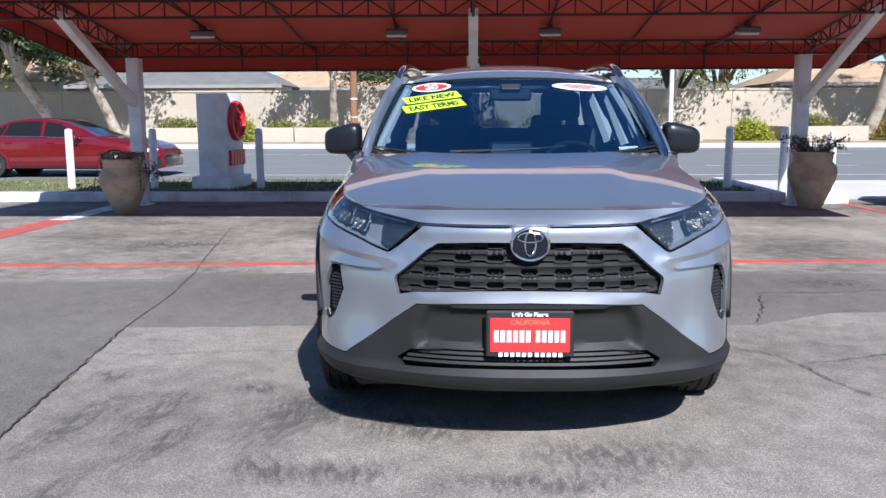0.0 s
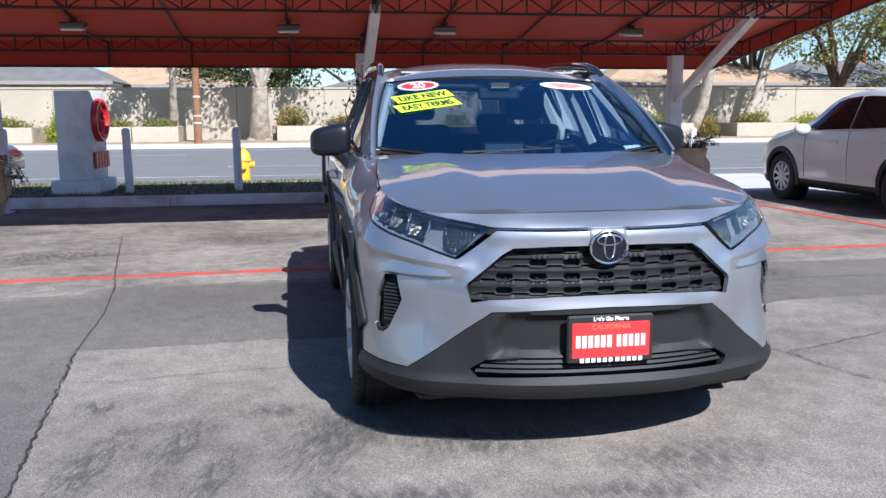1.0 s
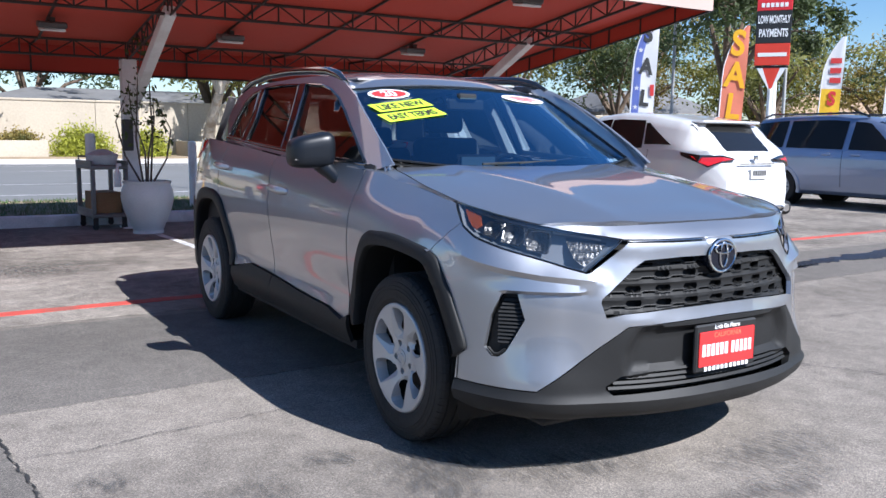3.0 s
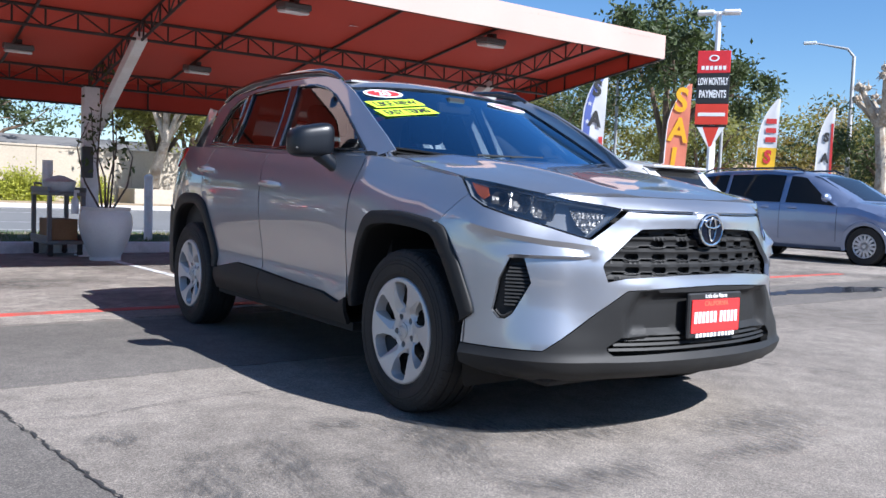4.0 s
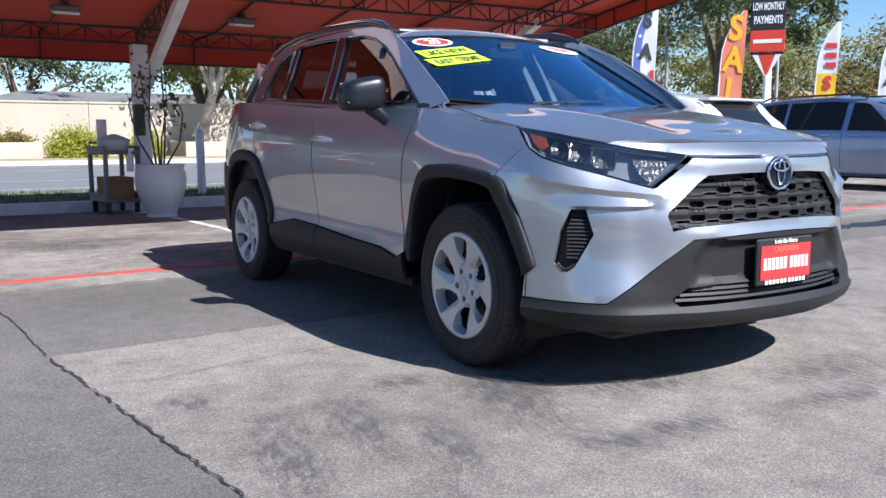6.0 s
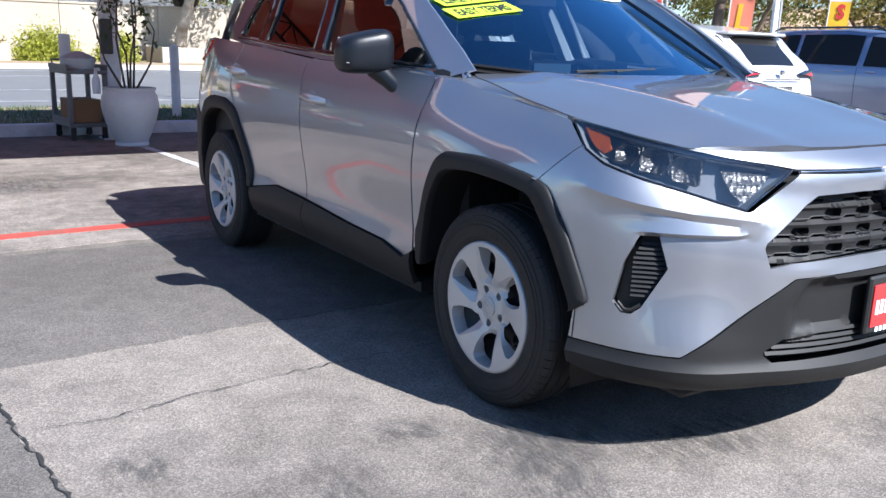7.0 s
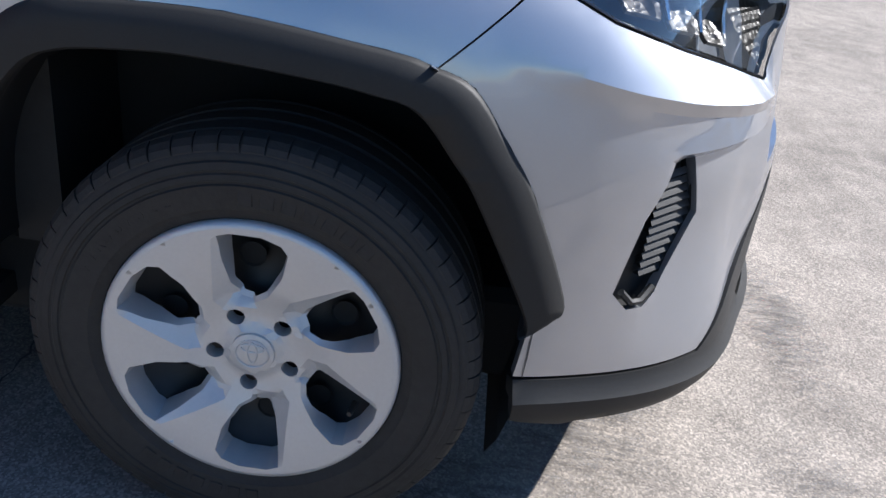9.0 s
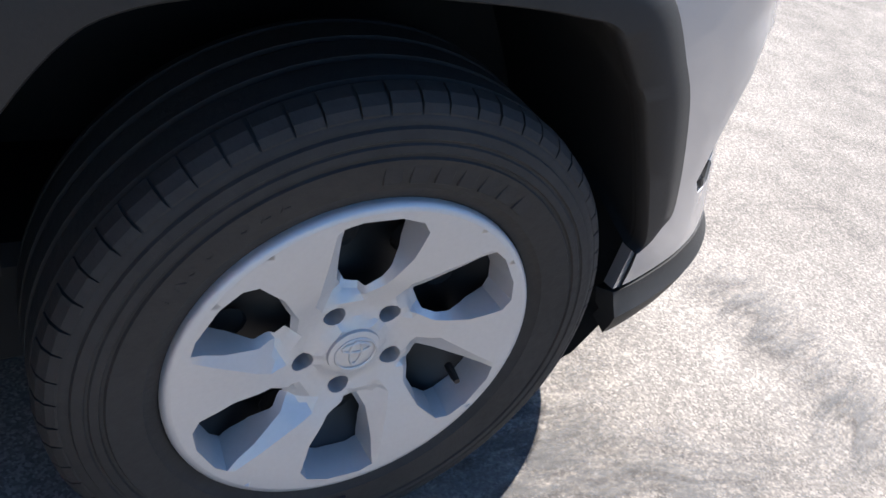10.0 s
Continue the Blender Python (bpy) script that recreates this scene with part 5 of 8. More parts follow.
    def on_side(y, f, s, lift=0.009):
        sec = section(y)
        x0, z0, x1, z1 = sec[7][0], sec[7][1], sec[10][0], sec[10][1]
        return (s * (x0 + (x1 - x0) * f + lift), y, z0 + (z1 - z0) * f)
    for poly in windows:
        for s in (-1, 1):
            bm = bmesh.new()
            n = 10
            (ya0, yb0), (ya1, yb1), f0, f1 = poly
            rows = []
            for k in range(n + 1):
                f = f0 + (f1 - f0) * k / n
                a, b = ya0 + (ya1 - ya0) * k / n, yb0 + (yb1 - yb0) * k / n
                rows.append([bm.verts.new(on_side(a + (b - a) * u / 8, f, s)) for u in range(9)])
            for r_, s_ in zip(rows, rows[1:]):
                for u in range(8):
                    bm.faces.new((r_[u], r_[u + 1], s_[u + 1], s_[u]))
            part("side_window", bm, M_GLASSDARK, e, smooth=True)
    # windscreen and rear window follow the outline
    for y0, y1, f in spec["screens"]:
        bm = bmesh.new()
        rows = []
        for k in range(13):
            y = y0 + (y1 - y0) * k / 12
            sec = section(y)
            rw = sec[10][0]
            zt = np.interp(y, ty, tz)
            rows.append([bm.verts.new((rw * f * u / 5, y, zt + 0.008 - 0.03 * abs(u / 5) ** 3)) for u in range(-5, 6)])
        for r_, s_ in zip(rows, rows[1:]):
            for u in range(10):
                bm.faces.new((r_[u], r_[u + 1], s_[u + 1], s_[u]))
        part("windscreen", bm, M_GLASSSKY, e, smooth=True)
    if mirror:
        for s in (-1, 1):
            bm = bmesh.new()
            bmesh.ops.create_uvsphere(bm, u_segments=16, v_segments=10, radius=1.0)
            bmesh.ops.transform(bm, matrix=pose(s * (hw + 0.06), mirror[0], mirror[1]) @ Matrix.Diagonal((0.13, 0.07, 0.085, 1)), verts=bm.verts)
            part("door_mirror", bm, body_m, e, smooth=True)
    for s in (-1, 1):
        for y in spec["handles"]:
            part("door_handle", boxed(s * (hw - 0.01) - 0.02, s * (hw - 0.01) + 0.02, y - 0.09, y + 0.09, spec["hz"], spec["hz"] + 0.035, bevel=0.01), body_m, e)
        for y in spec["seams"]:
            bm = bmesh.new()
            pts = [(s * (section(y)[k][0] + 0.001), y, section(y)[k][1]) for k in (3, 4, 5, 6, 7)]
            tube(bm, pts, 0.004, 4)
            part("door_gap", bm, M_RIMDARK, e)
    return e


M_GLASSSKY = plain("car_glass", grey(0.012), 0.03)
M_GLASSSKY.node_tree.nodes["Principled BSDF"].inputs["Specular IOR Level"].default_value = 0.7
M_WHITECAR = paint("white_car_paint", grey(0.64), 0.0, 0.3)
M_VAN = paint("silver_blue_paint", (0.25, 0.30, 0.43), 0.6, 0.3)
M_REDCAR = paint("red_car_paint", (0.17, 0.004, 0.008), 0.35, 0.26)
M_DARKCAR = paint("black_car_paint", grey(0.02), 0.2, 0.3)
M_SILVERCAR = paint("pale_silver_paint", grey(0.5), 0.6, 0.32)
M_TAILRED = plain("tail_lamp_red", (0.5, 0.01, 0.01), 0.15, coat=1.0)
M_PLATE = plain("plate_white", grey(0.7), 0.5)

# white crossover, seen from behind
L = 4.64
suv = simple_car("parked_suv", "white compact luxury crossover parked nose to the street", pose(7.07, 6.92, 0, 0, 0, 180), L, 1.845,
                 [(-2.32, 0.70), (-2.25, 0.86), (-2.0, 0.98), (-1.3, 1.08), (-1.1, 1.12), (-0.45, 1.50), (-0.1, 1.60), (0.4, 1.645), (1.0, 1.61), (1.55, 1.52), (1.75, 1.46), (2.16, 1.08), (2.24, 0.95), (2.32, 0.80)],
                 [(-2.32, 0.75), (-1.1, 1.04), (0.5, 1.08), (1.3, 1.12), (2.32, 1.1)], 0,
                 {"screens": [(-1.05, -0.25, 0.95), (1.70, 2.14, 0.98)], "handles": (-0.05, 0.95), "hz": 0.90, "seams": (-0.75, 0.25, 1.15)}, M_WHITECAR, 0.36, (-1.35, 1.31),
                 [((-0.98, 0.225), (-0.30, 0.225), 0.05, 0.93), ((0.25, 1.02), (0.25, 0.92), 0.05, 0.90), ((1.045, 1.56), (0.945, 1.02), 0.16, 0.82)], trim_m=M_CLAD, mirror=(-0.72, 1.08))
for s in (-1, 1):
    bm = bmesh.new()
    q = [(s * 0.40, 2.265, 1.00), (s * 0.62, 2.235, 1.05), (s * 0.85, 2.05, 1.05), (s * 0.90, 1.74, 1.085), (s * 0.91, 1.78, 1.03), (s * 0.88, 2.04, 0.95), (s * 0.80, 2.14, 0.89), (s * 0.64, 2.24, 0.965)]
    bm.faces.new([bm.verts.new((x * 1.010, y + 0.026, z)) for x, y, z in q])
    r = bmesh.ops.extrude_face_region(bm, geom=bm.faces[:])
    bmesh.ops.translate(bm, vec=(-s * 0.04, -0.06, 0), verts=[v for v in r["geom"] if isinstance(v, bmesh.types.BMVert)])
    part("lamp_surround", bm, M_GLOSSBLACK, suv)
    bm = bmesh.new()
    q = [(s * 0.46, 2.262, 0.998), (s * 0.62, 2.235, 1.025), (s * 0.83, 2.07, 1.018), (s * 0.885, 1.90, 1.035), (s * 0.87, 2.05, 0.955), (s * 0.80, 2.14, 0.91), (s * 0.64, 2.24, 0.975)]
    bm.faces.new([bm.verts.new((x * 1.014, y + 0.034, z)) for x, y, z in q])
    r = bmesh.ops.extrude_face_region(bm, geom=bm.faces[:])
    bmesh.ops.translate(bm, vec=(-s * 0.04, -0.06, 0), verts=[v for v in r["geom"] if isinstance(v, bmesh.types.BMVert)])
    part("tail_lamp", bm, M_TAILRED, suv, "sharp red tail lamp")
    bm = bmesh.new()
    tube(bm, [(s * 0.60, 2.20, 0.33), (s * 0.60, 2.36, 0.33)], 0.055, 12)
    part("exhaust_tip", bm, M_CHROME, suv)
part("number_plate", boxed(-0.16, 0.16, 2.33, 2.345, 0.74, 0.89), M_PLATE, suv)
for k in range(6):
    part("plate_bar", boxed(-0.13 + k * 0.045, -0.10 + k * 0.045, 2.346, 2.35, 0.78, 0.85), M_INK, suv)
part("bumper_cladding", boxed(-0.79, 0.79, 2.08, 2.325, 0.22, 0.43, bevel=0.085, seg=3), M_CLAD, suv, smooth=True)
part("diffuser_trim", boxed(-0.60, 0.60, 2.322, 2.336, 0.32, 0.36, bevel=0.005), M_CHROME, suv)
part("roof_spoiler", boxed(-0.58, 0.58, 1.62, 1.86, 1.47, 1.51, bevel=0.018), M_WHITECAR, suv)
part("emblem_badge", boxed(-0.05, 0.05, 2.26, 2.29, 0.98, 1.05, bevel=0.02), M_CHROME, suv)
part("chrome_strip", boxed(-0.36, 0.36, 2.29, 2.305, 0.925, 0.945), M_CHROME, suv)

# minivan
van = simple_car("parked_minivan", "silver-blue minivan with dark rear windows and roof rails", pose(13.04, 6.60, 0), 5.09, 1.985,
                 [(-2.54, 0.62), (-2.48, 0.80), (-2.2, 0.97), (-1.7, 1.08), (-1.35, 1.14), (-0.55, 1.60), (-0.2, 1.70), (0.5, 1.76), (1.6, 1.74), (2.2, 1.68), (2.42, 1.35), (2.50, 1.0), (2.54, 0.7)],
                 [(-2.54, 0.7), (-1.4, 1.03), (-0.5, 1.06), (2.54, 1.10)], 0,
                 {"screens": [(-1.30, -0.42, 0.96)], "handles": (-0.15, 0.45), "hz": 0.98, "seams": (-1.05, 0.12, 1.45)}, M_VAN, 0.345, (-1.60, 1.43),
                 [((-1.02, 0.02), (-0.30, 0.02), 0.05, 0.93), ((0.14, 1.36), (0.14, 1.36), 0.05, 0.93), ((1.44, 2.36), (1.44, 2.20), 0.05, 0.93)], mirror=(-0.88, 1.20), spokes=14)
for s in (-1, 1):
    bm = bmesh.new()
    tube(bm, [(s * 0.68, -0.2, 1.70), (s * 0.70, 0.0, 1.775), (s * 0.70, 1.9, 1.765), (s * 0.68, 2.1, 1.70)], 0.02, 8)
    part("roof_rail", bm, M_GLOSSBLACK, van, smooth=True)
    bm = bmesh.new()
    q = [(s * 0.50, -2.44, 0.80), (s * 0.72, -2.36, 0.93), (s * 0.86, -2.05, 0.98), (s * 0.90, -1.92, 0.93), (s * 0.84, -2.18, 0.80), (s * 0.66, -2.42, 0.72)]
    bm.faces.new([bm.verts.new((x * 1.01, y - 0.03, z)) for x, y, z in q])
    r = bmesh.ops.extrude_face_region(bm, geom=bm.faces[:])
    bmesh.ops.translate(bm, vec=(-s * 0.03, 0.06, 0), verts=[v for v in r["geom"] if isinstance(v, bmesh.types.BMVert)])
    part("headlight", bm, M_LAMP, van)
for k in range(5):
    part("grille_bar", boxed(-0.48, 0.48, -2.56, -2.50, 0.60 + k * 0.055, 0.625 + k * 0.055, bevel=0.006), M_CHROME if k in (0, 4) else M_GLOSSBLACK, van)

# red sedan at the street's edge
sed_top = [(-2.42, 0.42), (-2.41, 0.56), (-2.34, 0.68), (-2.2, 0.77), (-1.95, 0.85), (-1.5, 0.93), (-1.0, 0.985), (-0.6, 1.18), (-0.2, 1.345), (0.05, 1.405), (0.35, 1.43), (0.65, 1.42), (0.95, 1.375), (1.4, 1.22), (1.75, 1.09), (2.2, 1.04), (2.36, 0.95), (2.42, 0.7)]
sed_belt = [(-2.42, 0.6), (-1.0, 0.93), (1.6, 0.99), (2.42, 0.95)]
sed_spec = {"screens": [(-0.95, -0.22, 0.95), (0.95, 1.68, 0.95)], "handles": (0.0, 0.95), "hz": 0.82, "seams": (-0.75, 0.25, 1.15)}
sed_win = [((-0.80, 0.16), (-0.18, 0.16), 0.06, 0.92), ((0.24, 1.08), (0.24, 0.98), 0.06, 0.92), ((1.13, 1.5), (1.04, 1.1), 0.06, 0.86)]
red = simple_car("parked_sedan", "shiny red four-door sedan standing at the street's edge", pose(-9.48, 15.4, 0, 0, 0, 90) @ Matrix.Diagonal((1, 1, 0.93, 1)), 4.85, 1.82, sed_top, sed_belt, 0, sed_spec, M_REDCAR, 0.33, (-1.42, 1.38), sed_win, mirror=(-0.62, 0.97))
part("grille", boxed(-0.56, 0.56, -2.45, -2.30, 0.28, 0.56, bevel=0.05, seg=2), M_GLOSSBLACK, red, smooth=True)
for s in (-1, 1):
    part("headlight", boxed(-0.22, 0.12, -0.10, 0.14, -0.045, 0.045, bevel=0.03, seg=2, m=pose(s * 0.66, -2.16, 0.655, 0, 0, s * 38)), M_LAMP, red, smooth=True)
    part("fog_surround", boxed(-0.10, 0.10, -0.07, 0.07, -0.10, 0.10, bevel=0.03, seg=2, m=pose(s * 0.64, -2.28, 0.42, 0, 0, s * 30)), M_GLOSSBLACK, red, smooth=True)
    bm = bmesh.new()
    tube(bm, [(s * 0.872, -1.02, 0.94), (s * 0.885, 0.2, 0.982), (s * 0.872, 1.5, 1.012)], 0.011, 5)
    part("waist_trim", bm, M_CHROME, red)
dark = simple_car("parked_sedan", "black four-door sedan parked beyond the minivan", pose(20.6, 8.4, 0, 0, 0, 150), 4.85, 1.82, sed_top, sed_belt, 0, sed_spec, M_DARKCAR, 0.33, (-1.42, 1.38), sed_win, mirror=(-0.62, 0.97))
for s in (-1, 1):
    part("tail_lamp", boxed(s * 0.68 - 0.16, s * 0.68 + 0.16, 2.22, 2.41, 0.78, 0.92, bevel=0.03), M_TAILRED, dark)
for x, y, tr, m_ in [(28.5, 7.6, 95, M_SILVERCAR), (29.0, 2.5, 95, M_WHITECAR), (28.2, 11.0, 85, M_DARKCAR)]:
    simple_car("parked_sedan", "parked sedan far across the lot", pose(x, y, 0, 0, 0, tr), 4.85, 1.82, sed_top, sed_belt, 0, sed_spec, m_, 0.33, (-1.42, 1.38), sed_win, mirror=(-0.62, 0.97))

# ---- the silver sport utility vehicle ----
from mathutils.geometry import delaunay_2d_cdt

M_SILVER = mat("silver_metallic_paint", (0.405, 0.418, 0.45), 0.42, 0.86, vary=0.02, scale=2, fine=500, coat=1.0)
M_SILVER.node_tree.nodes["Principled BSDF"].inputs["Coat IOR"].default_value = 1.95
M_SILVER.node_tree.nodes["Principled BSDF"].inputs["Specular Tint"].default_value = (0.55, 0.57, 0.62, 1)
M_GRILLE = mat("grille_black", grey(0.014), 0.58, vary=0.1, scale=20, spec=0.34)
M_LENS = glass("headlight_lens", grey(0.95), 0.0, 2.4)
M_FACET = plain("reflector_silver", grey(0.10), 0.42, 1.0)
fn, fl = M_FACET.node_tree.nodes, M_FACET.node_tree.links
ft, fv, fb = fn.new("ShaderNodeTexCoord"), fn.new("ShaderNodeTexVoronoi"), fn.new("ShaderNodeBump")
fv.inputs["Scale"].default_value = 85.0
fb.inputs["Strength"].default_value, fb.inputs["Distance"].default_value = 0.45, 0.005
fl.new(ft.outputs["Object"], fv.inputs["Vector"])
fl.new(fv.outputs["Distance"], fb.inputs["Height"])
fl.new(fb.outputs[0], fn["Principled BSDF"].inputs["Normal"])
M_GUIDE = plain("light_guide_clear", grey(0.34), 0.3, 0.6)
M_AMBER = plain("amber_reflector", (0.19, 0.042, 0.007), 0.22, coat=1.0)
M_LAMPDARK = plain("lamp_housing_grey", (0.125, 0.14, 0.165, 1), 0.4, 0.0, coat=0.3)
M_SEAT = mat("seat_cloth", grey(0.05), 0.9, vary=0.2, scale=8)
M_DASH = mat("dash_plastic", grey(0.022), 0.6, vary=0.15, scale=9)
M_MIRRORCAP = mat("mirror_cap", (0.008, 0.010, 0.014), 0.36, vary=0.06, scale=12, spec=0.4)
M_HUBCAP = mat("hubcap_silver", grey(0.52, 0.0), 0.45, 0.5, vary=0.03, scale=9, fine=160)
M_CYANTINT = glass("tinted_side_glass", grey(0.34), 0.0, 1.25)

PLAN = [(0, -0.905), (0.20, -0.895), (0.40, -0.855), (0.55, -0.79), (0.685, -0.718), (0.785, -0.622), (0.856, -0.50), (0.895, -0.36), (0.909, -0.15), (0.912, 0.3),
        (0.912, 1.0), (0.91, 1.8), (0.908, 2.6), (0.895, 3.0), (0.865, 3.25), (0.79, 3.47), (0.65, 3.58), (0.4, 3.64), (0, 3.66)]
PC = np.array(smooth_curve(PLAN, 16))
PU = np.r_[0, np.cumsum(np.hypot(*np.diff(PC, axis=0).T))]
PN = np.gradient(PC, axis=0)
PN = np.stack([PN[:, 1], -PN[:, 0]], 1)
PN /= np.linalg.norm(PN, axis=1)[:, None]


def u_y(y):
    return float(np.interp(y, PC[:, 1], PU))


def u_x(x):
    k = int(np.argmax(PC[:, 0]))
    return float(np.interp(x, PC[:k, 0], PU[:k]))


PROFILES = [  # where along the outline, and how far the skin stands in or out at each height
    (u_x(0.0), {.18: -.12, .22: -.07, .26: -.02, .30: 0, .36: 0, .55: 0, .66: -.010, .75: -.024, .83: -.040, .89: -.047, .93: -.105, .97: -.17}),
    (u_x(0.40), {.18: -.10, .22: -.06, .26: -.02, .30: 0, .36: 0, .55: 0, .66: -.010, .75: -.028, .83: -.044, .89: -.053, .93: -.092, .97: -.14}),
    (u_x(0.68), {.18: -.06, .22: -.03, .26: 0, .30: .015, .37: .02, .45: .008, .55: 0, .70: -.005, .78: -.045, .85: -.07, .90: -.085, .95: -.10, 1.0: -.13}),
    (u_y(-0.45), {.18: -.05, .25: -.02, .30: -.005, .5: -.005, .70: -.003, .80: -.01, .88: -.03, .93: -.055, .97: -.09, 1.0: -.125, 1.05: -.19}),
    (u_y(-0.1), {.2: -.05, .3: -.03, .5: -.01, .7: 0, .82: 0, .90: -.02, .97: -.06, 1.0: -.09, 1.03: -.13, 1.07: -.20}),
    (u_y(0.45), {.2: -.06, .3: -.035, .42: -.015, .55: -.02, .7: -.006, .82: 0, .9: -.002, .97: -.018, 1.03: -.045, 1.07: -.062, 1.12: -.078}),
    (u_y(0.9), {.2: -.06, .30: -.035, .42: -.012, .5: -.030, .6: -.026, .7: -.012, .80: 0, .9: 0, .97: -.012, 1.05: -.035, 1.12: -.062, 1.2: -.094}),
    (u_y(2.0), {.2: -.06, .30: -.035, .42: -.012, .5: -.030, .6: -.026, .7: -.012, .80: 0, .9: .002, 1.0: -.010, 1.08: -.03, 1.15: -.06, 1.22: -.09}),
    (u_y(2.7), {.2: -.05, .3: -.02, .7: 0, .85: .006, .95: .004, 1.05: -.012, 1.15: -.045, 1.22: -.08, 1.3: -.11}),
    (u_y(3.3), {.2: -.05, .3: -.01, .5: 0, .8: -.005, 1.0: -.03, 1.15: -.07, 1.25: -.10, 1.4: -.2}),
    (float(PU[-1]), {.2: -.06, .3: 0, .5: 0, .7: -.03, .9: -.06, 1.05: -.10, 1.25: -.22, 1.5: -.4})]
PROFILES = [(u, np.array(list(p)), np.array(list(p.values()))) for u, p in PROFILES]


def cubic(x, y, at):
    i = int(np.clip(np.searchsorted(x, at) - 1, 0, len(x) - 2))
    h = x[i + 1] - x[i]
    t = min(1.3, max(-0.3, (at - x[i]) / h))

    def slope(j):
        a, b = max(j - 1, 0), min(j + 1, len(x) - 1)
        return (y[b] - y[a]) / (x[b] - x[a])
    a, b = slope(i) * h, slope(i + 1) * h
    return y[i] * (1 + 2 * t) * (1 - t) ** 2 + a * t * (1 - t) ** 2 + y[i + 1] * t * t * (3 - 2 * t) + b * t * t * (t - 1)


def bell(v, a, b, soft):
    """1 between a and b, falling off over soft."""
    t = min((v - a) / soft, (b - v) / soft)
    t = min(1.0, max(0.0, t + 0.5))
    return t * t * (3 - 2 * t)


def sculpt(u, z):
    """Folds of the front bumper."""
    d = 0.0
    k = bell(u, 0.60, 0.90, 0.06) if u > 0.74 else bell(u, 0.60, 0.90, 0.16)
    if k > 0:
        top = 0.714 + 0.16 * max(0.0, 0.62 - u)
        d += k * float(np.interp(z, [.36, .44, .52, .60, .67, top - .010, top + .004, top + .05, .80], [0, -.004, -.013, -.018, -.020, -.020, 0, 0, 0]))
    if 0.5 < u < 1.22:
        zc = float(np.interp(u, [.55, .68, .76, .905, 1.0, 1.09, 1.21], [.755, .770, .776, .795, .811, .829, .846]))
        lamp = float(np.interp(u, [.5, .592, .745, .905, 1.035, 1.118, 1.24], [.81, .785, .822, .860, .896, .931, .99]))
        amp = float(np.interp(u, [.50, .58, .70, .85, .95, 1.05, 1.2], [0, .016, .030, .028, .020, .012, 0]))
        d += amp * float(np.interp(z, [zc - .055, zc - .022, zc, max(lamp, zc + .012)], [0, .28, 1, 0]))
    k = bell(abs(u), -1, 0.47, 0.14)
    if k > 0:
        d += k * float(np.interp(z, [.585, .604, .64], [0, .004, 0]))
    return d


def skin(u, z, lift=0.0, fold=True):
    """The point of the body's skin at a length u along the outline (minus: the other side) and a height."""
    s, u = (-1 if u >= 0 else 1), abs(u)
    i = int(np.clip(np.searchsorted([p[0] for p in PROFILES], u) - 1, 0, len(PROFILES) - 2))
    (ua, xa, ya), (ub, xb, yb) = PROFILES[i], PROFILES[i + 1]
    t = min(1.0, max(0.0, (u - ua) / (ub - ua)))
    t = t * t * (3 - 2 * t)
    d = cubic(xa, ya, z) * (1 - t) + cubic(xb, yb, z) * t + lift + (sculpt(u, z) if fold and u < 1.22 else 0)
    x, y, nx, ny = (np.interp(u, PU, c) for c in (PC[:, 0], PC[:, 1], PN[:, 0], PN[:, 1]))
    return (s * (x + nx * d), y + ny * d, z)


def inside(p, poly):
    x, y = p
    c = False
    j = len(poly) - 1
    for i in range(len(poly)):
        (xi, yi), (xj, yj) = poly[i], poly[j]
        if (yi > y) != (yj > y) and x < (xj - xi) * (y - yi) / (yj - yi) + xi:
            c = not c
        j = i
    return c


def dense(poly, res):
    out = []
    for a, b in zip(poly, poly[1:] + poly[:1]):
        n = max(1, int(math.ceil(math.hypot(b[0] - a[0], b[1] - a[1]) / res)))
        out += [(a[0] + (b[0] - a[0]) * k / n, a[1] + (b[1] - a[1]) * k / n) for k in range(n)]
    return out


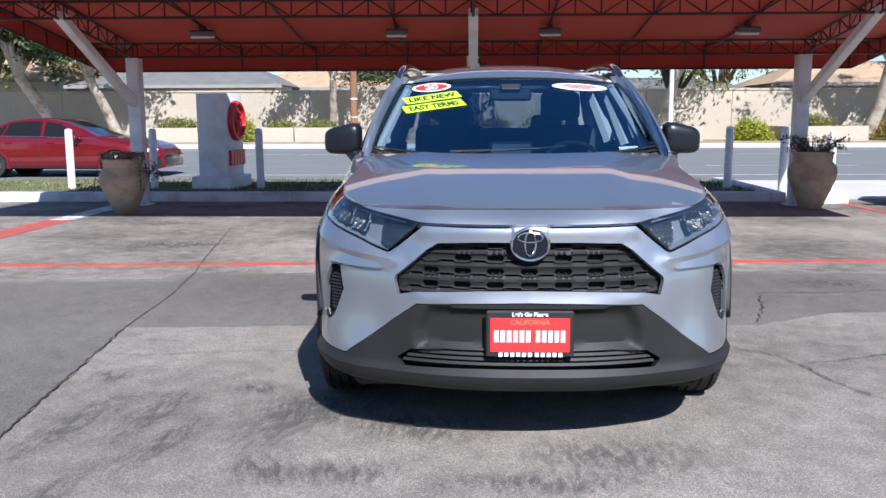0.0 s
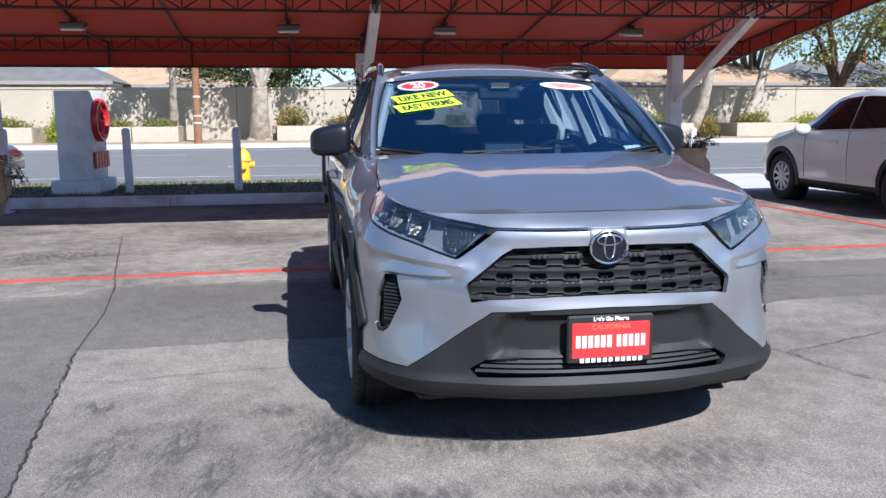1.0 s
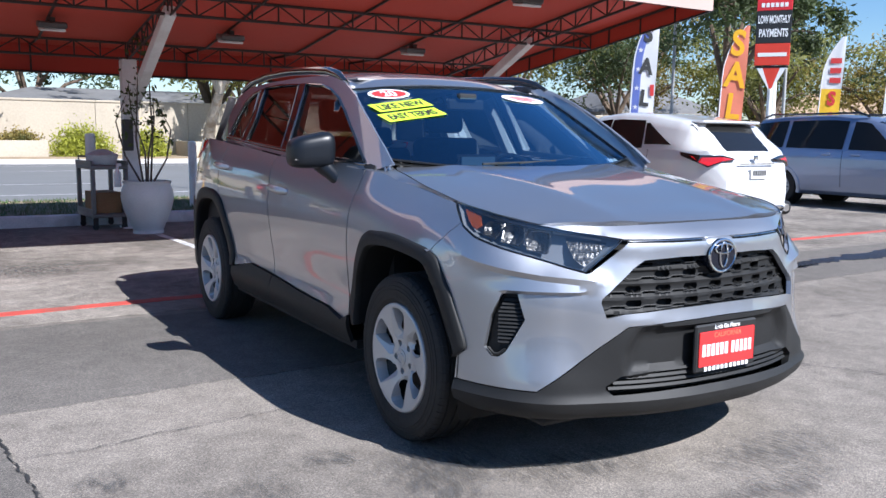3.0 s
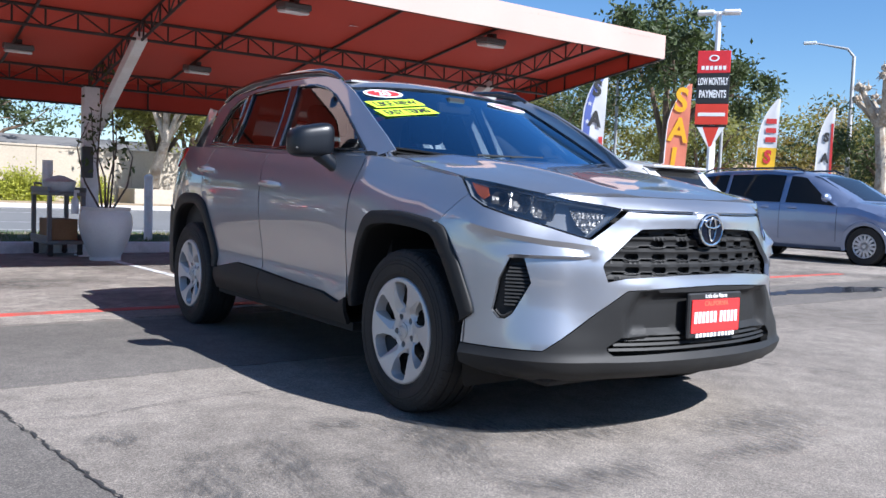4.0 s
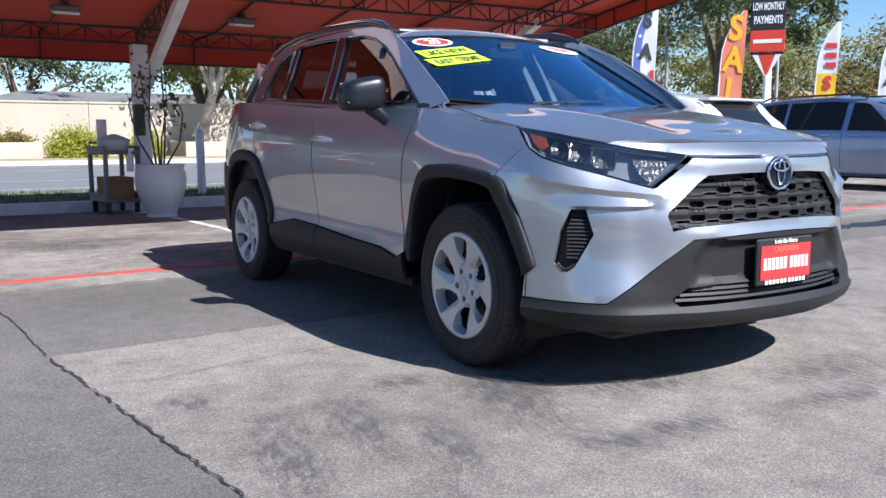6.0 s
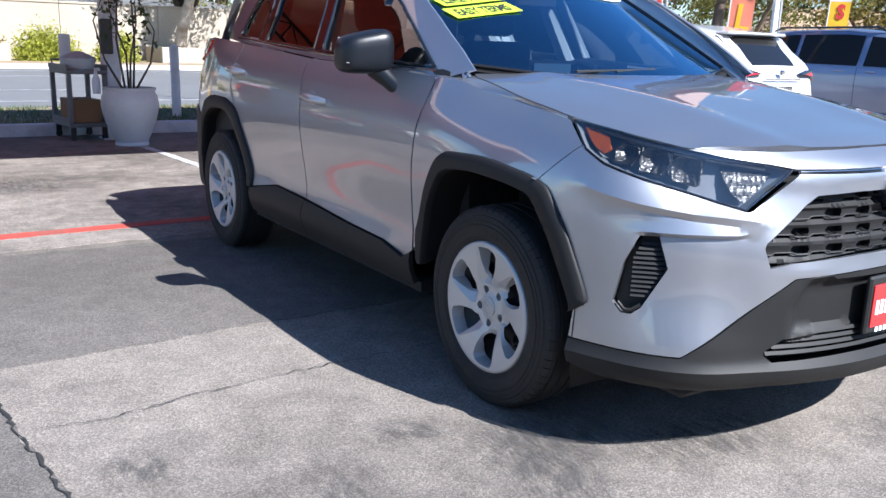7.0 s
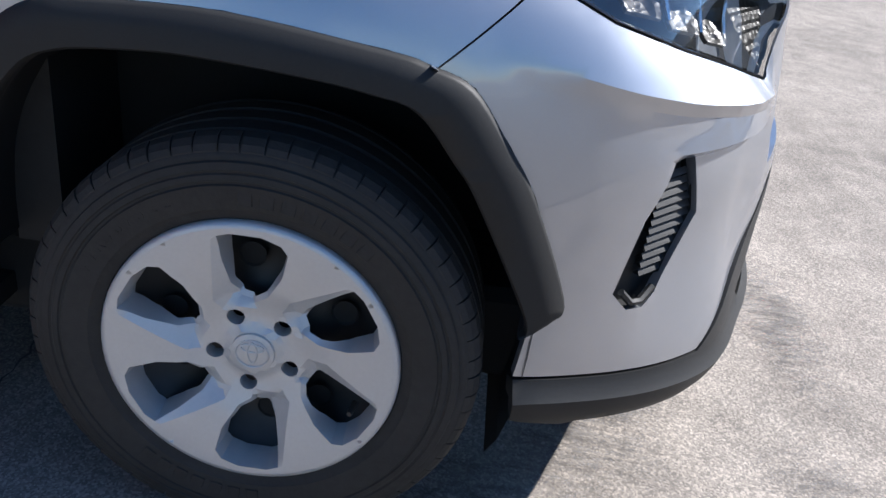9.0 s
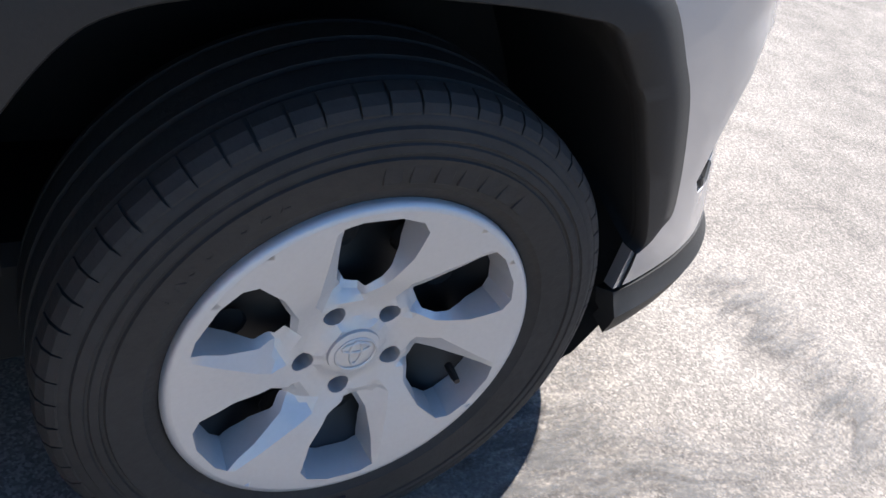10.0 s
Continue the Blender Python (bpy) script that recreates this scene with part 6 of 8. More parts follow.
def panel(name, outline, mapper, material, parent, holes=(), res=0.03, turn=0.010, label="", back=None, sharp=32, flare=0.0, creases=()):
    """A sheet cut to an outline, laid on a curved surface, its edges turned in."""
    loops = [dense(list(outline), res)] + [dense(list(h), res * 0.7) for h in holes]
    pts, edges = [], []
    for lp in loops:
        o = len(pts)
        pts += lp
        edges += [(o + i, o + (i + 1) % len(lp)) for i in range(len(lp))]
    for lp in creases:
        lp = [q for a, b in zip(lp, lp[1:]) for q in dense([a, b], res * 0.8)[:max(1, int(math.ceil(math.hypot(b[0] - a[0], b[1] - a[1]) / (res * 0.8))))]] + [lp[-1]]
        o = len(pts)
        pts += lp
        edges += [(o + i, o + i + 1) for i in range(len(lp) - 1)]
    border = np.array(pts)
    xs, ys = border[:, 0], border[:, 1]
    row = 0
    y = ys.min() + res * 0.5
    while y < ys.max():
        x = xs.min() + (res * 0.5 if row % 2 else 0)
        while x < xs.max():
            if np.min((border[:, 0] - x) ** 2 + (border[:, 1] - y) ** 2) > (0.55 * res) ** 2 and inside((x, y), loops[0]) and not any(inside((x, y), h) for h in loops[1:]):
                pts.append((x, y))
            x += res
        y += res * 0.87
        row += 1
    v, e, f, *_ = delaunay_2d_cdt([Vector(p) for p in pts], edges, [], 0, 1e-6)
    tris = []
    for t in f:
        c = sum((v[i] for i in t), Vector((0, 0))) / len(t)
        if inside(c, loops[0]) and not any(inside(c, h) for h in loops[1:]):
            tris.append(tuple(t))
    bm = bmesh.new()
    vs = [bm.verts.new(mapper(p.x, p.y)) for p in v]
    for t in tris:
        bm.faces.new([vs[i] for i in t])
    bmesh.ops.delete(bm, geom=[q for q in bm.verts if not q.link_faces], context="VERTS")
    bm.normal_update()
    bmesh.ops.recalc_face_normals(bm, faces=bm.faces)
    if back is not None:
        c = sum((q.normal for q in bm.verts), Vector())
        if c.dot(Vector(back)) < 0:
            bmesh.ops.reverse_faces(bm, faces=bm.faces)
    bm.normal_update()
    if turn:
        rim = [q for q in bm.edges if q.is_boundary]
        nm = {q.index: q.normal.copy() for q in bm.verts}
        for i, q in enumerate(bm.verts):
            q.index = i
        nm = {q: q.normal.copy() for ed in rim for q in ed.verts}
        r = bmesh.ops.extrude_edge_only(bm, edges=rim)
        newv = [g for g in r["geom"] if isinstance(g, bmesh.types.BMVert)]
        newset = set(newv)
        for q in newv:
            src = [ed.other_vert(q) for ed in q.link_edges if ed.other_vert(q) in nm]
            if src:
                q.co = q.co - nm[src[0]] * turn
                if flare:
                    o = src[0]
                    mid = sum((f_.calc_center_median() for f_ in o.link_faces if q not in f_.verts and not any(w_ in newset for w_ in f_.verts)), Vector())
                    cnt = sum(1 for f_ in o.link_faces if not any(w_ in newset for w_ in f_.verts))
                    if cnt:
                        d_ = o.co - mid / cnt
                        d_ -= nm[o] * d_.dot(nm[o])
                        if d_.length > 1e-6:
                            q.co += d_.normalized() * flare
    me = bpy.data.meshes.new(name)
    bm.to_mesh(me)
    bm.free()
    me.materials.append(material)
    me.polygons.foreach_set("use_smooth", [True] * len(me.polygons))
    me.set_sharp_from_angle(angle=radians(sharp))
    ob = new(name, me)
    ob.parent = parent
    if label:
        ob["label"] = label
    return ob


def side_map(s, lift=0.0):
    """(y, z) on the side of the lower body."""
    return lambda y, z: skin(-s * u_y(y), z, lift)


def green_x(y, z):
    return (0.880 - 0.40 * (z - 1.02)) * (1 - 0.13 * max(0.0, (y - 2.2) / 0.95) ** 2 - 0.09 * max(0.0, (0.9 - y) / 0.7) ** 2)


def green_map(s, lift=0.0):
    return lambda y, z: (s * (green_x(y, z) + lift * 0.93), y, z + lift * 0.37)


car = thing("suv", "silver compact sport utility vehicle with charcoal cladding, parked on asphalt", "car", pose(0.007, 0, 0))


HOOD_Y, HOOD_Z = np.array([-.86, -.80, -.76, -.70, -.6, -.4, -.2, 0, .15, .24, .32, .5]), np.array([.885, .928, .949, .9695, .995, 1.040, 1.0765, 1.1045, 1.121, 1.1300, 1.139, 1.160])


def hood_z(x, y):
    zc = cubic(HOOD_Y, HOOD_Z, y)
    zc -= 0.036 * min(1.1, abs(x) / .77) ** 2.2 + 0.017 * min(1.1, abs(x) / .77) ** 4 * bell(y, -.66, .12, .3)
    zc -= 0.010 * math.exp(-((abs(x) - .67) / .10) ** 2 - ((y + .61) / .07) ** 2)
    # two broad raised ridges
    for sx in (-1, 1):
        r = sx * (0.47 - 0.10 * (0.3 - y))
        zc += 0.006 * math.exp(-((x - r) / 0.07) ** 2)
    zc -= 0.007 * math.exp(-(x / 0.30) ** 4) * bell(y, -.62, .5, .2)
    return zc


HOOD_SIDE = [(0.664, -0.604), (0.713, -0.525), (0.757, -0.425), (0.783, -0.262), (0.777, -0.07), (0.765, 0.12), (0.754, 0.22), (0.738, 0.335), (0.712, 0.392)]
hs = smooth_curve(HOOD_SIDE, 4)
hood = [(-x, y) for x, y in hs] + [(-0.6, 0.333), (-0.45, 0.285), (-0.2, 0.244), (0, 0.236), (0.2, 0.244), (0.45, 0.285), (0.6, 0.333)] + [(x, y) for x, y in hs[::-1]] + [(0.56, -0.662), (0.45, -0.704), (0.3, -0.738), (0.15, -0.750), (0, -0.753), (-0.15, -0.750), (-0.3, -0.738), (-0.45, -0.704), (-0.56, -0.662)]
panel("hood", hood, lambda x, y: (x, y, hood_z(x, y)), M_SILVER, car, res=0.035, turn=0.022, back=(0, 0, 1))

HL = [(0.455, 0.899), (0.64, 0.930), (0.79, 0.949), (1.037, 0.985), (1.244, 1.006), (1.184, 0.972), (1.127, 0.931), (1.043, 0.897), (0.911, 0.861), (0.745, 0.823), (0.592, 0.786)]
UP = [(u_y(y), z) for y, z in [(-0.445, .47), (-0.45, .50), (-0.385, .66), (-0.34, .73), (-0.285, .802), (-0.225, .826)]]
GR = [(0, .834), (.20, .833), (.364, .826), (.410, .80), (.537, .695), (.542, .68), (.522, .624), (.45, .638), (.2, .651), (0, .654)]
FOLDS = [[(.57, .7573), (.68, .770), (.76, .776), (.905, .795), (1.0, .811), (1.09, .829), (1.20, .8445)],
         [(.0, .858), (.20, .857), (.374, .850), (.427, .818), (.561, .700), (.567, .676), (.546, .612)],
         [(.60, .7072), (.62, .704), (.70, .704), (.835, .704)], [(.60, .7212), (.62, .718), (.70, .718), (.80, .718), (.90, .718)],
         [(.60, .739), (.68, .748), (.76, .754), (.905, .773), (1.0, .789), (1.09, .807)]]
FOG = [(.906, .704), (.850, .704), (.818, .612), (.886, .492), (.912, .472), (.942, .472), (.972, .502), (.945, .622)]


def both(half):
    """A half outline from the middle outwards and back to it, mirrored."""
    return half + [(-u, z) for u, z in half[::-1] if u > 1e-6]


bump_top = [(0, .886), (.25, .886), (.435, .888)]
head_low = [(.592, .781), (.745, .818), (.911, .856), (1.043, .892), (1.127, .927), (1.1415, .940)]
bumper = both([(0, .886), (.25, .886), (.430, .889), (.575, .783), (.592, .780)] + head_low[1:] + [(1.2735, .8212)] + UP[::-1] + [(1.097, .455), (1.109, .362), (.957, .362), (.766, .364), (.655, .441), (.548, .520), (.44, .594), (.2, .606), (0, .610)])
panel("front_bumper", bumper, skin, M_SILVER, car, holes=[GR + [(-u, z) for u, z in GR[::-1] if u > 0], FOG, [(-u, z) for u, z in FOG]], res=0.017, turn=0.018, back=(0, -1, 0), sharp=24, creases=[[(s_ * max(u, .002), z) for u, z in c_] for s_ in (1, -1) for c_ in FOLDS])
nose = both([(0, .949), (.3, .948), (.5, .945), (.64, .946), (.783, .9480), (.64, .928), (.445, .902), (.3, .900), (0, .900)])


def nose_map(u, z):
    v = min(1.0, max(0.0, (z - .900) / .049))
    x, y, _ = skin(u, .900, 0.004, False)
    xt, yt, _ = skin(u, .949, 0.004, False)
    w = v ** 1.5 * .55 + v * .45
    return (x + (xt - x) * w, y + (yt - y) * w, .9005 + .0485 * v)


panel("nose_panel", nose, nose_map, M_SILVER, car, res=0.014, turn=0.012, back=(0, -1, 0))
for s in (1, -1):
    strip = [(0.085 * s, .8995), (.43 * s, .8985), (.43 * s, .889), (0.085 * s, .888)]
    panel("bonnet_trim", strip, lambda u, z: skin(u, z, -0.008, False), M_GLOSSBLACK, car, res=0.02, turn=0.0, back=(0, -1, 0))
    panel("bonnet_trim", [(0.09 * s, .8965), (.425 * s, .8955), (.425 * s, .8935), (0.09 * s, .8935)], lambda u, z: skin(u, z, -0.002, False), M_CHROME, car, res=0.02, turn=0.004, back=(0, -1, 0))

# charcoal lower bumper with its intake, wings and lip
clad = both([(0, .606), (.2, .602), (.44, .590), (.548, .516), (.655, .437), (.766, .360), (.957, .358), (1.109, .358), (1.105, .285), (.94, .247), (.74, .228), (.55, .240), (.52, .236), (.50, .247), (.2, .262), (0, .262)])
intake = [(0, .434), (.14, .433), (.462, .414), (.520, .378), (.518, .366), (.492, .346), (.2, .352), (0, .352)]


def clad_map(u, z):
    a = abs(u)
    d = -0.034 * bell(a, -1, 0.43 - 0.55 * max(0, z - .5), 0.05) * bell(z, .425, .575, .03)
    d += 0.020 * float(np.interp(z, [.24, .265, .300, .334, .342, .362], [-.2, .35, .75, 1, .25, 0]))
    d -= 0.05 * max(0.0, (.262 - z) / .03) if z < .262 else 0
    return skin(u, z, d + 0.002, False)


panel("lower_bumper", clad, clad_map, M_CLAD, car, holes=[intake + [(-u, z) for u, z in intake[::-1] if u > 0]], res=0.020, turn=0.03, back=(0, -1, 0), label="matt charcoal plastic lower bumper")
panel("intake_backing", [(-.54, .33), (.54, .33), (.54, .45), (-.54, .45)], lambda u, z: skin(u, z, -.075, False), M_RIMDARK, car, res=0.06, turn=0.0, back=(0, -1, 0))
for k in range(4):
    z = .362 + k * .0195
    hwid = .505 - k * .018
    bm = bmesh.new()
    n = 26
    for i in range(n):
        u0, u1 = -hwid + 2 * hwid * i / n, -hwid + 2 * hwid * (i + 1) / n
        q = [skin(u0, z, -.012, False), skin(u1, z, -.012, False), skin(u1, z + .010, -.018, False), skin(u0, z + .010, -.018, False), skin(u0, z, -.05, False), skin(u1, z, -.05, False)]
        w = [bm.verts.new(p) for p in q]
        bm.faces.new((w[0], w[1], w[2], w[3]))
        bm.faces.new((w[4], w[5], w[1], w[0]))
    bmesh.ops.remove_doubles(bm, verts=bm.verts, dist=1e-5)
    part("intake_bar", bm, M_GRILLE, car, smooth=True)

# grille: dark backing, wavy bars with six-sided openings
grille = panel("grille", [(-.555, .60), (.555, .60), (.575, .70), (.415, .85), (-.415, .85), (-.575, .70)], lambda u, z: skin(u, z, -.066, False), M_RIMDARK, car, res=0.05, turn=0.0, back=(0, -1, 0), label="black honeycomb grille")


def grille_half(z):
    return float(np.interp(z, [.625, .64, .68, .70, .80, .826, .834], [.512, .524, .540, .527, .402, .358, .20]))


GC, GP, GZ = 0.133, 0.0505, 0.820
hexes = []
for row in range(4):
    zc = GZ - row * GP
    for k in range(-8, 9):
        u = k * GC / 2
        tall = k % 2 == 0
        wd, hh, zz = (.036, .0120, zc) if tall else (.030, .0042, zc - .0125)
        if abs(u) + wd > min(grille_half(zz + hh), grille_half(zz - hh)) - .010:
            continue
        hexes.append([(u - wd, zz), (u - wd * .78, zz + hh), (u + wd * .78, zz + hh), (u + wd, zz), (u + wd * .78, zz - hh), (u - wd * .78, zz - hh)])


def grille_map(u, z):
    f = ((GZ - z) / GP + .3) % 1.0
    return skin(u, z, -.036 + float(np.interp(f, [0, .05, .30, .60, .66, .97, 1], [.008, .000, -.004, -.004, -.007, .009, .008])), False)


GE = [(0, .836), (.20, .835), (.368, .829), (.42, .80), (.545, .695), (.550, .68), (.530, .619), (.45, .634), (.2, .647), (0, .650)]
panel("grille_mesh", GE + [(-u, z) for u, z in GE[::-1] if u > 0], grille_map, M_GRILLE, grille, holes=hexes, res=0.011, turn=0.028, back=(0, -1, 0), sharp=24)
for row in range(4):
    zc = GZ - row * GP
    h = grille_half(zc - .014) - .010
    bm = bmesh.new()
    pts = []
    for u in np.linspace(-h, h, int(2 * h / .0075)):
        ph = abs((u / GC + 0.5) % 1.0 - 0.5)
        pts.append(skin(u, zc + float(np.interp(ph, [.20, .27], [-.0135, -.0065])), -.031, False))
    tube(bm, pts, .0022, 5)
    part("grille_bar", bm, M_GRILLE, grille, smooth=True)

# round badge: plain rings on a dark disc
bad = part("badge", boxed(-0.005, 0.005, -0.84, -0.83, .82, .83), M_RIMDARK, car)
bm = bmesh.new()
lathe(bm, [(0.0, -0.876), (0.060, -0.875), (0.064, -0.866), (0.062, -0.80)], 40, "Y")
bmesh.ops.transform(bm, matrix=pose(0, 0, .829) @ Matrix.Diagonal((1.16, 1, 1, 1)), verts=bm.verts)
part("badge_disc", bm, plain("badge_blue_black", (0.006, 0.008, 0.016), 0.10), bad, smooth=True)


def oval(rx, rz, cx, cz, w, yy):
    bm = bmesh.new()
    pts = [(cx + rx * math.cos(a), yy, cz + rz * math.sin(a)) for a in np.linspace(0, 2 * math.pi, 41)]
    tube(bm, pts, w, 8, caps=False)
    return bm


part("badge_ring", oval(.070, .060, 0, .829, .0055, -0.873), M_CHROME, bad, "chrome oval ring", smooth=True)
part("badge_ring", oval(.020, .046, 0, .833, .0038, -0.879), M_CHROME, bad, smooth=True)
part("badge_ring", oval(.046, .018, 0, .856, .0038, -0.879), M_CHROME, bad, smooth=True)
bm = bmesh.new()
box(bm, -.085, .085, -0.866, -0.77, .826, .902, bevel=.03, seg=3)
part("badge_mount", bm, M_SILVER, car, smooth=True)

# dealer plate in a black frame: bars stand for its writing
M_PLATERED = mat("plate_red", (0.72, 0.035, 0.035), 0.35, vary=0.05, coat=0.3)
plate = part("number_plate", boxed(-0.166, 0.166, -0.915, -0.897, .402, .582, bevel=.006), M_BLACK, car, "black plate frame with a red dealer plate")
part("plate_sheet", boxed(-.150, .150, -.9185, -.9155, .425, .556, bevel=.003), M_PLATERED, plate)
words("lettering", "Let's Go Places", .021, M_LETTER, plate, pose(0, -.9158, .5685, 90), .0004, squeeze=1.05, offset=.0008)
for k in range(6):
    part("plate_bar", boxed(-.135 + k * .024, -.118 + k * .024, -.9205, -.9187, .463, .508), M_LETTER, plate)
for k in range(5):
    part("plate_bar", boxed(.022 + k * .0235, .038 + k * .0235, -.9205, -.9187, .463, .508), M_LETTER, plate)
words("lettering", "CALIFORNIA", .026, M_SALMON, plate, pose(0, -.9188, .539, 90), .0004, squeeze=1.0, offset=.0006)
for k in range(11):
    part("plate_bar", boxed(-.118 + k * .0222 + (.004 if k > 5 else 0), -.103 + k * .0222 + (.004 if k > 5 else 0), -.9180, -.9155, .406, .4215), M_LETTER, plate)

for s in (1, -1):
    sd = -s  # x side of the positive outline
    sg_ = lambda pts: [(s * u, z) for u, z in pts]
    # headlight: dark bowl, inner lamps, amber corner, clear lens
    def bowl(u, z):
        return skin(u, z, -0.016 - 0.034 * min(1.0, max(0.0, (abs(u) - .44) / .12)) * min(1.0, max(0.0, (1.235 - abs(u)) / .12)), False)
    hl = panel("headlight", sg_(HL), bowl, M_LAMPDARK, car, res=0.03, turn=0.0, back=(0, -1, 0.3), label="clear headlight with an amber corner reflector")
    lens = panel("lens", sg_(HL), lambda u, z: skin(u, z, 0.002, False), M_LENS, hl, res=0.025, turn=0.0, back=(0, -1, 0.3))
    lens.visible_shadow = False
    bm = bmesh.new()
    q = dense(sg_(HL), .02)
    ra = [bm.verts.new(bowl(*p)) for p in q]
    rb = [bm.verts.new(skin(*p, -.002, False)) for p in q]
    for i in range(len(q)):
        j = (i + 1) % len(q)
        bm.faces.new((ra[i], ra[j], rb[j], rb[i]))
    part("lamp_wall", bm, M_LAMPDARK, hl)
    bm = bmesh.new()
    tube(bm, [skin(*p, -.001, False) for p in q + q[:1]], .0032, 5, caps=False)
    part("lens_seal", bm, M_GLOSSBLACK, hl, smooth=True)
    # dark rim along the upper edge, with a thin light guide under it
    panel("brow", sg_([(.50, .906), (.64, .927), (.79, .946), (1.03, .981), (1.205, .999), (1.15, .986), (1.02, .966), (.79, .932), (.64, .916)]), lambda u, z: skin(u, z, -0.006, False), M_GLOSSBLACK, hl, res=0.03, turn=0.004, back=(0, -1, .3))
    bm = bmesh.new()
    tube(bm, [skin(s * u, z, -.020, False) for u, z in [(.53, .896), (.64, .910), (.79, .926), (.92, .946), (.99, .957)]], .0035, 6)
    part("light_guide", bm, M_GUIDE, hl, smooth=True)
    panel("amber_corner", sg_([(1.07, .968), (1.185, .988), (1.150, .966), (1.115, .944), (1.06, .920), (1.035, .934)]), lambda u, z: skin(u, z, -0.012 + .0012 * math.sin(abs(u) * 700), False), M_AMBER, hl, res=0.008, turn=0.004, back=(0, -1, .3), label="amber reflector", sharp=60)
    # cut reflector beside the grille, then a dark gap and the large faceted bowls
    panel("reflector", sg_([(.505, .884), (.655, .900), (.648, .868), (.628, .826), (.600, .802), (.552, .836)]), lambda u, z: skin(u, z, -.024 - .016 * (z - .85) / .04 + .0035 * abs((z * 150) % 2 - 1) + .0012 * abs((abs(u) * 120) % 2 - 1), False), M_FACET, hl, res=0.0062, turn=0.0, back=(0, -1, .3), sharp=10)
    for cu, cz, du, hh in [(.985, .925, .040, .026), (.892, .908, .050, .034), (.782, .886, .056, .037)]:
        hexa = [(cu - du, cz + .000), (cu - du * .82, cz + hh * .75), (cu + du * .6, cz + hh), (cu + du, cz + hh * .45), (cu + du * .85, cz - hh * .7), (cu - du * .6, cz - hh * 1.05)]
        def dish(u, z, cu=cu, cz=cz, du=du, hh=hh):
            a, b = (abs(u) - cu) / du, (z - cz) / hh
            r = max(abs(a), abs(b), abs(.7 * a + .8 * b), abs(.7 * a - .8 * b))
            return skin(u, z, -.056 + .040 * min(1.2, r) + .0030 * abs((abs(u) * 88 + cu * 40) % 2 - 1) + .0018 * abs((z * 160) % 2 - 1), False)
        panel("reflector", sg_(hexa), dish, M_FACET, hl, res=0.0066, turn=0.006, back=(0, -1, .3), sharp=10)
    for (ua, za), (ub, zb_) in [((.722, .925), (.742, .846)), ((.836, .944), (.842, .872)), ((.940, .956), (.935, .893))]:
        bm = bmesh.new()
        tube(bm, [skin(s * ua, za, -.014, False), skin(s * (ua + ub) / 2, (za + zb_) / 2, -.018, False), skin(s * ub, zb_, -.014, False)], .0042, 6)
        part("lamp_divider", bm, M_CHROME, hl, smooth=True)
    # fog pocket with slats
    fog = panel("fog_bezel", sg_(FOG), lambda u, z: skin(u, z, -0.030), M_CLAD, car, res=0.02, turn=-0.020, back=(-s * 0.5, -1, 0), label="charcoal slatted corner vent")
    for k in range(12):
        z = .522 + k * .0140
        ua = float(np.interp(z, [.50, .61, .70], [.876, .820, .858]))
        ub = float(np.interp(z, [.50, .633, .70], [.922, .920, .892]))
        if ub - ua < .012:
            continue
        q = [skin(s * ua, z, -.010), skin(s * ub, z, -.010), skin(s * ub, z + .0085, -.016), skin(s * ua, z + .0085, -.016), skin(s * ua, z - .002, -.028), skin(s * ub, z - .002, -.028)]
        bm = bmesh.new()
        w = [bm.verts.new(p) for p in q]
        bm.faces.new(w[:4])
        bm.faces.new((w[4], w[5], w[1], w[0]))
        part("vent_slat", bm, M_CLAD, fog)
    bm = bmesh.new()
    tube(bm, [skin(s * u, z, -.004) for u, z in [(.955, .502), (.934, .482), (.914, .482), (.888, .500)]], .006, 6)
    part("vent_rim", bm, M_CLAD, fog, smooth=True)

    # front wing
    flare_f = [(-0.225, .826), (-0.17, .838), (.04, .86), (.22, .856), (.277, .848), (.335, .81), (.40, .71), (.47, .55), (.48, .53)]
    wing = [(-0.232, .822)] + flare_f[1:] + [(.470, .455), (.499, .450), (.517, .58), (.504, .77), (.471, .957), (.455, 1.104), (.36, 1.100), (.30, 1.090), (.222, 1.066), (.12, 1.052), (-.07, 1.028), (-.24, 1.006), (-.255, 1.004), (-.312, .972), (-.362, .940)]
    panel("front_wing", wing, side_map(sd), M_SILVER, car, res=0.03, turn=0.014, back=(sd, 0, 0))
    bm = bmesh.new()
    rows = []
    top = [(y, z) for y, z in wing if z > 1.0 and y > -.25][::-1]
    ty_, tz_ = zip(*top)
    for y in np.linspace(-.235, .45, 30):
        a = Vector(skin(-sd * u_y(y), float(np.interp(y, ty_, tz_)), -.003))
        hx = float(np.interp(y, [p[1] for p in hs], [p[0] for p in hs])) + .004
        hy = min(y, .392)
        b = Vector((sd * hx, hy, hood_z(hx, hy) - .003)) if y < .392 else Vector((sd * .716, .392 + (y - .392) * .6, 1.102 + (y - .392) * .4))
        c = a.lerp(b, .5) + Vector((sd * .001, 0, .004))
        rows.append([bm.verts.new(p) for p in (a + Vector((-sd * .002, 0, -.012)), a, c, b, b + Vector((0, 0, -.02)))])
    for a, b in zip(rows, rows[1:]):
        for i in range(4):
            bm.faces.new((a[i], a[i + 1], b[i + 1], b[i]))
    bmesh.ops.recalc_face_normals(bm, faces=bm.faces)
    part("wing_shoulder", bm, M_SILVER, car, smooth=True, sharp=60)
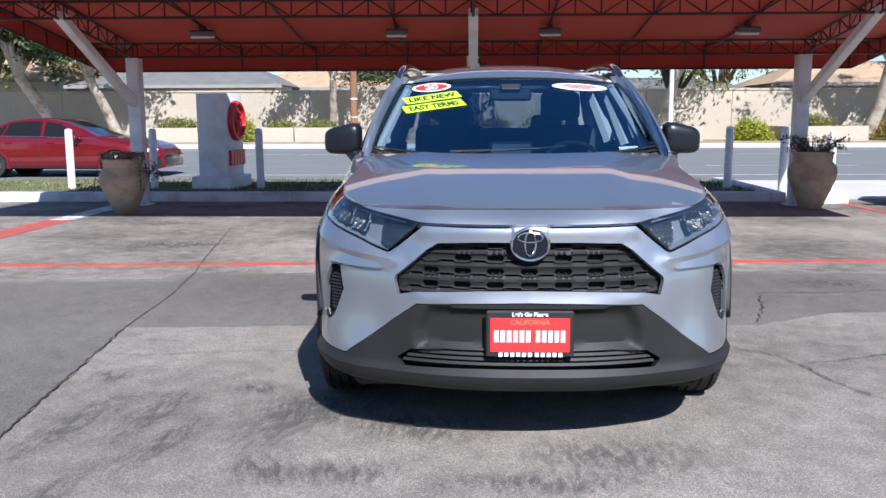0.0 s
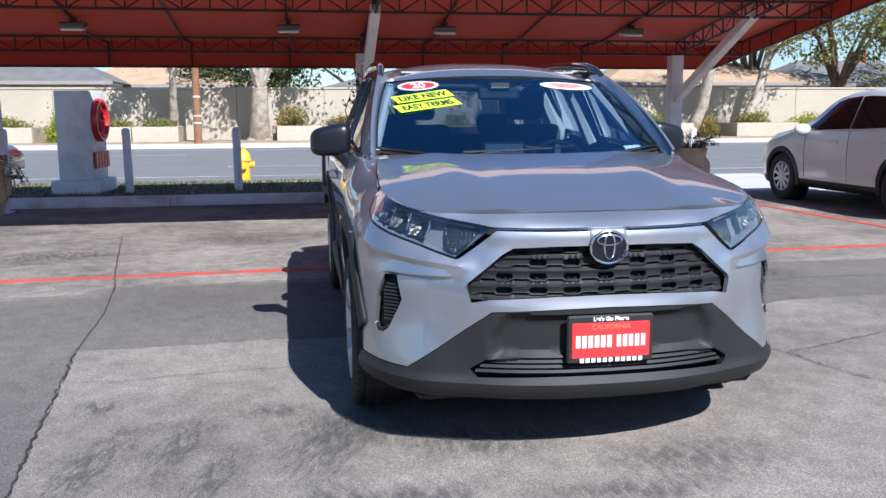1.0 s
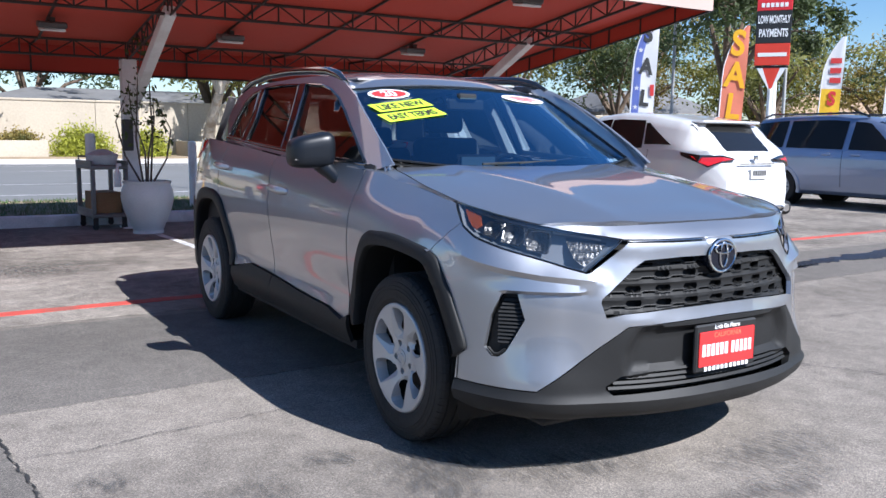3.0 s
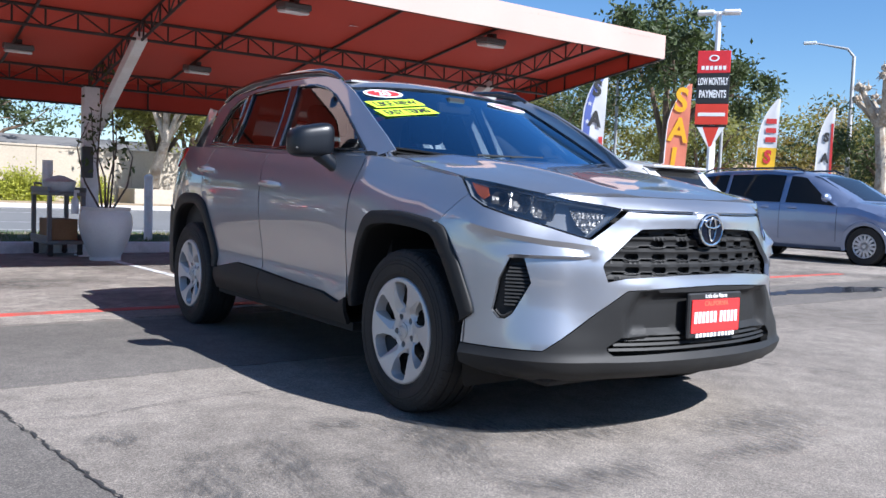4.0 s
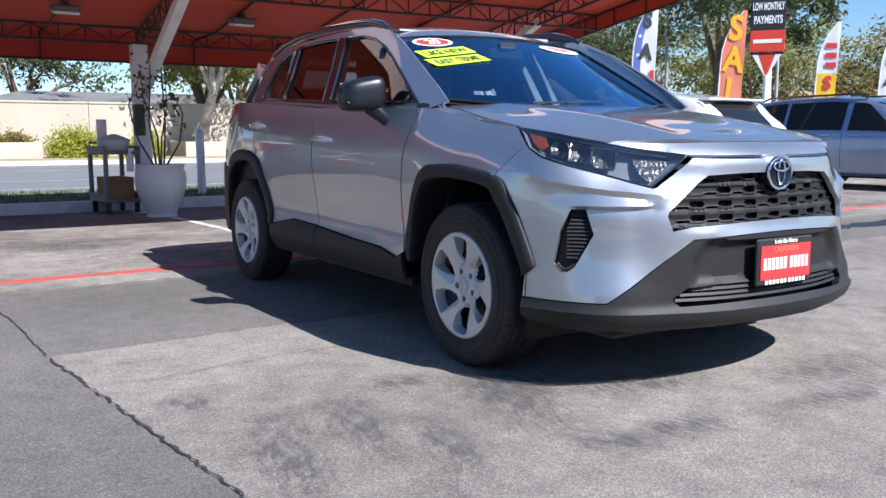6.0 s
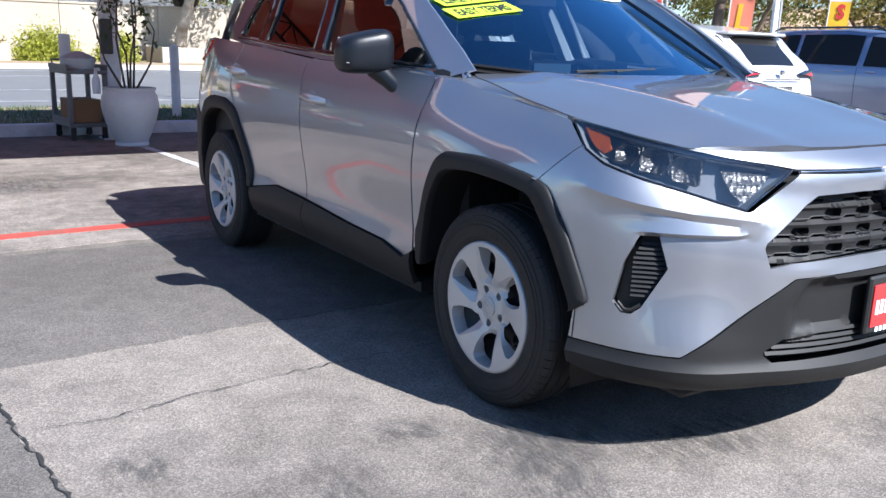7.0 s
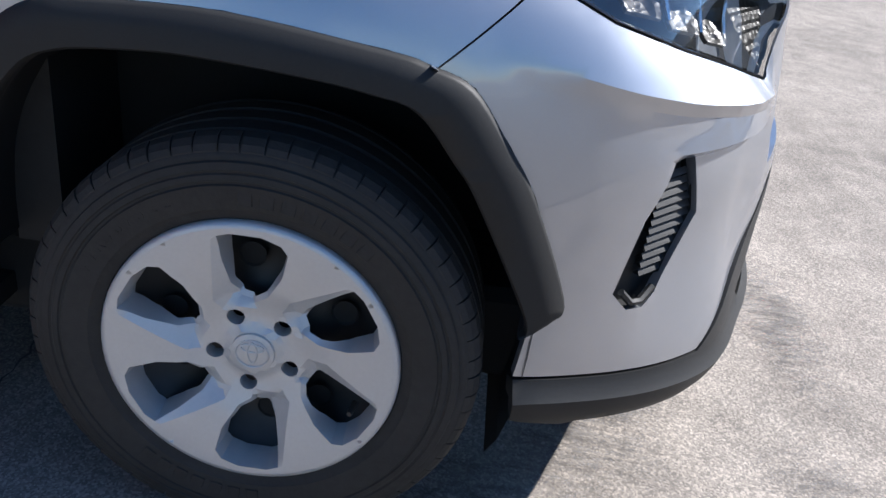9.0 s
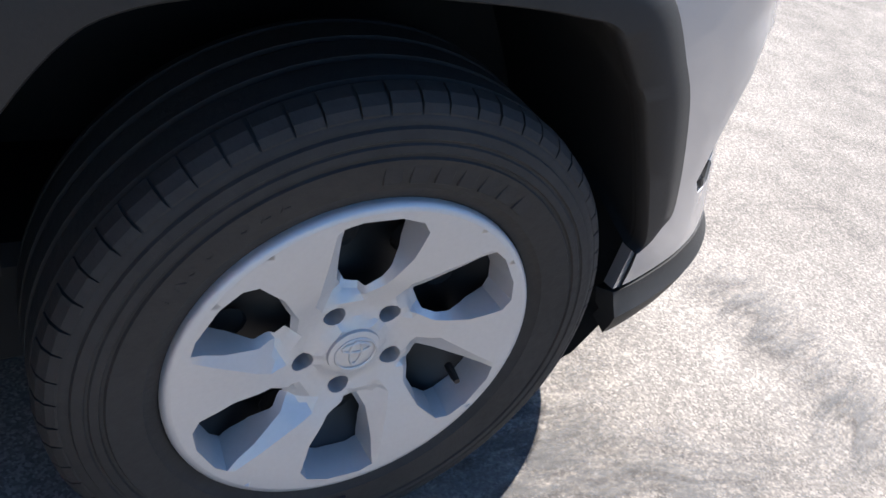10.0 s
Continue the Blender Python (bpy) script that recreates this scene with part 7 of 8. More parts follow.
    # doors
    fd = [(.511, .437), (.567, .403), (.73, .437), (1.07, .450), (1.526, .475), (1.536, .609), (1.539, .96), (1.568, 1.06), (1.553, 1.140), (1.1, 1.128), (.75, 1.116), (.462, 1.103), (.479, .957), (.512, .77), (.525, .58)]
    dr = panel("front_door", fd, side_map(sd), M_SILVER, car, res=0.035, turn=0.014, back=(sd, 0, 0))
    rd = [(1.534, .476), (1.90, .488), (2.0, .472), (2.218, .436), (2.232, .512), (2.293, .656), (2.391, .824), (2.455, .862), (2.49, .98), (2.475, 1.10), (2.44, 1.195), (2.0, 1.172), (1.561, 1.141), (1.576, 1.06), (1.547, .96), (1.544, .609)]
    rr = panel("rear_door", rd, side_map(sd), M_SILVER, car, res=0.035, turn=0.014, back=(sd, 0, 0))
    qp = [(2.463, .866), (2.575, .894), (2.776, .899), (2.999, .846), (3.085, .75), (3.24, .80), (3.33, .95), (3.30, 1.22), (3.05, 1.228), (2.75, 1.214), (2.448, 1.197), (2.483, 1.10), (2.498, .98)]
    panel("quarter_panel", qp, side_map(sd), M_SILVER, car, res=0.035, turn=0.014, back=(sd, 0, 0))
    for (y0, y1, z0), door in (((1.265, 1.515, .960), dr), ((2.315, 2.545, 1.050), rr)):
        hd = part("door_handle", boxed(-.001, .001, -.001, .001, -.001, .001), M_SILVER, door, "body-coloured door handle")
        hd.location = skin(-sd * u_y((y0 + y1) / 2), z0, -.01)
        bm = bmesh.new()
        tube(bm, [(sd * .004, (y0 - y1) / 2, -.006), (sd * .030, (y0 - y1) / 2 + .03, -.002), (sd * .036, 0, 0.004), (sd * .030, (y1 - y0) / 2 - .04, .008), (sd * .004, (y1 - y0) / 2, .008)], [.012, .020, .021, .020, .013], 12)
        part("grip", bm, M_SILVER, hd, smooth=True)
        bm = bmesh.new()
        lathe(bm, [(0.001, sd * .001), (.04, sd * .001), (.05, sd * .006)], 24, "X")
        bmesh.ops.transform(bm, matrix=pose(0, .02, 0) @ Matrix.Diagonal((1, 1.4, .8, 1)), verts=bm.verts)
        part("recess", bm, M_SILVER, hd, smooth=True)
    # sills
    for y0, y1 in [(.505, 1.526), (1.532, 2.235)]:
        top = [(y, z) for y, z in [(.505, .432), (.567, .398), (.73, .432), (1.07, .445), (1.53, .470), (1.90, .483), (2.0, .467), (2.235, .425)] if y0 - .01 <= y <= y1 + .01]
        panel("sill_cladding", [(y0, .30)] + [(y0, top[0][1])] + top[1:] + [(y1, top[-1][1]), (y1, .30)], lambda y, z: skin(-sd * u_y(y), z, 0.012 + .01 * bell(z, .33, .42, .06), False), M_CLAD, car, res=0.04, turn=0.02, back=(sd, 0, 0), label="matt charcoal sill cladding")
    part("sill_underside", boxed(min(sd * .55, sd * .87), max(sd * .55, sd * .87), .48, 2.24, .27, .31), M_RIMDARK, car)
    # wheel arch flares
    outer_f = [(-0.398, .440), (-0.440, .470), (-0.452, .503), (-0.385, .66), (-0.34, .73), (-0.285, .802), (-0.225, .826), (-0.17, .838), (.04, .86), (.22, .856), (.277, .848), (.335, .81), (.40, .71), (.47, .55), (.482, .52), (.462, .40)]
    inner_f = [(-0.392, .438), (-0.400, .452), (-0.382, .50), (-0.304, .65), (-0.269, .70), (-0.213, .765), (-0.15, .782), (-0.07, .792), (.07, .80), (.15, .798), (.25, .785), (.31, .75), (.378, .65), (.412, .56), (.423, .475), (.425, .40)]
    outer_r = [(2.232, .43), (2.232, .512), (2.293, .656), (2.391, .824), (2.483, .87), (2.575, .892), (2.776, .897), (2.90, .88), (2.999, .844), (3.07, .77), (3.106, .712), (3.120, .60), (3.12, .50)]
    inner_r = [(2.275, .43), (2.30, .488), (2.36, .62), (2.448, .749), (2.50, .79), (2.58, .821), (2.72, .825), (2.826, .814), (2.93, .78), (3.012, .721), (3.05, .64), (3.076, .558), (3.08, .50)]
    for oc, ic in ((outer_f, inner_f), (outer_r, inner_r)):
        oc, ic = smooth_curve(oc, 5), smooth_curve(ic, 5)
        bm = bmesh.new()
        rows = []
        for (oy, oz), (iy, iz) in zip(oc, ic):
            def pt(f, lift):
                y, z = oy + (iy - oy) * f, oz + (iz - oz) * f
                return skin(-sd * u_y(y), max(z, .25), lift, False)
            rim = Vector(pt(1.0, .008))
            mid = Vector((0, 0.0 if iy < 1.5 else 2.69, .36))
            rows.append([bm.verts.new(q) for q in (pt(0, -.012), pt(.02, .008), pt(.08, .014), pt(.5, .018), pt(.93, .017), pt(.985, .012), rim + Vector((-sd * .014, 0, 0)), rim + Vector((-sd * .020, 0, 0)))])
        for a, b in zip(rows, rows[1:]):
            for i in range(len(a) - 1):
                bm.faces.new((a[i], a[i + 1], b[i + 1], b[i]))
        bm.faces.new(rows[0][::-1])
        bm.faces.new(rows[-1])
        part("wheel_arch_flare", bm, M_CLAD, car, "matt charcoal wheel arch flare", smooth=True, sharp=50)
        # liner
        bm = bmesh.new()
        rows = []
        for iy, iz in ic:
            x = abs(skin(u_y(iy), max(iz, .25), 0, False)[0])
            cy = 0.0 if iy < 1.5 else 2.69
            rows.append([bm.verts.new((sd * (x - .004), iy, iz)), bm.verts.new((sd * (x - .10), cy + (iy - cy) * 1.03, iz + .02)), bm.verts.new((sd * .50, cy + (iy - cy) * 1.03, iz + .02))])
        for a, b in zip(rows, rows[1:]):
            for i in range(2):
                bm.faces.new((a[i], a[i + 1], b[i + 1], b[i]))
        bm.faces.new([r_[2] for r_ in rows])
        part("arch_liner", bm, M_RIMDARK, car, smooth=True, sharp=60)
    # rubber flap before the front wheel
    bm = bmesh.new()
    ribbon(bm, [(sd * .880, -.418, .50), (sd * .886, -.414, .40), (sd * .882, -.408, .30), (sd * .862, -.392, .22), (sd * .842, -.376, .175)], (-sd * .28, 0, 0))
    part("air_flap", bm, M_RIMDARK, car)

    # cabin sides: pillars and frames as one sheet with window holes
    win_f = [(.515, 1.137), (.70, 1.262), (.885, 1.375), (1.02, 1.445), (1.16, 1.496), (1.30, 1.524), (1.545, 1.540), (1.505, 1.35), (1.480, 1.178), (.95, 1.150)]
    win_r = [(1.575, 1.182), (1.600, 1.35), (1.655, 1.543), (1.95, 1.552), (2.222, 1.546), (2.200, 1.35), (2.226, 1.216), (1.9, 1.200)]
    win_q = [(2.335, 1.228), (2.268, 1.40), (2.300, 1.535), (2.42, 1.515), (2.545, 1.470), (2.64, 1.36), (2.700, 1.243)]
    frame_ = [(.30, 1.135), (.42, 1.104), (.455, 1.102), (1.5, 1.142), (2.0, 1.172), (2.45, 1.196), (3.05, 1.226), (3.02, 1.30), (2.95, 1.42), (2.85, 1.51), (2.6, 1.560), (2.2, 1.578), (1.8, 1.584), (1.5, 1.582), (1.22, 1.568), (1.03, 1.530), (.84, 1.455), (.60, 1.325), (.40, 1.205)]
    panel("cabin_side", frame_, green_map(sd), M_SILVER, car, holes=[win_f, win_r, win_q], res=0.035, turn=0.012, back=(sd, 0, .3))
    for nm, w_, m_ in (("front_window", win_f, M_CYANTINT), ("rear_window", win_r, M_PRIVACY), ("quarter_window", win_q, M_PRIVACY)):
        g = panel(nm, w_, green_map(sd, -.008), m_, car, res=0.06, turn=0.0, back=(sd, 0, .3))
        g.visible_shadow = False
        bm = bmesh.new()
        q = dense(w_, .04)
        tube(bm, [green_map(sd, .001)(*p) for p in q + q[:1]], .0075, 6, caps=False)
        part("window_seal", bm, M_GLOSSBLACK, car, smooth=True)
    # black pillar faces
    panel("pillar_trim", [(1.492, 1.172), (1.518, 1.35), (1.556, 1.545), (1.645, 1.547), (1.590, 1.35), (1.565, 1.176)], green_map(sd, .004), M_GLOSSBLACK, car, res=0.04, turn=0.006, back=(sd, 0, .3))
    panel("pillar_trim", [(2.236, 1.212), (2.208, 1.35), (2.232, 1.546), (2.292, 1.540), (2.260, 1.40), (2.326, 1.222)], green_map(sd, .004), M_GLOSSBLACK, car, res=0.04, turn=0.006, back=(sd, 0, .3))
    bm = bmesh.new()
    tube(bm, [green_map(sd, .006)(y, z) for y, z in [(.49, 1.124), (.95, 1.136), (1.5, 1.164), (2.0, 1.190), (2.45, 1.214), (2.72, 1.228)]], .006, 6)
    part("belt_moulding", bm, M_GLOSSBLACK, car, smooth=True)
    panel("sail_trim", [(.41, 1.106), (.50, 1.109), (.515, 1.124), (.46, 1.130), (.415, 1.122)], green_map(sd, .004), M_BLACK, car, res=0.03, turn=0.006, back=(sd, 0, .3))
    # door mirror
    mir = part("door_mirror", boxed(-.001, .001, -.001, .001, -.001, .001), M_MIRRORCAP, car, "dark charcoal door mirror on an arm")
    mir.location = (sd * .952, .83, 1.180)
    bm = bmesh.new()
    bmesh.ops.create_cube(bm, size=2.0)
    bmesh.ops.subdivide_edges(bm, edges=bm.edges[:], cuts=7, use_grid_fill=True)
    for v in bm.verts:
        p = v.co.copy()
        k = (abs(p.x) ** 4.5 + abs(p.y) ** 3.2 + abs(p.z) ** 4.0) ** (-1 / 4.0)
        p *= k
        w = 1 + .14 * (p.x * sd) * -1
        v.co = Vector((p.x * .108, p.y * .085 * (1.0 if p.y < 0 else .55) + .02 * p.x * sd, p.z * .082 * w - .012 * p.x * sd))
    part("cap", bm, M_MIRRORCAP, mir, smooth=True, sharp=70)
    bm = bmesh.new()
    tube(bm, [(-sd * .045, -.02, -.055), (-sd * .085, -.07, -.105), (-sd * .115, -.13, -.155), (-sd * .135, -.17, -.175)], [.045, .036, .032, .030], 12)
    bmesh.ops.scale(bm, vec=(1, 1, 1), verts=bm.verts)
    part("arm", bm, M_MIRRORCAP, mir, smooth=True)
    part("mirror_glass", boxed(-.085, .085, .046, .05, -.058, .058, bevel=.001), M_CHROME, mir)
    bm = bmesh.new()
    tube(bm, [(-.098, -.052, -.040), (.0, -.072, -.042), (.098, -.052, -.040)], .0035, 5)
    part("seam_trim", bm, M_BLACK, mir)
    # roof rail
    bm = bmesh.new()
    tube(bm, [(sd * .655, 1.06, 1.532), (sd * .645, 1.16, 1.572), (sd * .636, 1.30, 1.600), (sd * .628, 1.55, 1.618), (sd * .622, 1.9, 1.632), (sd * .618, 2.3, 1.630), (sd * .612, 2.65, 1.602), (sd * .605, 2.88, 1.552)], [.014, .022, .025, .024, .024, .024, .022, .014], 10)
    part("roof_rail", bm, M_GLOSSBLACK, car, smooth=True)
    # tail lamp
    panel("tail_lamp", [(3.05, 1.215), (3.31, 1.205), (3.35, 1.11), (3.30, 1.085), (3.12, 1.14)], side_map(sd, .012), M_TAILRED, car, res=0.03, turn=0.02, back=(sd, 0, 0))
    # wiper
    bm = bmesh.new()
    tube(bm, [(sd * -.02 - .25 * (s > 0) - .1, .262, 1.134), (sd * -.02 + .1, .285, 1.143), (.30 - .25 * (s > 0) - .05, .325, 1.155)], .0055, 6)
    part("wiper", bm, M_BLACK, car, smooth=True)

# windscreen, roof, tail
def screen(x, z):
    return (x, 0.22 + (z - 1.115) * 1.928 + 0.28 * x * x, z)


SCREEN = [(-.738, 1.150), (-.5, 1.124), (-.25, 1.112), (0, 1.108), (.25, 1.112), (.5, 1.124), (.738, 1.150), (.711, 1.28), (.673, 1.40), (.630, 1.490), (.45, 1.508), (.2, 1.520), (0, 1.523), (-.2, 1.520), (-.45, 1.508), (-.630, 1.490), (-.673, 1.40), (-.711, 1.28)]
ws = panel("windscreen", SCREEN, screen, M_SCREEN, car, res=0.06, turn=0.0, back=(0, -1, .5))
ws.visible_shadow = False
bm = bmesh.new()
q = dense(SCREEN, .05)
tube(bm, [Vector(screen(*p)) + Vector((0, -.002, .003)) for p in q + q[:1]], .006, 6, caps=False)
part("windscreen_seal", bm, M_GLOSSBLACK, car, smooth=True)
bm = bmesh.new()
ribbon(bm, [Vector(screen(x, 1.108 + .08 * x * x)) + Vector((0, -.03, -.022)) for x in np.linspace(-.79, .79, 23)], (0, .05, .012))
part("cowl", bm, M_BLACK, car, smooth=True)
for s in (-1, 1):
    bm = bmesh.new()
    rows = []
    for t in np.linspace(0, 1, 14):
        z = 1.098 + (1.535 - 1.098) * t
        a = Vector(screen(s * interp(z, [1.06, 1.150, 1.28, 1.40, 1.49, 1.54], [.757, .740, .713, .675, .632, .595]), z)) + Vector((0, 0, .004))
        y2 = interp(z, [1.05, 1.10, 1.205, 1.325, 1.455, 1.53, 1.57], [.31, .34, .44, .62, .845, 1.03, 1.22])
        b = Vector((s * green_x(y2, z), y2, z))
        c = a.lerp(b, .5) + Vector((s * .005, -.008, .006))
        rows.append([bm.verts.new(p) for p in (a - Vector((0, -.01, .01)), a, a.lerp(c, .5) + Vector((s * .003, -.004, .003)), c, c.lerp(b, .5) + Vector((s * .004, -.004, .003)), b, b + Vector((-s * .02, 0, -.01)))])
    for a, b in zip(rows, rows[1:]):
        for i in range(6):
            bm.faces.new((a[i], a[i + 1], b[i + 1], b[i]))
    part("a_pillar", bm, M_SILVER, car, smooth=True, sharp=60)


def roof_zz(x, y):
    zc = interp(y, [.95, 1.02, 1.15, 1.35, 1.6, 1.9, 2.3, 2.7, 3.0, 3.2, 3.35], [1.522, 1.536, 1.577, 1.612, 1.634, 1.646, 1.648, 1.632, 1.600, 1.565, 1.53])
    return zc - 0.075 * min(1.15, abs(x) / .64) ** 2.6


ROOF = [(-.60, 1.082), (-.3, 1.028), (0, 1.015), (.3, 1.028), (.60, 1.082), (.640, 1.20), (.648, 1.5), (.648, 2.0), (.638, 2.4), (.61, 2.75), (.575, 3.0), (.53, 3.25), (.3, 3.33), (0, 3.35), (-.3, 3.33), (-.53, 3.25), (-.575, 3.0), (-.61, 2.75), (-.638, 2.4), (-.648, 2.0), (-.648, 1.5), (-.640, 1.20)]
panel("roof", ROOF, lambda x, y: (x, y, roof_zz(x, y)), M_SILVER, car, res=0.05, turn=0.02, back=(0, 0, 1))


def tail_glass(x, z):
    return (x, 3.30 - (z - 1.53) * 0.55 - 0.10 * x * x * 2, z)


rg = panel("rear_screen", [(-.58, 1.22), (.58, 1.22), (.52, 1.5), (-.52, 1.5)], tail_glass, M_REARGLASS, car, res=0.08, turn=0.0, back=(0, 1, .3))
rg.visible_shadow = False
for s in (-1, 1):
    bm = bmesh.new()
    ribbon(bm, [Vector(tail_glass(s * (.59 - .06 * t), 1.2 + .32 * t)) for t in np.linspace(0, 1, 6)], (s * .10, -.12, 0))
    part("tailgate_frame", bm, M_SILVER, car)
panel("tailgate", [(PU[-1] - .75, .62), (PU[-1] - .75, 1.20), (PU[-1], 1.22), (PU[-1], .60)], lambda u, z: skin(u, z), M_SILVER, car, res=0.06, turn=0.01, back=(0, 1, 0))
panel("tailgate", [(PU[-1] - .75, .62), (PU[-1] - .75, 1.20), (PU[-1], 1.22), (PU[-1], .60)], lambda u, z: skin(-u, z), M_SILVER, car, res=0.06, turn=0.01, back=(0, 1, 0))
for s in (1, -1):
    panel("rear_bumper", [(s * u_y(3.125), .30), (s * u_y(3.125), .60), (s * u_y(3.09), .745), (s * u_y(3.24), .795), (s * u_y(3.40), .80), (s * PU[-1], .60), (s * PU[-1], .30)], lambda u, z: skin(u, z, .004, False), M_CLAD, car, res=0.06, turn=0.02, back=(-s * .3, 1, 0))

# floor pan, cabin tub, inner door skins
bm = bmesh.new()
rows = []
for u in np.linspace(-1.02, 1.02, 35):
    a, b = Vector(skin(u, .28, -.05, False)), Vector(skin(u, .262, -.075, False))
    rows.append([bm.verts.new(p) for p in (a, b, Vector((b.x * .8, -.36, .25)), Vector((b.x * .8, -.36, .29)))])
for a, b in zip(rows, rows[1:]):
    for i in range(4):
        bm.faces.new((a[i], a[(i + 1) % 4], b[(i + 1) % 4], b[i]))
part("undertray", bm, M_RIMDARK, car)
part("floor_pan", boxed(-.70, .70, -.70, 3.45, .22, .40, bevel=.02), M_RIMDARK, car)
part("engine_bay", boxed(-.46, .46, -.66, .35, .40, .88), M_RIMDARK, car)
for s in (-1, 1):
    part("inner_door", boxed(min(s * .77, s * .82), max(s * .77, s * .82), .55, 3.2, .40, 1.10), M_DASH, car)
part("bulkhead", boxed(-.74, .74, .36, .44, .40, 1.04), M_DASH, car)
part("headliner", boxed(-.52, .52, 1.2, 3.0, 1.555, 1.565), mat("headliner_cloth", grey(0.35, 0.03), 0.9), car)
bm = bmesh.new()
rows = []
for x in np.linspace(-.70, .70, 15):
    rows.append([bm.verts.new(p) for p in ((x, .36, 1.06), (x, .46, 1.10), (x, .75, 1.085 + .02 * math.cos(x * 4)), (x, .88, 1.03), (x, .90, .80), (x, .70, .6))])
for a, b in zip(rows, rows[1:]):
    for i in range(5):
        bm.faces.new((a[i], a[i + 1], b[i + 1], b[i]))
part("dashboard", bm, M_DASH, car, smooth=True)
part("centre_screen", boxed(-.125, .125, .80, .83, 1.055, 1.165, bevel=.01, m=None), M_GLOSSBLACK, car, "upright black touch screen")
part("screen_face", boxed(-.108, .108, .79, .7995, 1.07, 1.152), plain("screen_glass", (0.05, 0.075, 0.10), 0.12), car)
for x in (-.37, .37):
    st = part("front_seat", boxed(x - .24, x + .24, 1.12, 1.62, .55, .72, bevel=.05, seg=3), M_SEAT, car, smooth=True)
    part("backrest", boxed(-.23, .23, -.07, .07, 0, .60, bevel=.05, seg=3, m=pose(x, 1.62, .66, -12)), M_SEAT, st, smooth=True)
    part("headrest", boxed(-.13, .13, -.05, .05, 0, .19, bevel=.04, seg=3, m=pose(x, 1.75, 1.28, -8)), M_SEAT, st, smooth=True)
bs = part("rear_seat", boxed(-.62, .62, 2.12, 2.55, .58, .74, bevel=.05, seg=3), M_SEAT, car, smooth=True)
part("backrest", boxed(-.62, .62, -.07, .07, 0, .50, bevel=.05, seg=3, m=pose(0, 2.58, .68, -14)), M_SEAT, bs, smooth=True)
for x in (-.36, .36):
    part("headrest", boxed(-.12, .12, -.05, .05, 0, .15, bevel=.04, seg=3, m=pose(x, 2.70, 1.17, -8)), M_SEAT, bs, smooth=True)
sw = part("steering_wheel", boxed(.33, .41, .95, .99, .93, 1.0, bevel=.015), M_DASH, car)
bm = bmesh.new()
tm = pose(.37, .965, .985, 66)
tube(bm, [tm @ Vector((.185 * math.cos(a), .185 * math.sin(a), 0)) for a in np.linspace(0, 2 * math.pi, 37)], .015, 8, caps=False)
for a in (0, math.pi, -math.pi / 2):
    tube(bm, [tm @ Vector((.04 * math.cos(a), .04 * math.sin(a), 0)), tm @ Vector((.18 * math.cos(a), .18 * math.sin(a), 0))], .012, 6)
part("rim", bm, M_GLOSSBLACK, sw, smooth=True)
rm = part("rear_view_mirror", boxed(-.12, .12, .92, .95, 1.395, 1.46, bevel=.012), M_BLACK, car)
part("sensor_box", boxed(-.06, .06, .90, .99, 1.45, 1.49, bevel=.01), M_BLACK, car)

M_CABINTRIM = mat("cabin_trim_grey", grey(0.42, 0.02), 0.7, vary=0.06)
for s in (-1, 1):
    for y0, y1, w in ((1.56, 1.66, .05), (2.22, 2.32, .06)):
        bm = bmesh.new()
        tube(bm, [(s * (abs(green_x(y0, 1.14)) - .055), y0, 1.12), (s * (abs(green_x(y1, 1.50)) - .05), y1, 1.50)], [w, w * .9], 8)
        part("pillar_cover", bm, M_CABINTRIM, car, smooth=True)
    bm = bmesh.new()
    tube(bm, [(s * .735, .62, 1.12), (s * .655, .90, 1.33), (s * .585, 1.14, 1.50)], .026, 7)
    part("pillar_cover", bm, M_CABINTRIM, car, smooth=True)
part("cargo_floor", boxed(-.62, .62, 2.66, 3.35, .60, .66), M_DASH, car)

# stickers on the windscreen
M_STICKY = plain("fluorescent_yellow", (0.55, 0.80, 0.035), 0.5)
M_STICKW = plain("sticker_white", grey(0.72), 0.5)
M_STICKR = plain("sticker_red", (0.68, 0.03, 0.03), 0.5)


def on_screen(px, pz, ang, lift):
    """A frame on the outside of the windscreen, x along it, y up it."""
    o = Vector(screen(px, pz))
    ex = (Vector(screen(px + .01, pz)) - o).normalized()
    ez = (Vector(screen(px, pz + .01)) - o).normalized()
    n = ex.cross(ez).normalized()
    m = Matrix((ex, ez, n)).transposed().to_4x4()
    return Matrix.Translation(o + n * lift) @ m @ pose(0, 0, 0, 0, 0, ang)


def decal(outline, m, material, name="sticker", parent=None):
    bm = bmesh.new()
    f = bm.faces.new([bm.verts.new((x, y, 0)) for x, y in outline])
    r = bmesh.ops.extrude_face_region(bm, geom=[f])
    bmesh.ops.translate(bm, vec=(0, 0, .0008), verts=[v for v in r["geom"] if isinstance(v, bmesh.types.BMVert)])
    bmesh.ops.transform(bm, matrix=m, verts=bm.verts)
    return part(name, bm, material, parent if parent is not None else car)


def ellipse(a, b, n=36):
    return [(a * math.cos(2 * math.pi * k / n), b * math.sin(2 * math.pi * k / n)) for k in range(n)]


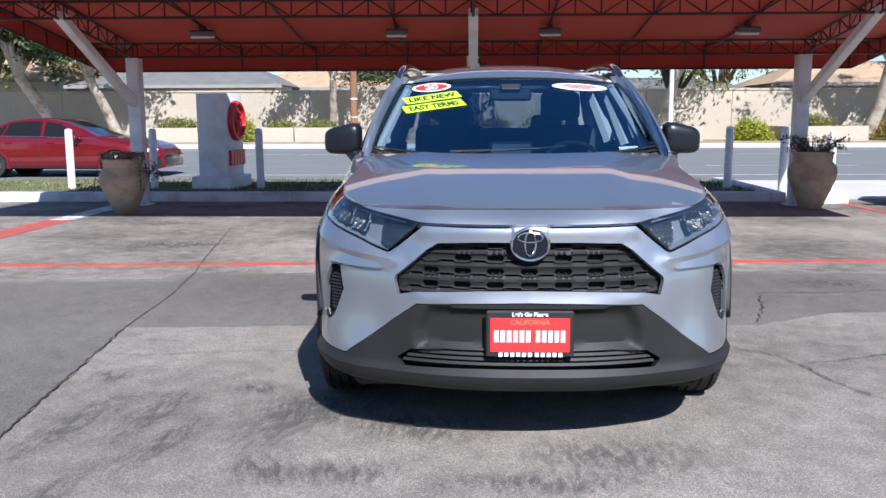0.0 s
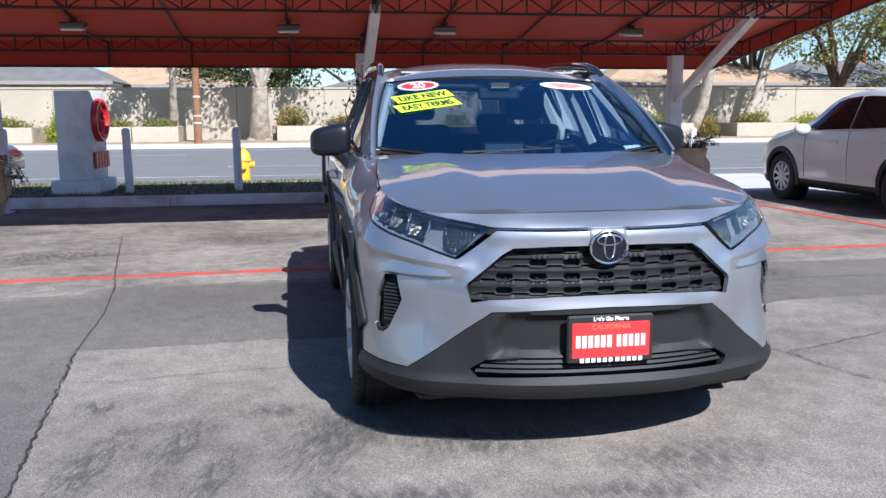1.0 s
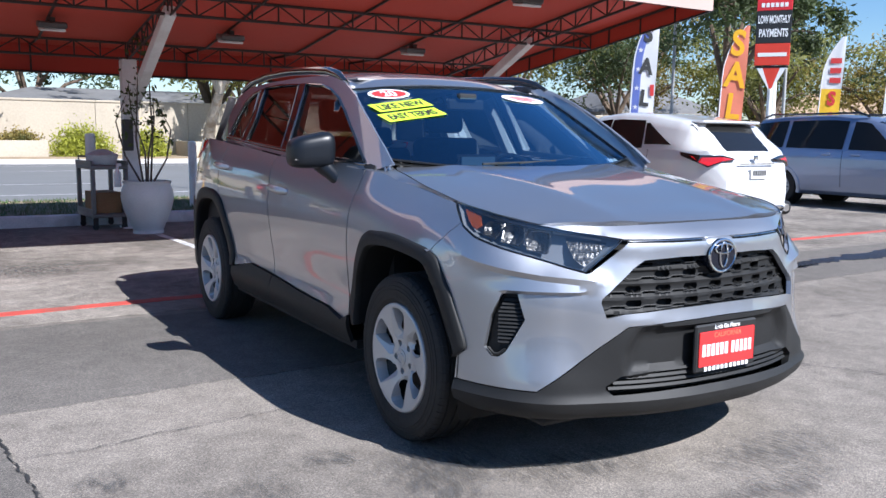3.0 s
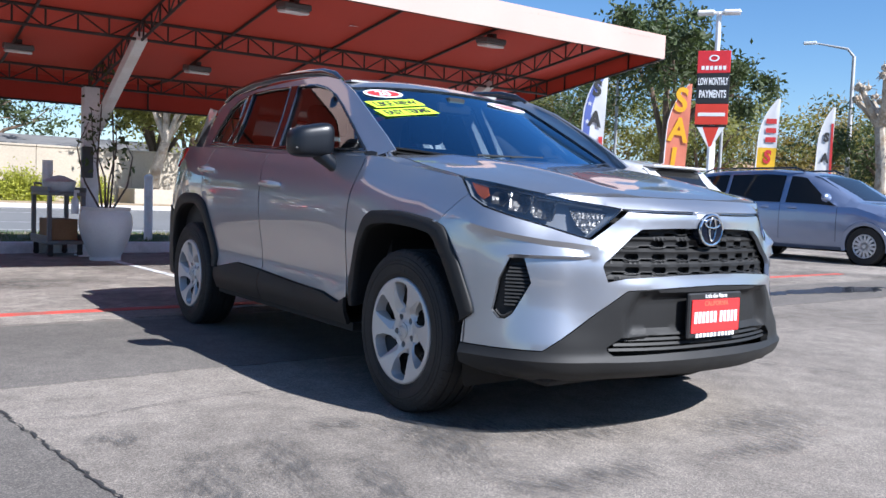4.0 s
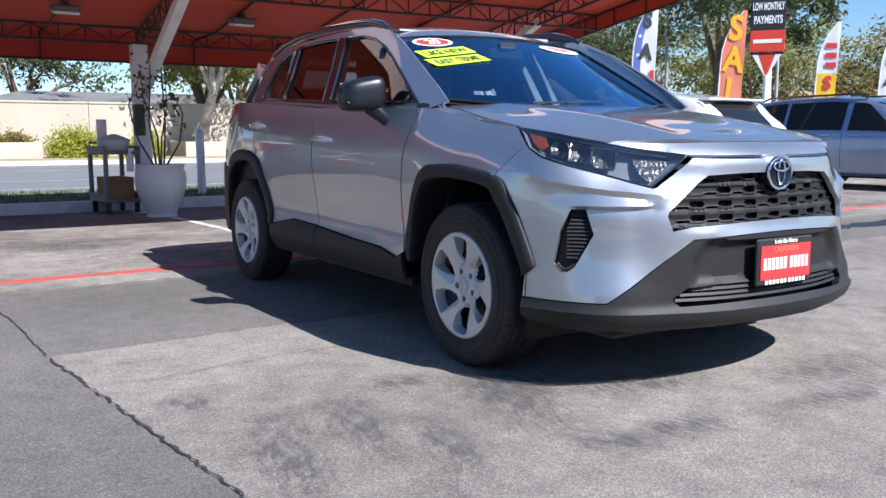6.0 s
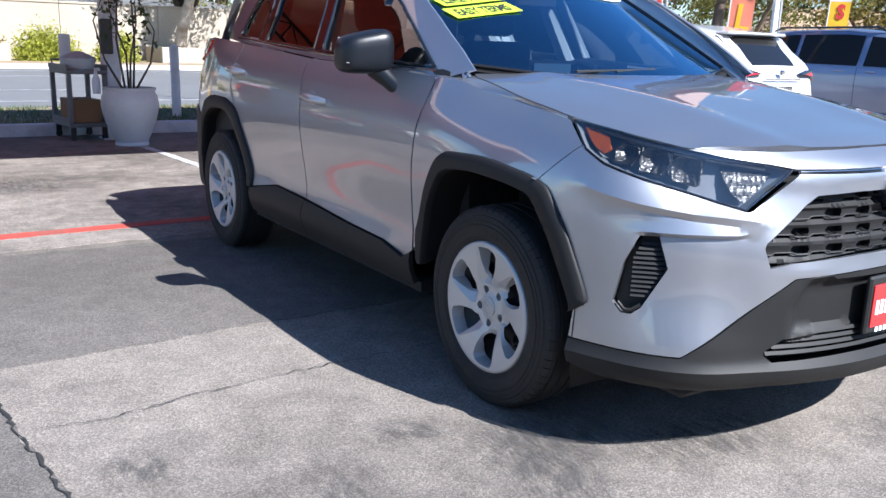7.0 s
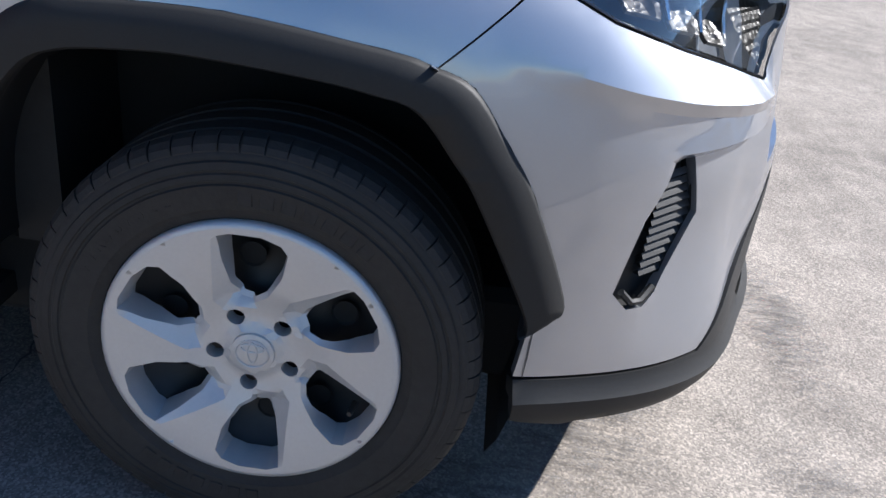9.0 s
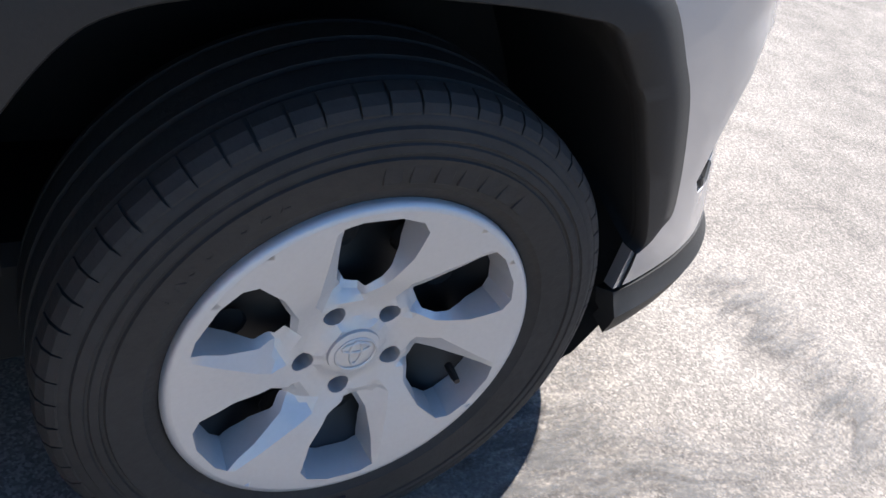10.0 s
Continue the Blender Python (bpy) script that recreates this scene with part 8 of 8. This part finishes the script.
for (px, pz, ang), txt, w in [((-.447, 1.410, 16), "LIKE NEW", .32), ((-.432, 1.362, 16), "EASY TERMS", .345)]:
    m = on_screen(px, pz, ang, .004)
    st = decal([(-w / 2, -.042), (w / 2 + .012, -.042), (w / 2 - .004, .042), (-w / 2 - .012, .042)], m, M_STICKY, "price_sticker")
    st["label"] = "fluorescent yellow windscreen sticker with black words"
    words("lettering", txt, .072, M_INK, st, m @ pose(0, -.002, .0012), .0003, squeeze=.86 if txt == "LIKE NEW" else .74, offset=.0030)
m = on_screen(-.455, 1.470, 9, .004)
yr = decal(ellipse(.118, .054), m, M_STICKW, "year_sticker")
yr["label"] = "white oval sticker with a red blob and a year number"
decal(ellipse(.098, .042), m @ pose(0, 0, .001), M_STICKR, "red_oval", yr)
words("lettering", "20", .082, M_STICKW, yr, m @ pose(0, -.002, .0024), .0003, squeeze=1.0, offset=.002)
m = on_screen(.395, 1.468, -7, .004)
ov = decal(ellipse(.165, .044), m, M_STICKW, "oval_sticker")
ov["label"] = "white oval sticker with red bars of writing"
decal(ellipse(.150, .034), m @ pose(0, 0, .001), plain("sticker_pink", (0.72, 0.45, 0.45), 0.5), "pale_oval", ov)
for k, (a, b) in enumerate([(-.085, .085), (-.105, .105), (-.06, .06)]):
    decal([(a, -.0042), (b, -.0042), (b, .0042), (a, .0042)], m @ pose(0, .017 - k * .017, .002), M_STICKR, "letter_bar", ov)
part("paper_slip", boxed(-.055, .055, -.016, .016, -.001, 0, m=on_screen(.585, 1.150, 4, -.006)), M_STICKW, car, "white paper slip behind the windscreen")

# ---- wheels: tyre, six-hole hubcap, brake ----
HOLE = [(-.049, .202), (-.030, .209), (.016, .209), (.044, .199), (.054, .184), (.045, .143), (.022, .102), (.002, .088), (-.022, .090), (-.036, .114), (-.045, .160)]


def cap_h(r):
    return interp(r, [0, .040, .045, .062, .085, .12, .17, .205, .222, .230], [.010, .010, .004, .002, .008, .020, .029, .033, .034, .034])


def make_wheel(y, sd, steer=0.0):
    """Face looks along sd on the x axis; built round the hub, then set in place."""
    w = part("wheel", boxed(-.03, .03, -.03, .03, -.03, .03), M_RIMDARK, car)
    w.matrix_basis = pose(sd * .803, y, .3465, 0, 0, steer)
    hw = .114
    prof = []
    for x, r in [(.080, .216), (.092, .222), (.104, .232), (.1105, .248), (.112, .2495), (.1145, .266), (.1170, .2905), (.1140, .2925), (.1140, .2965), (.1165, .2985), (.1155, .3075), (.1130, .3095), (.1130, .3125), (.1148, .3145), (.1125, .3260), (.1085, .3280), (.1085, .3310), (.107, .337), (.104, .3415), (.0985, .347), (.090, .3545), (.079, .3600), (.0705, .3610), (.0695, .3535), (.0625, .3535), (.0615, .3618), (.028, .3622), (.027, .3545), (.018, .3545), (.017, .3622), (0, .3624)]:
        prof.append((.229 + (r - .229) * .905 if r > .229 else r, sd * x))
    full = prof + [(r, -h) for r, h in prof[::-1][1:]]
    bm = bmesh.new()
    lathe(bm, full, 96, "X")
    # radial grooves in the shoulder
    ty = part("tyre", bm, M_TYRE, w, smooth=True, sharp=26)
    bm = bmesh.new()
    for k in range(64):
        a = 360 * k / 64
        m = pose(0, 0, 0, a, 0, 0)
        x0, x1 = sorted((sd * .0735, sd * .1045))
        zq = [(sd * .0735, .3486), (sd * .090, .3455), (sd * .1010, .3380), (sd * .1055, .3295)]
        wd = (.0158, .0144, .0165, .0138)[k % 4]
        vs = []
        for x, r in zq:
            for yy in (-wd, wd):
                vs.append(bm.verts.new(m @ Vector((x, yy, r + .0014))))
            for yy in (-wd, wd):
                vs.append(bm.verts.new(m @ Vector((x, yy, r - .004))))
        for i in range(3):
            a0, b0 = i * 4, (i + 1) * 4
            bm.faces.new((vs[a0], vs[a0 + 1], vs[b0 + 1], vs[b0]))
            bm.faces.new((vs[a0], vs[b0], vs[b0 + 2], vs[a0 + 2]))
            bm.faces.new((vs[a0 + 1], vs[a0 + 3], vs[b0 + 3], vs[b0 + 1]))
        bm.faces.new((vs[12], vs[13], vs[15], vs[14]))
    part("tread", bm, M_TYRE, ty)
    # raised size mark on the sidewall
    for i, ch in enumerate("225/65R17"):
        a = 64 - i * 4.6
        words("sidewall_mark", ch, .026, M_TYRE, ty, pose(0, 0, 0, (a - 90) * 1.0 if sd < 0 else (90 - a), 0, 0) @ pose(sd * .1135, 0, .271) @ (pose(0, 0, 0, 90, 0, -90) if sd < 0 else pose(0, 0, 0, 90, 0, 90)), .0022)
    # raised bars in place of the maker's mark
    for a0 in (128, 308):
        for k in range(7):
            part("sidewall_bar", boxed(-.0012, .0012, -.0105, .0105, .255, .280, bevel=.001, m=pose(0, 0, 0, a0 - k * 6.6 - 90, 0, 0) @ pose(sd * .1150, 0, 0)), M_TYRE, ty)
    # hubcap
    holes = []
    for k in range(6):
        c, s = math.cos(math.pi / 3 * k), math.sin(math.pi / 3 * k)
        holes.append([(x * c - z * s, x * s + z * c) for x, z in HOLE])
    for k in range(5):
        a = math.pi / 2 + 2 * math.pi * k / 5 + .49
        holes.append([(.062 * math.cos(a) + .0140 * math.cos(b), .062 * math.sin(a) + .0140 * math.sin(b)) for b in np.linspace(0, 2 * math.pi, 13)[:-1]])

    def cap(a, b):
        r = math.hypot(a, b)
        th = math.atan2(b, a)
        # one sloping facet beside each opening
        k = round((th - math.pi / 2) / (math.pi / 3))
        x, z = r * math.sin(-(th - math.pi / 2 - k * math.pi / 3)), r * math.cos(th - math.pi / 2 - k * math.pi / 3)
        dist = (x + .0560) * .9996 - (z - .205) * .031
        fold = -min(.020, .62 * max(0.0, dist)) * bell(r, .088, .30, .025) * min(1.0, max(0.0, (.207 - z) / .02)) if x < 0 else 0.0
        # a turns with the forward way of the car on this side
        return (sd * (.080 + cap_h(r) + fold), -a, b)
    hc = panel("hubcap", [(.219 * math.cos(t), .219 * math.sin(t)) for t in np.linspace(0, 2 * math.pi, 73)[:-1]], cap, M_HUBCAP, w, holes=holes, res=0.0095, turn=0.0, back=(sd, 0, 0), label="six-hole silver plastic hubcap", sharp=16, creases=[[(x * math.cos(math.pi / 3 * k) - z * math.sin(math.pi / 3 * k), x * math.sin(math.pi / 3 * k) + z * math.cos(math.pi / 3 * k)) for x, z in ((-.0560, .204), (-.0600, .076))] for k in range(6)])
    bm = bmesh.new()
    lathe(bm, [(.2185, sd * .1138), (.2235, sd * .1132), (.2275, sd * .1105), (.2290, sd * .1060), (.2295, sd * .090)], 72, "X")
    part("cap_rim", bm, M_HUBCAP, hc, smooth=True, sharp=60)
    bm = bmesh.new()
    lathe(bm, [(0.001, sd * .096), (.030, sd * .0955), (.0335, sd * .094), (.0345, sd * .088)], 30, "X")
    part("centre_cap", bm, M_HUBCAP, hc, smooth=True)
    for rx, rz, cz, yy in [(.026, .024, 0, .0960), (.0075, .018, .002, .0962), (.018, .007, .010, .0962)]:
        bm = bmesh.new()
        tube(bm, [(sd * yy, rx * math.cos(a), cz + rz * math.sin(a)) for a in np.linspace(0, 2 * math.pi, 25)], .0017, 5, caps=False)
        part("cap_ring", bm, M_HUBCAP, hc, smooth=True)
    # sloping walls of the openings
    for hole in holes:
        q = dense(hole, .0066)
        cx_, cz_ = sum(p[0] for p in q) / len(q), sum(p[1] for p in q) / len(q)
        kx, dz = (.87, .046) if len(hole) == len(HOLE) else (.95, .024)
        bm = bmesh.new()
        ra = [bm.verts.new(cap(*p)) for p in q]
        deep_ = [dz if len(hole) != len(HOLE) else interp(math.hypot(*p), [.09, .125, .16, .205], [.004, .012, .034, .048]) for p in q]
        rb = [bm.verts.new(Vector((cap(*p)[0] - sd * dp_, -(cx_ + (p[0] - cx_) * kx), cz_ + (p[1] - cz_) * kx))) for p, dp_ in zip(q, deep_)]
        for i in range(len(q)):
            j = (i + 1) % len(q)
            bm.faces.new((ra[i], ra[j], rb[j], rb[i]))
        bmesh.ops.recalc_face_normals(bm, faces=bm.faces)
        part("cap_opening", bm, M_HUBCAP, hc, smooth=True, sharp=35)
    # steel rim and brake seen through the holes
    bm = bmesh.new()
    lathe(bm, [(.06, sd * .045), (.10, sd * .035), (.13, sd * .022), (.165, sd * .028), (.185, sd * .045), (.205, sd * .06), (.214, sd * .08)], 40, "X")
    part("steel_rim", bm, mat("steel_rim_black", grey(0.012), 0.5, 0.0, vary=0.2) if "steel_rim_black" not in bpy.data.materials else bpy.data.materials["steel_rim_black"], w, smooth=True)
    for k in range(10):
        a = 2 * math.pi * k / 10 + .2
        bm = bmesh.new()
        lathe(bm, [(.0005, sd * .001), (.019, sd * .001), (.022, sd * .004)], 12, "X")
        bmesh.ops.transform(bm, matrix=Matrix.Translation((sd * .034, .142 * math.cos(a), .142 * math.sin(a))), verts=bm.verts)
        part("rim_hole", bm, M_RIMDARK, w)
    bm = bmesh.new()
    tube(bm, [(sd * .070, -sd * 0 - .16, -.085), (sd * .092, -.157, -.083), (sd * .104, -.156, -.082)], [.006, .0055, .004], 8)
    part("valve", bm, M_BLACK, w, smooth=True)
    return w


make_wheel(0.0, -1, 0.0)
make_wheel(2.69, -1)
make_wheel(0.0, 1, 0.0)
make_wheel(2.69, 1)
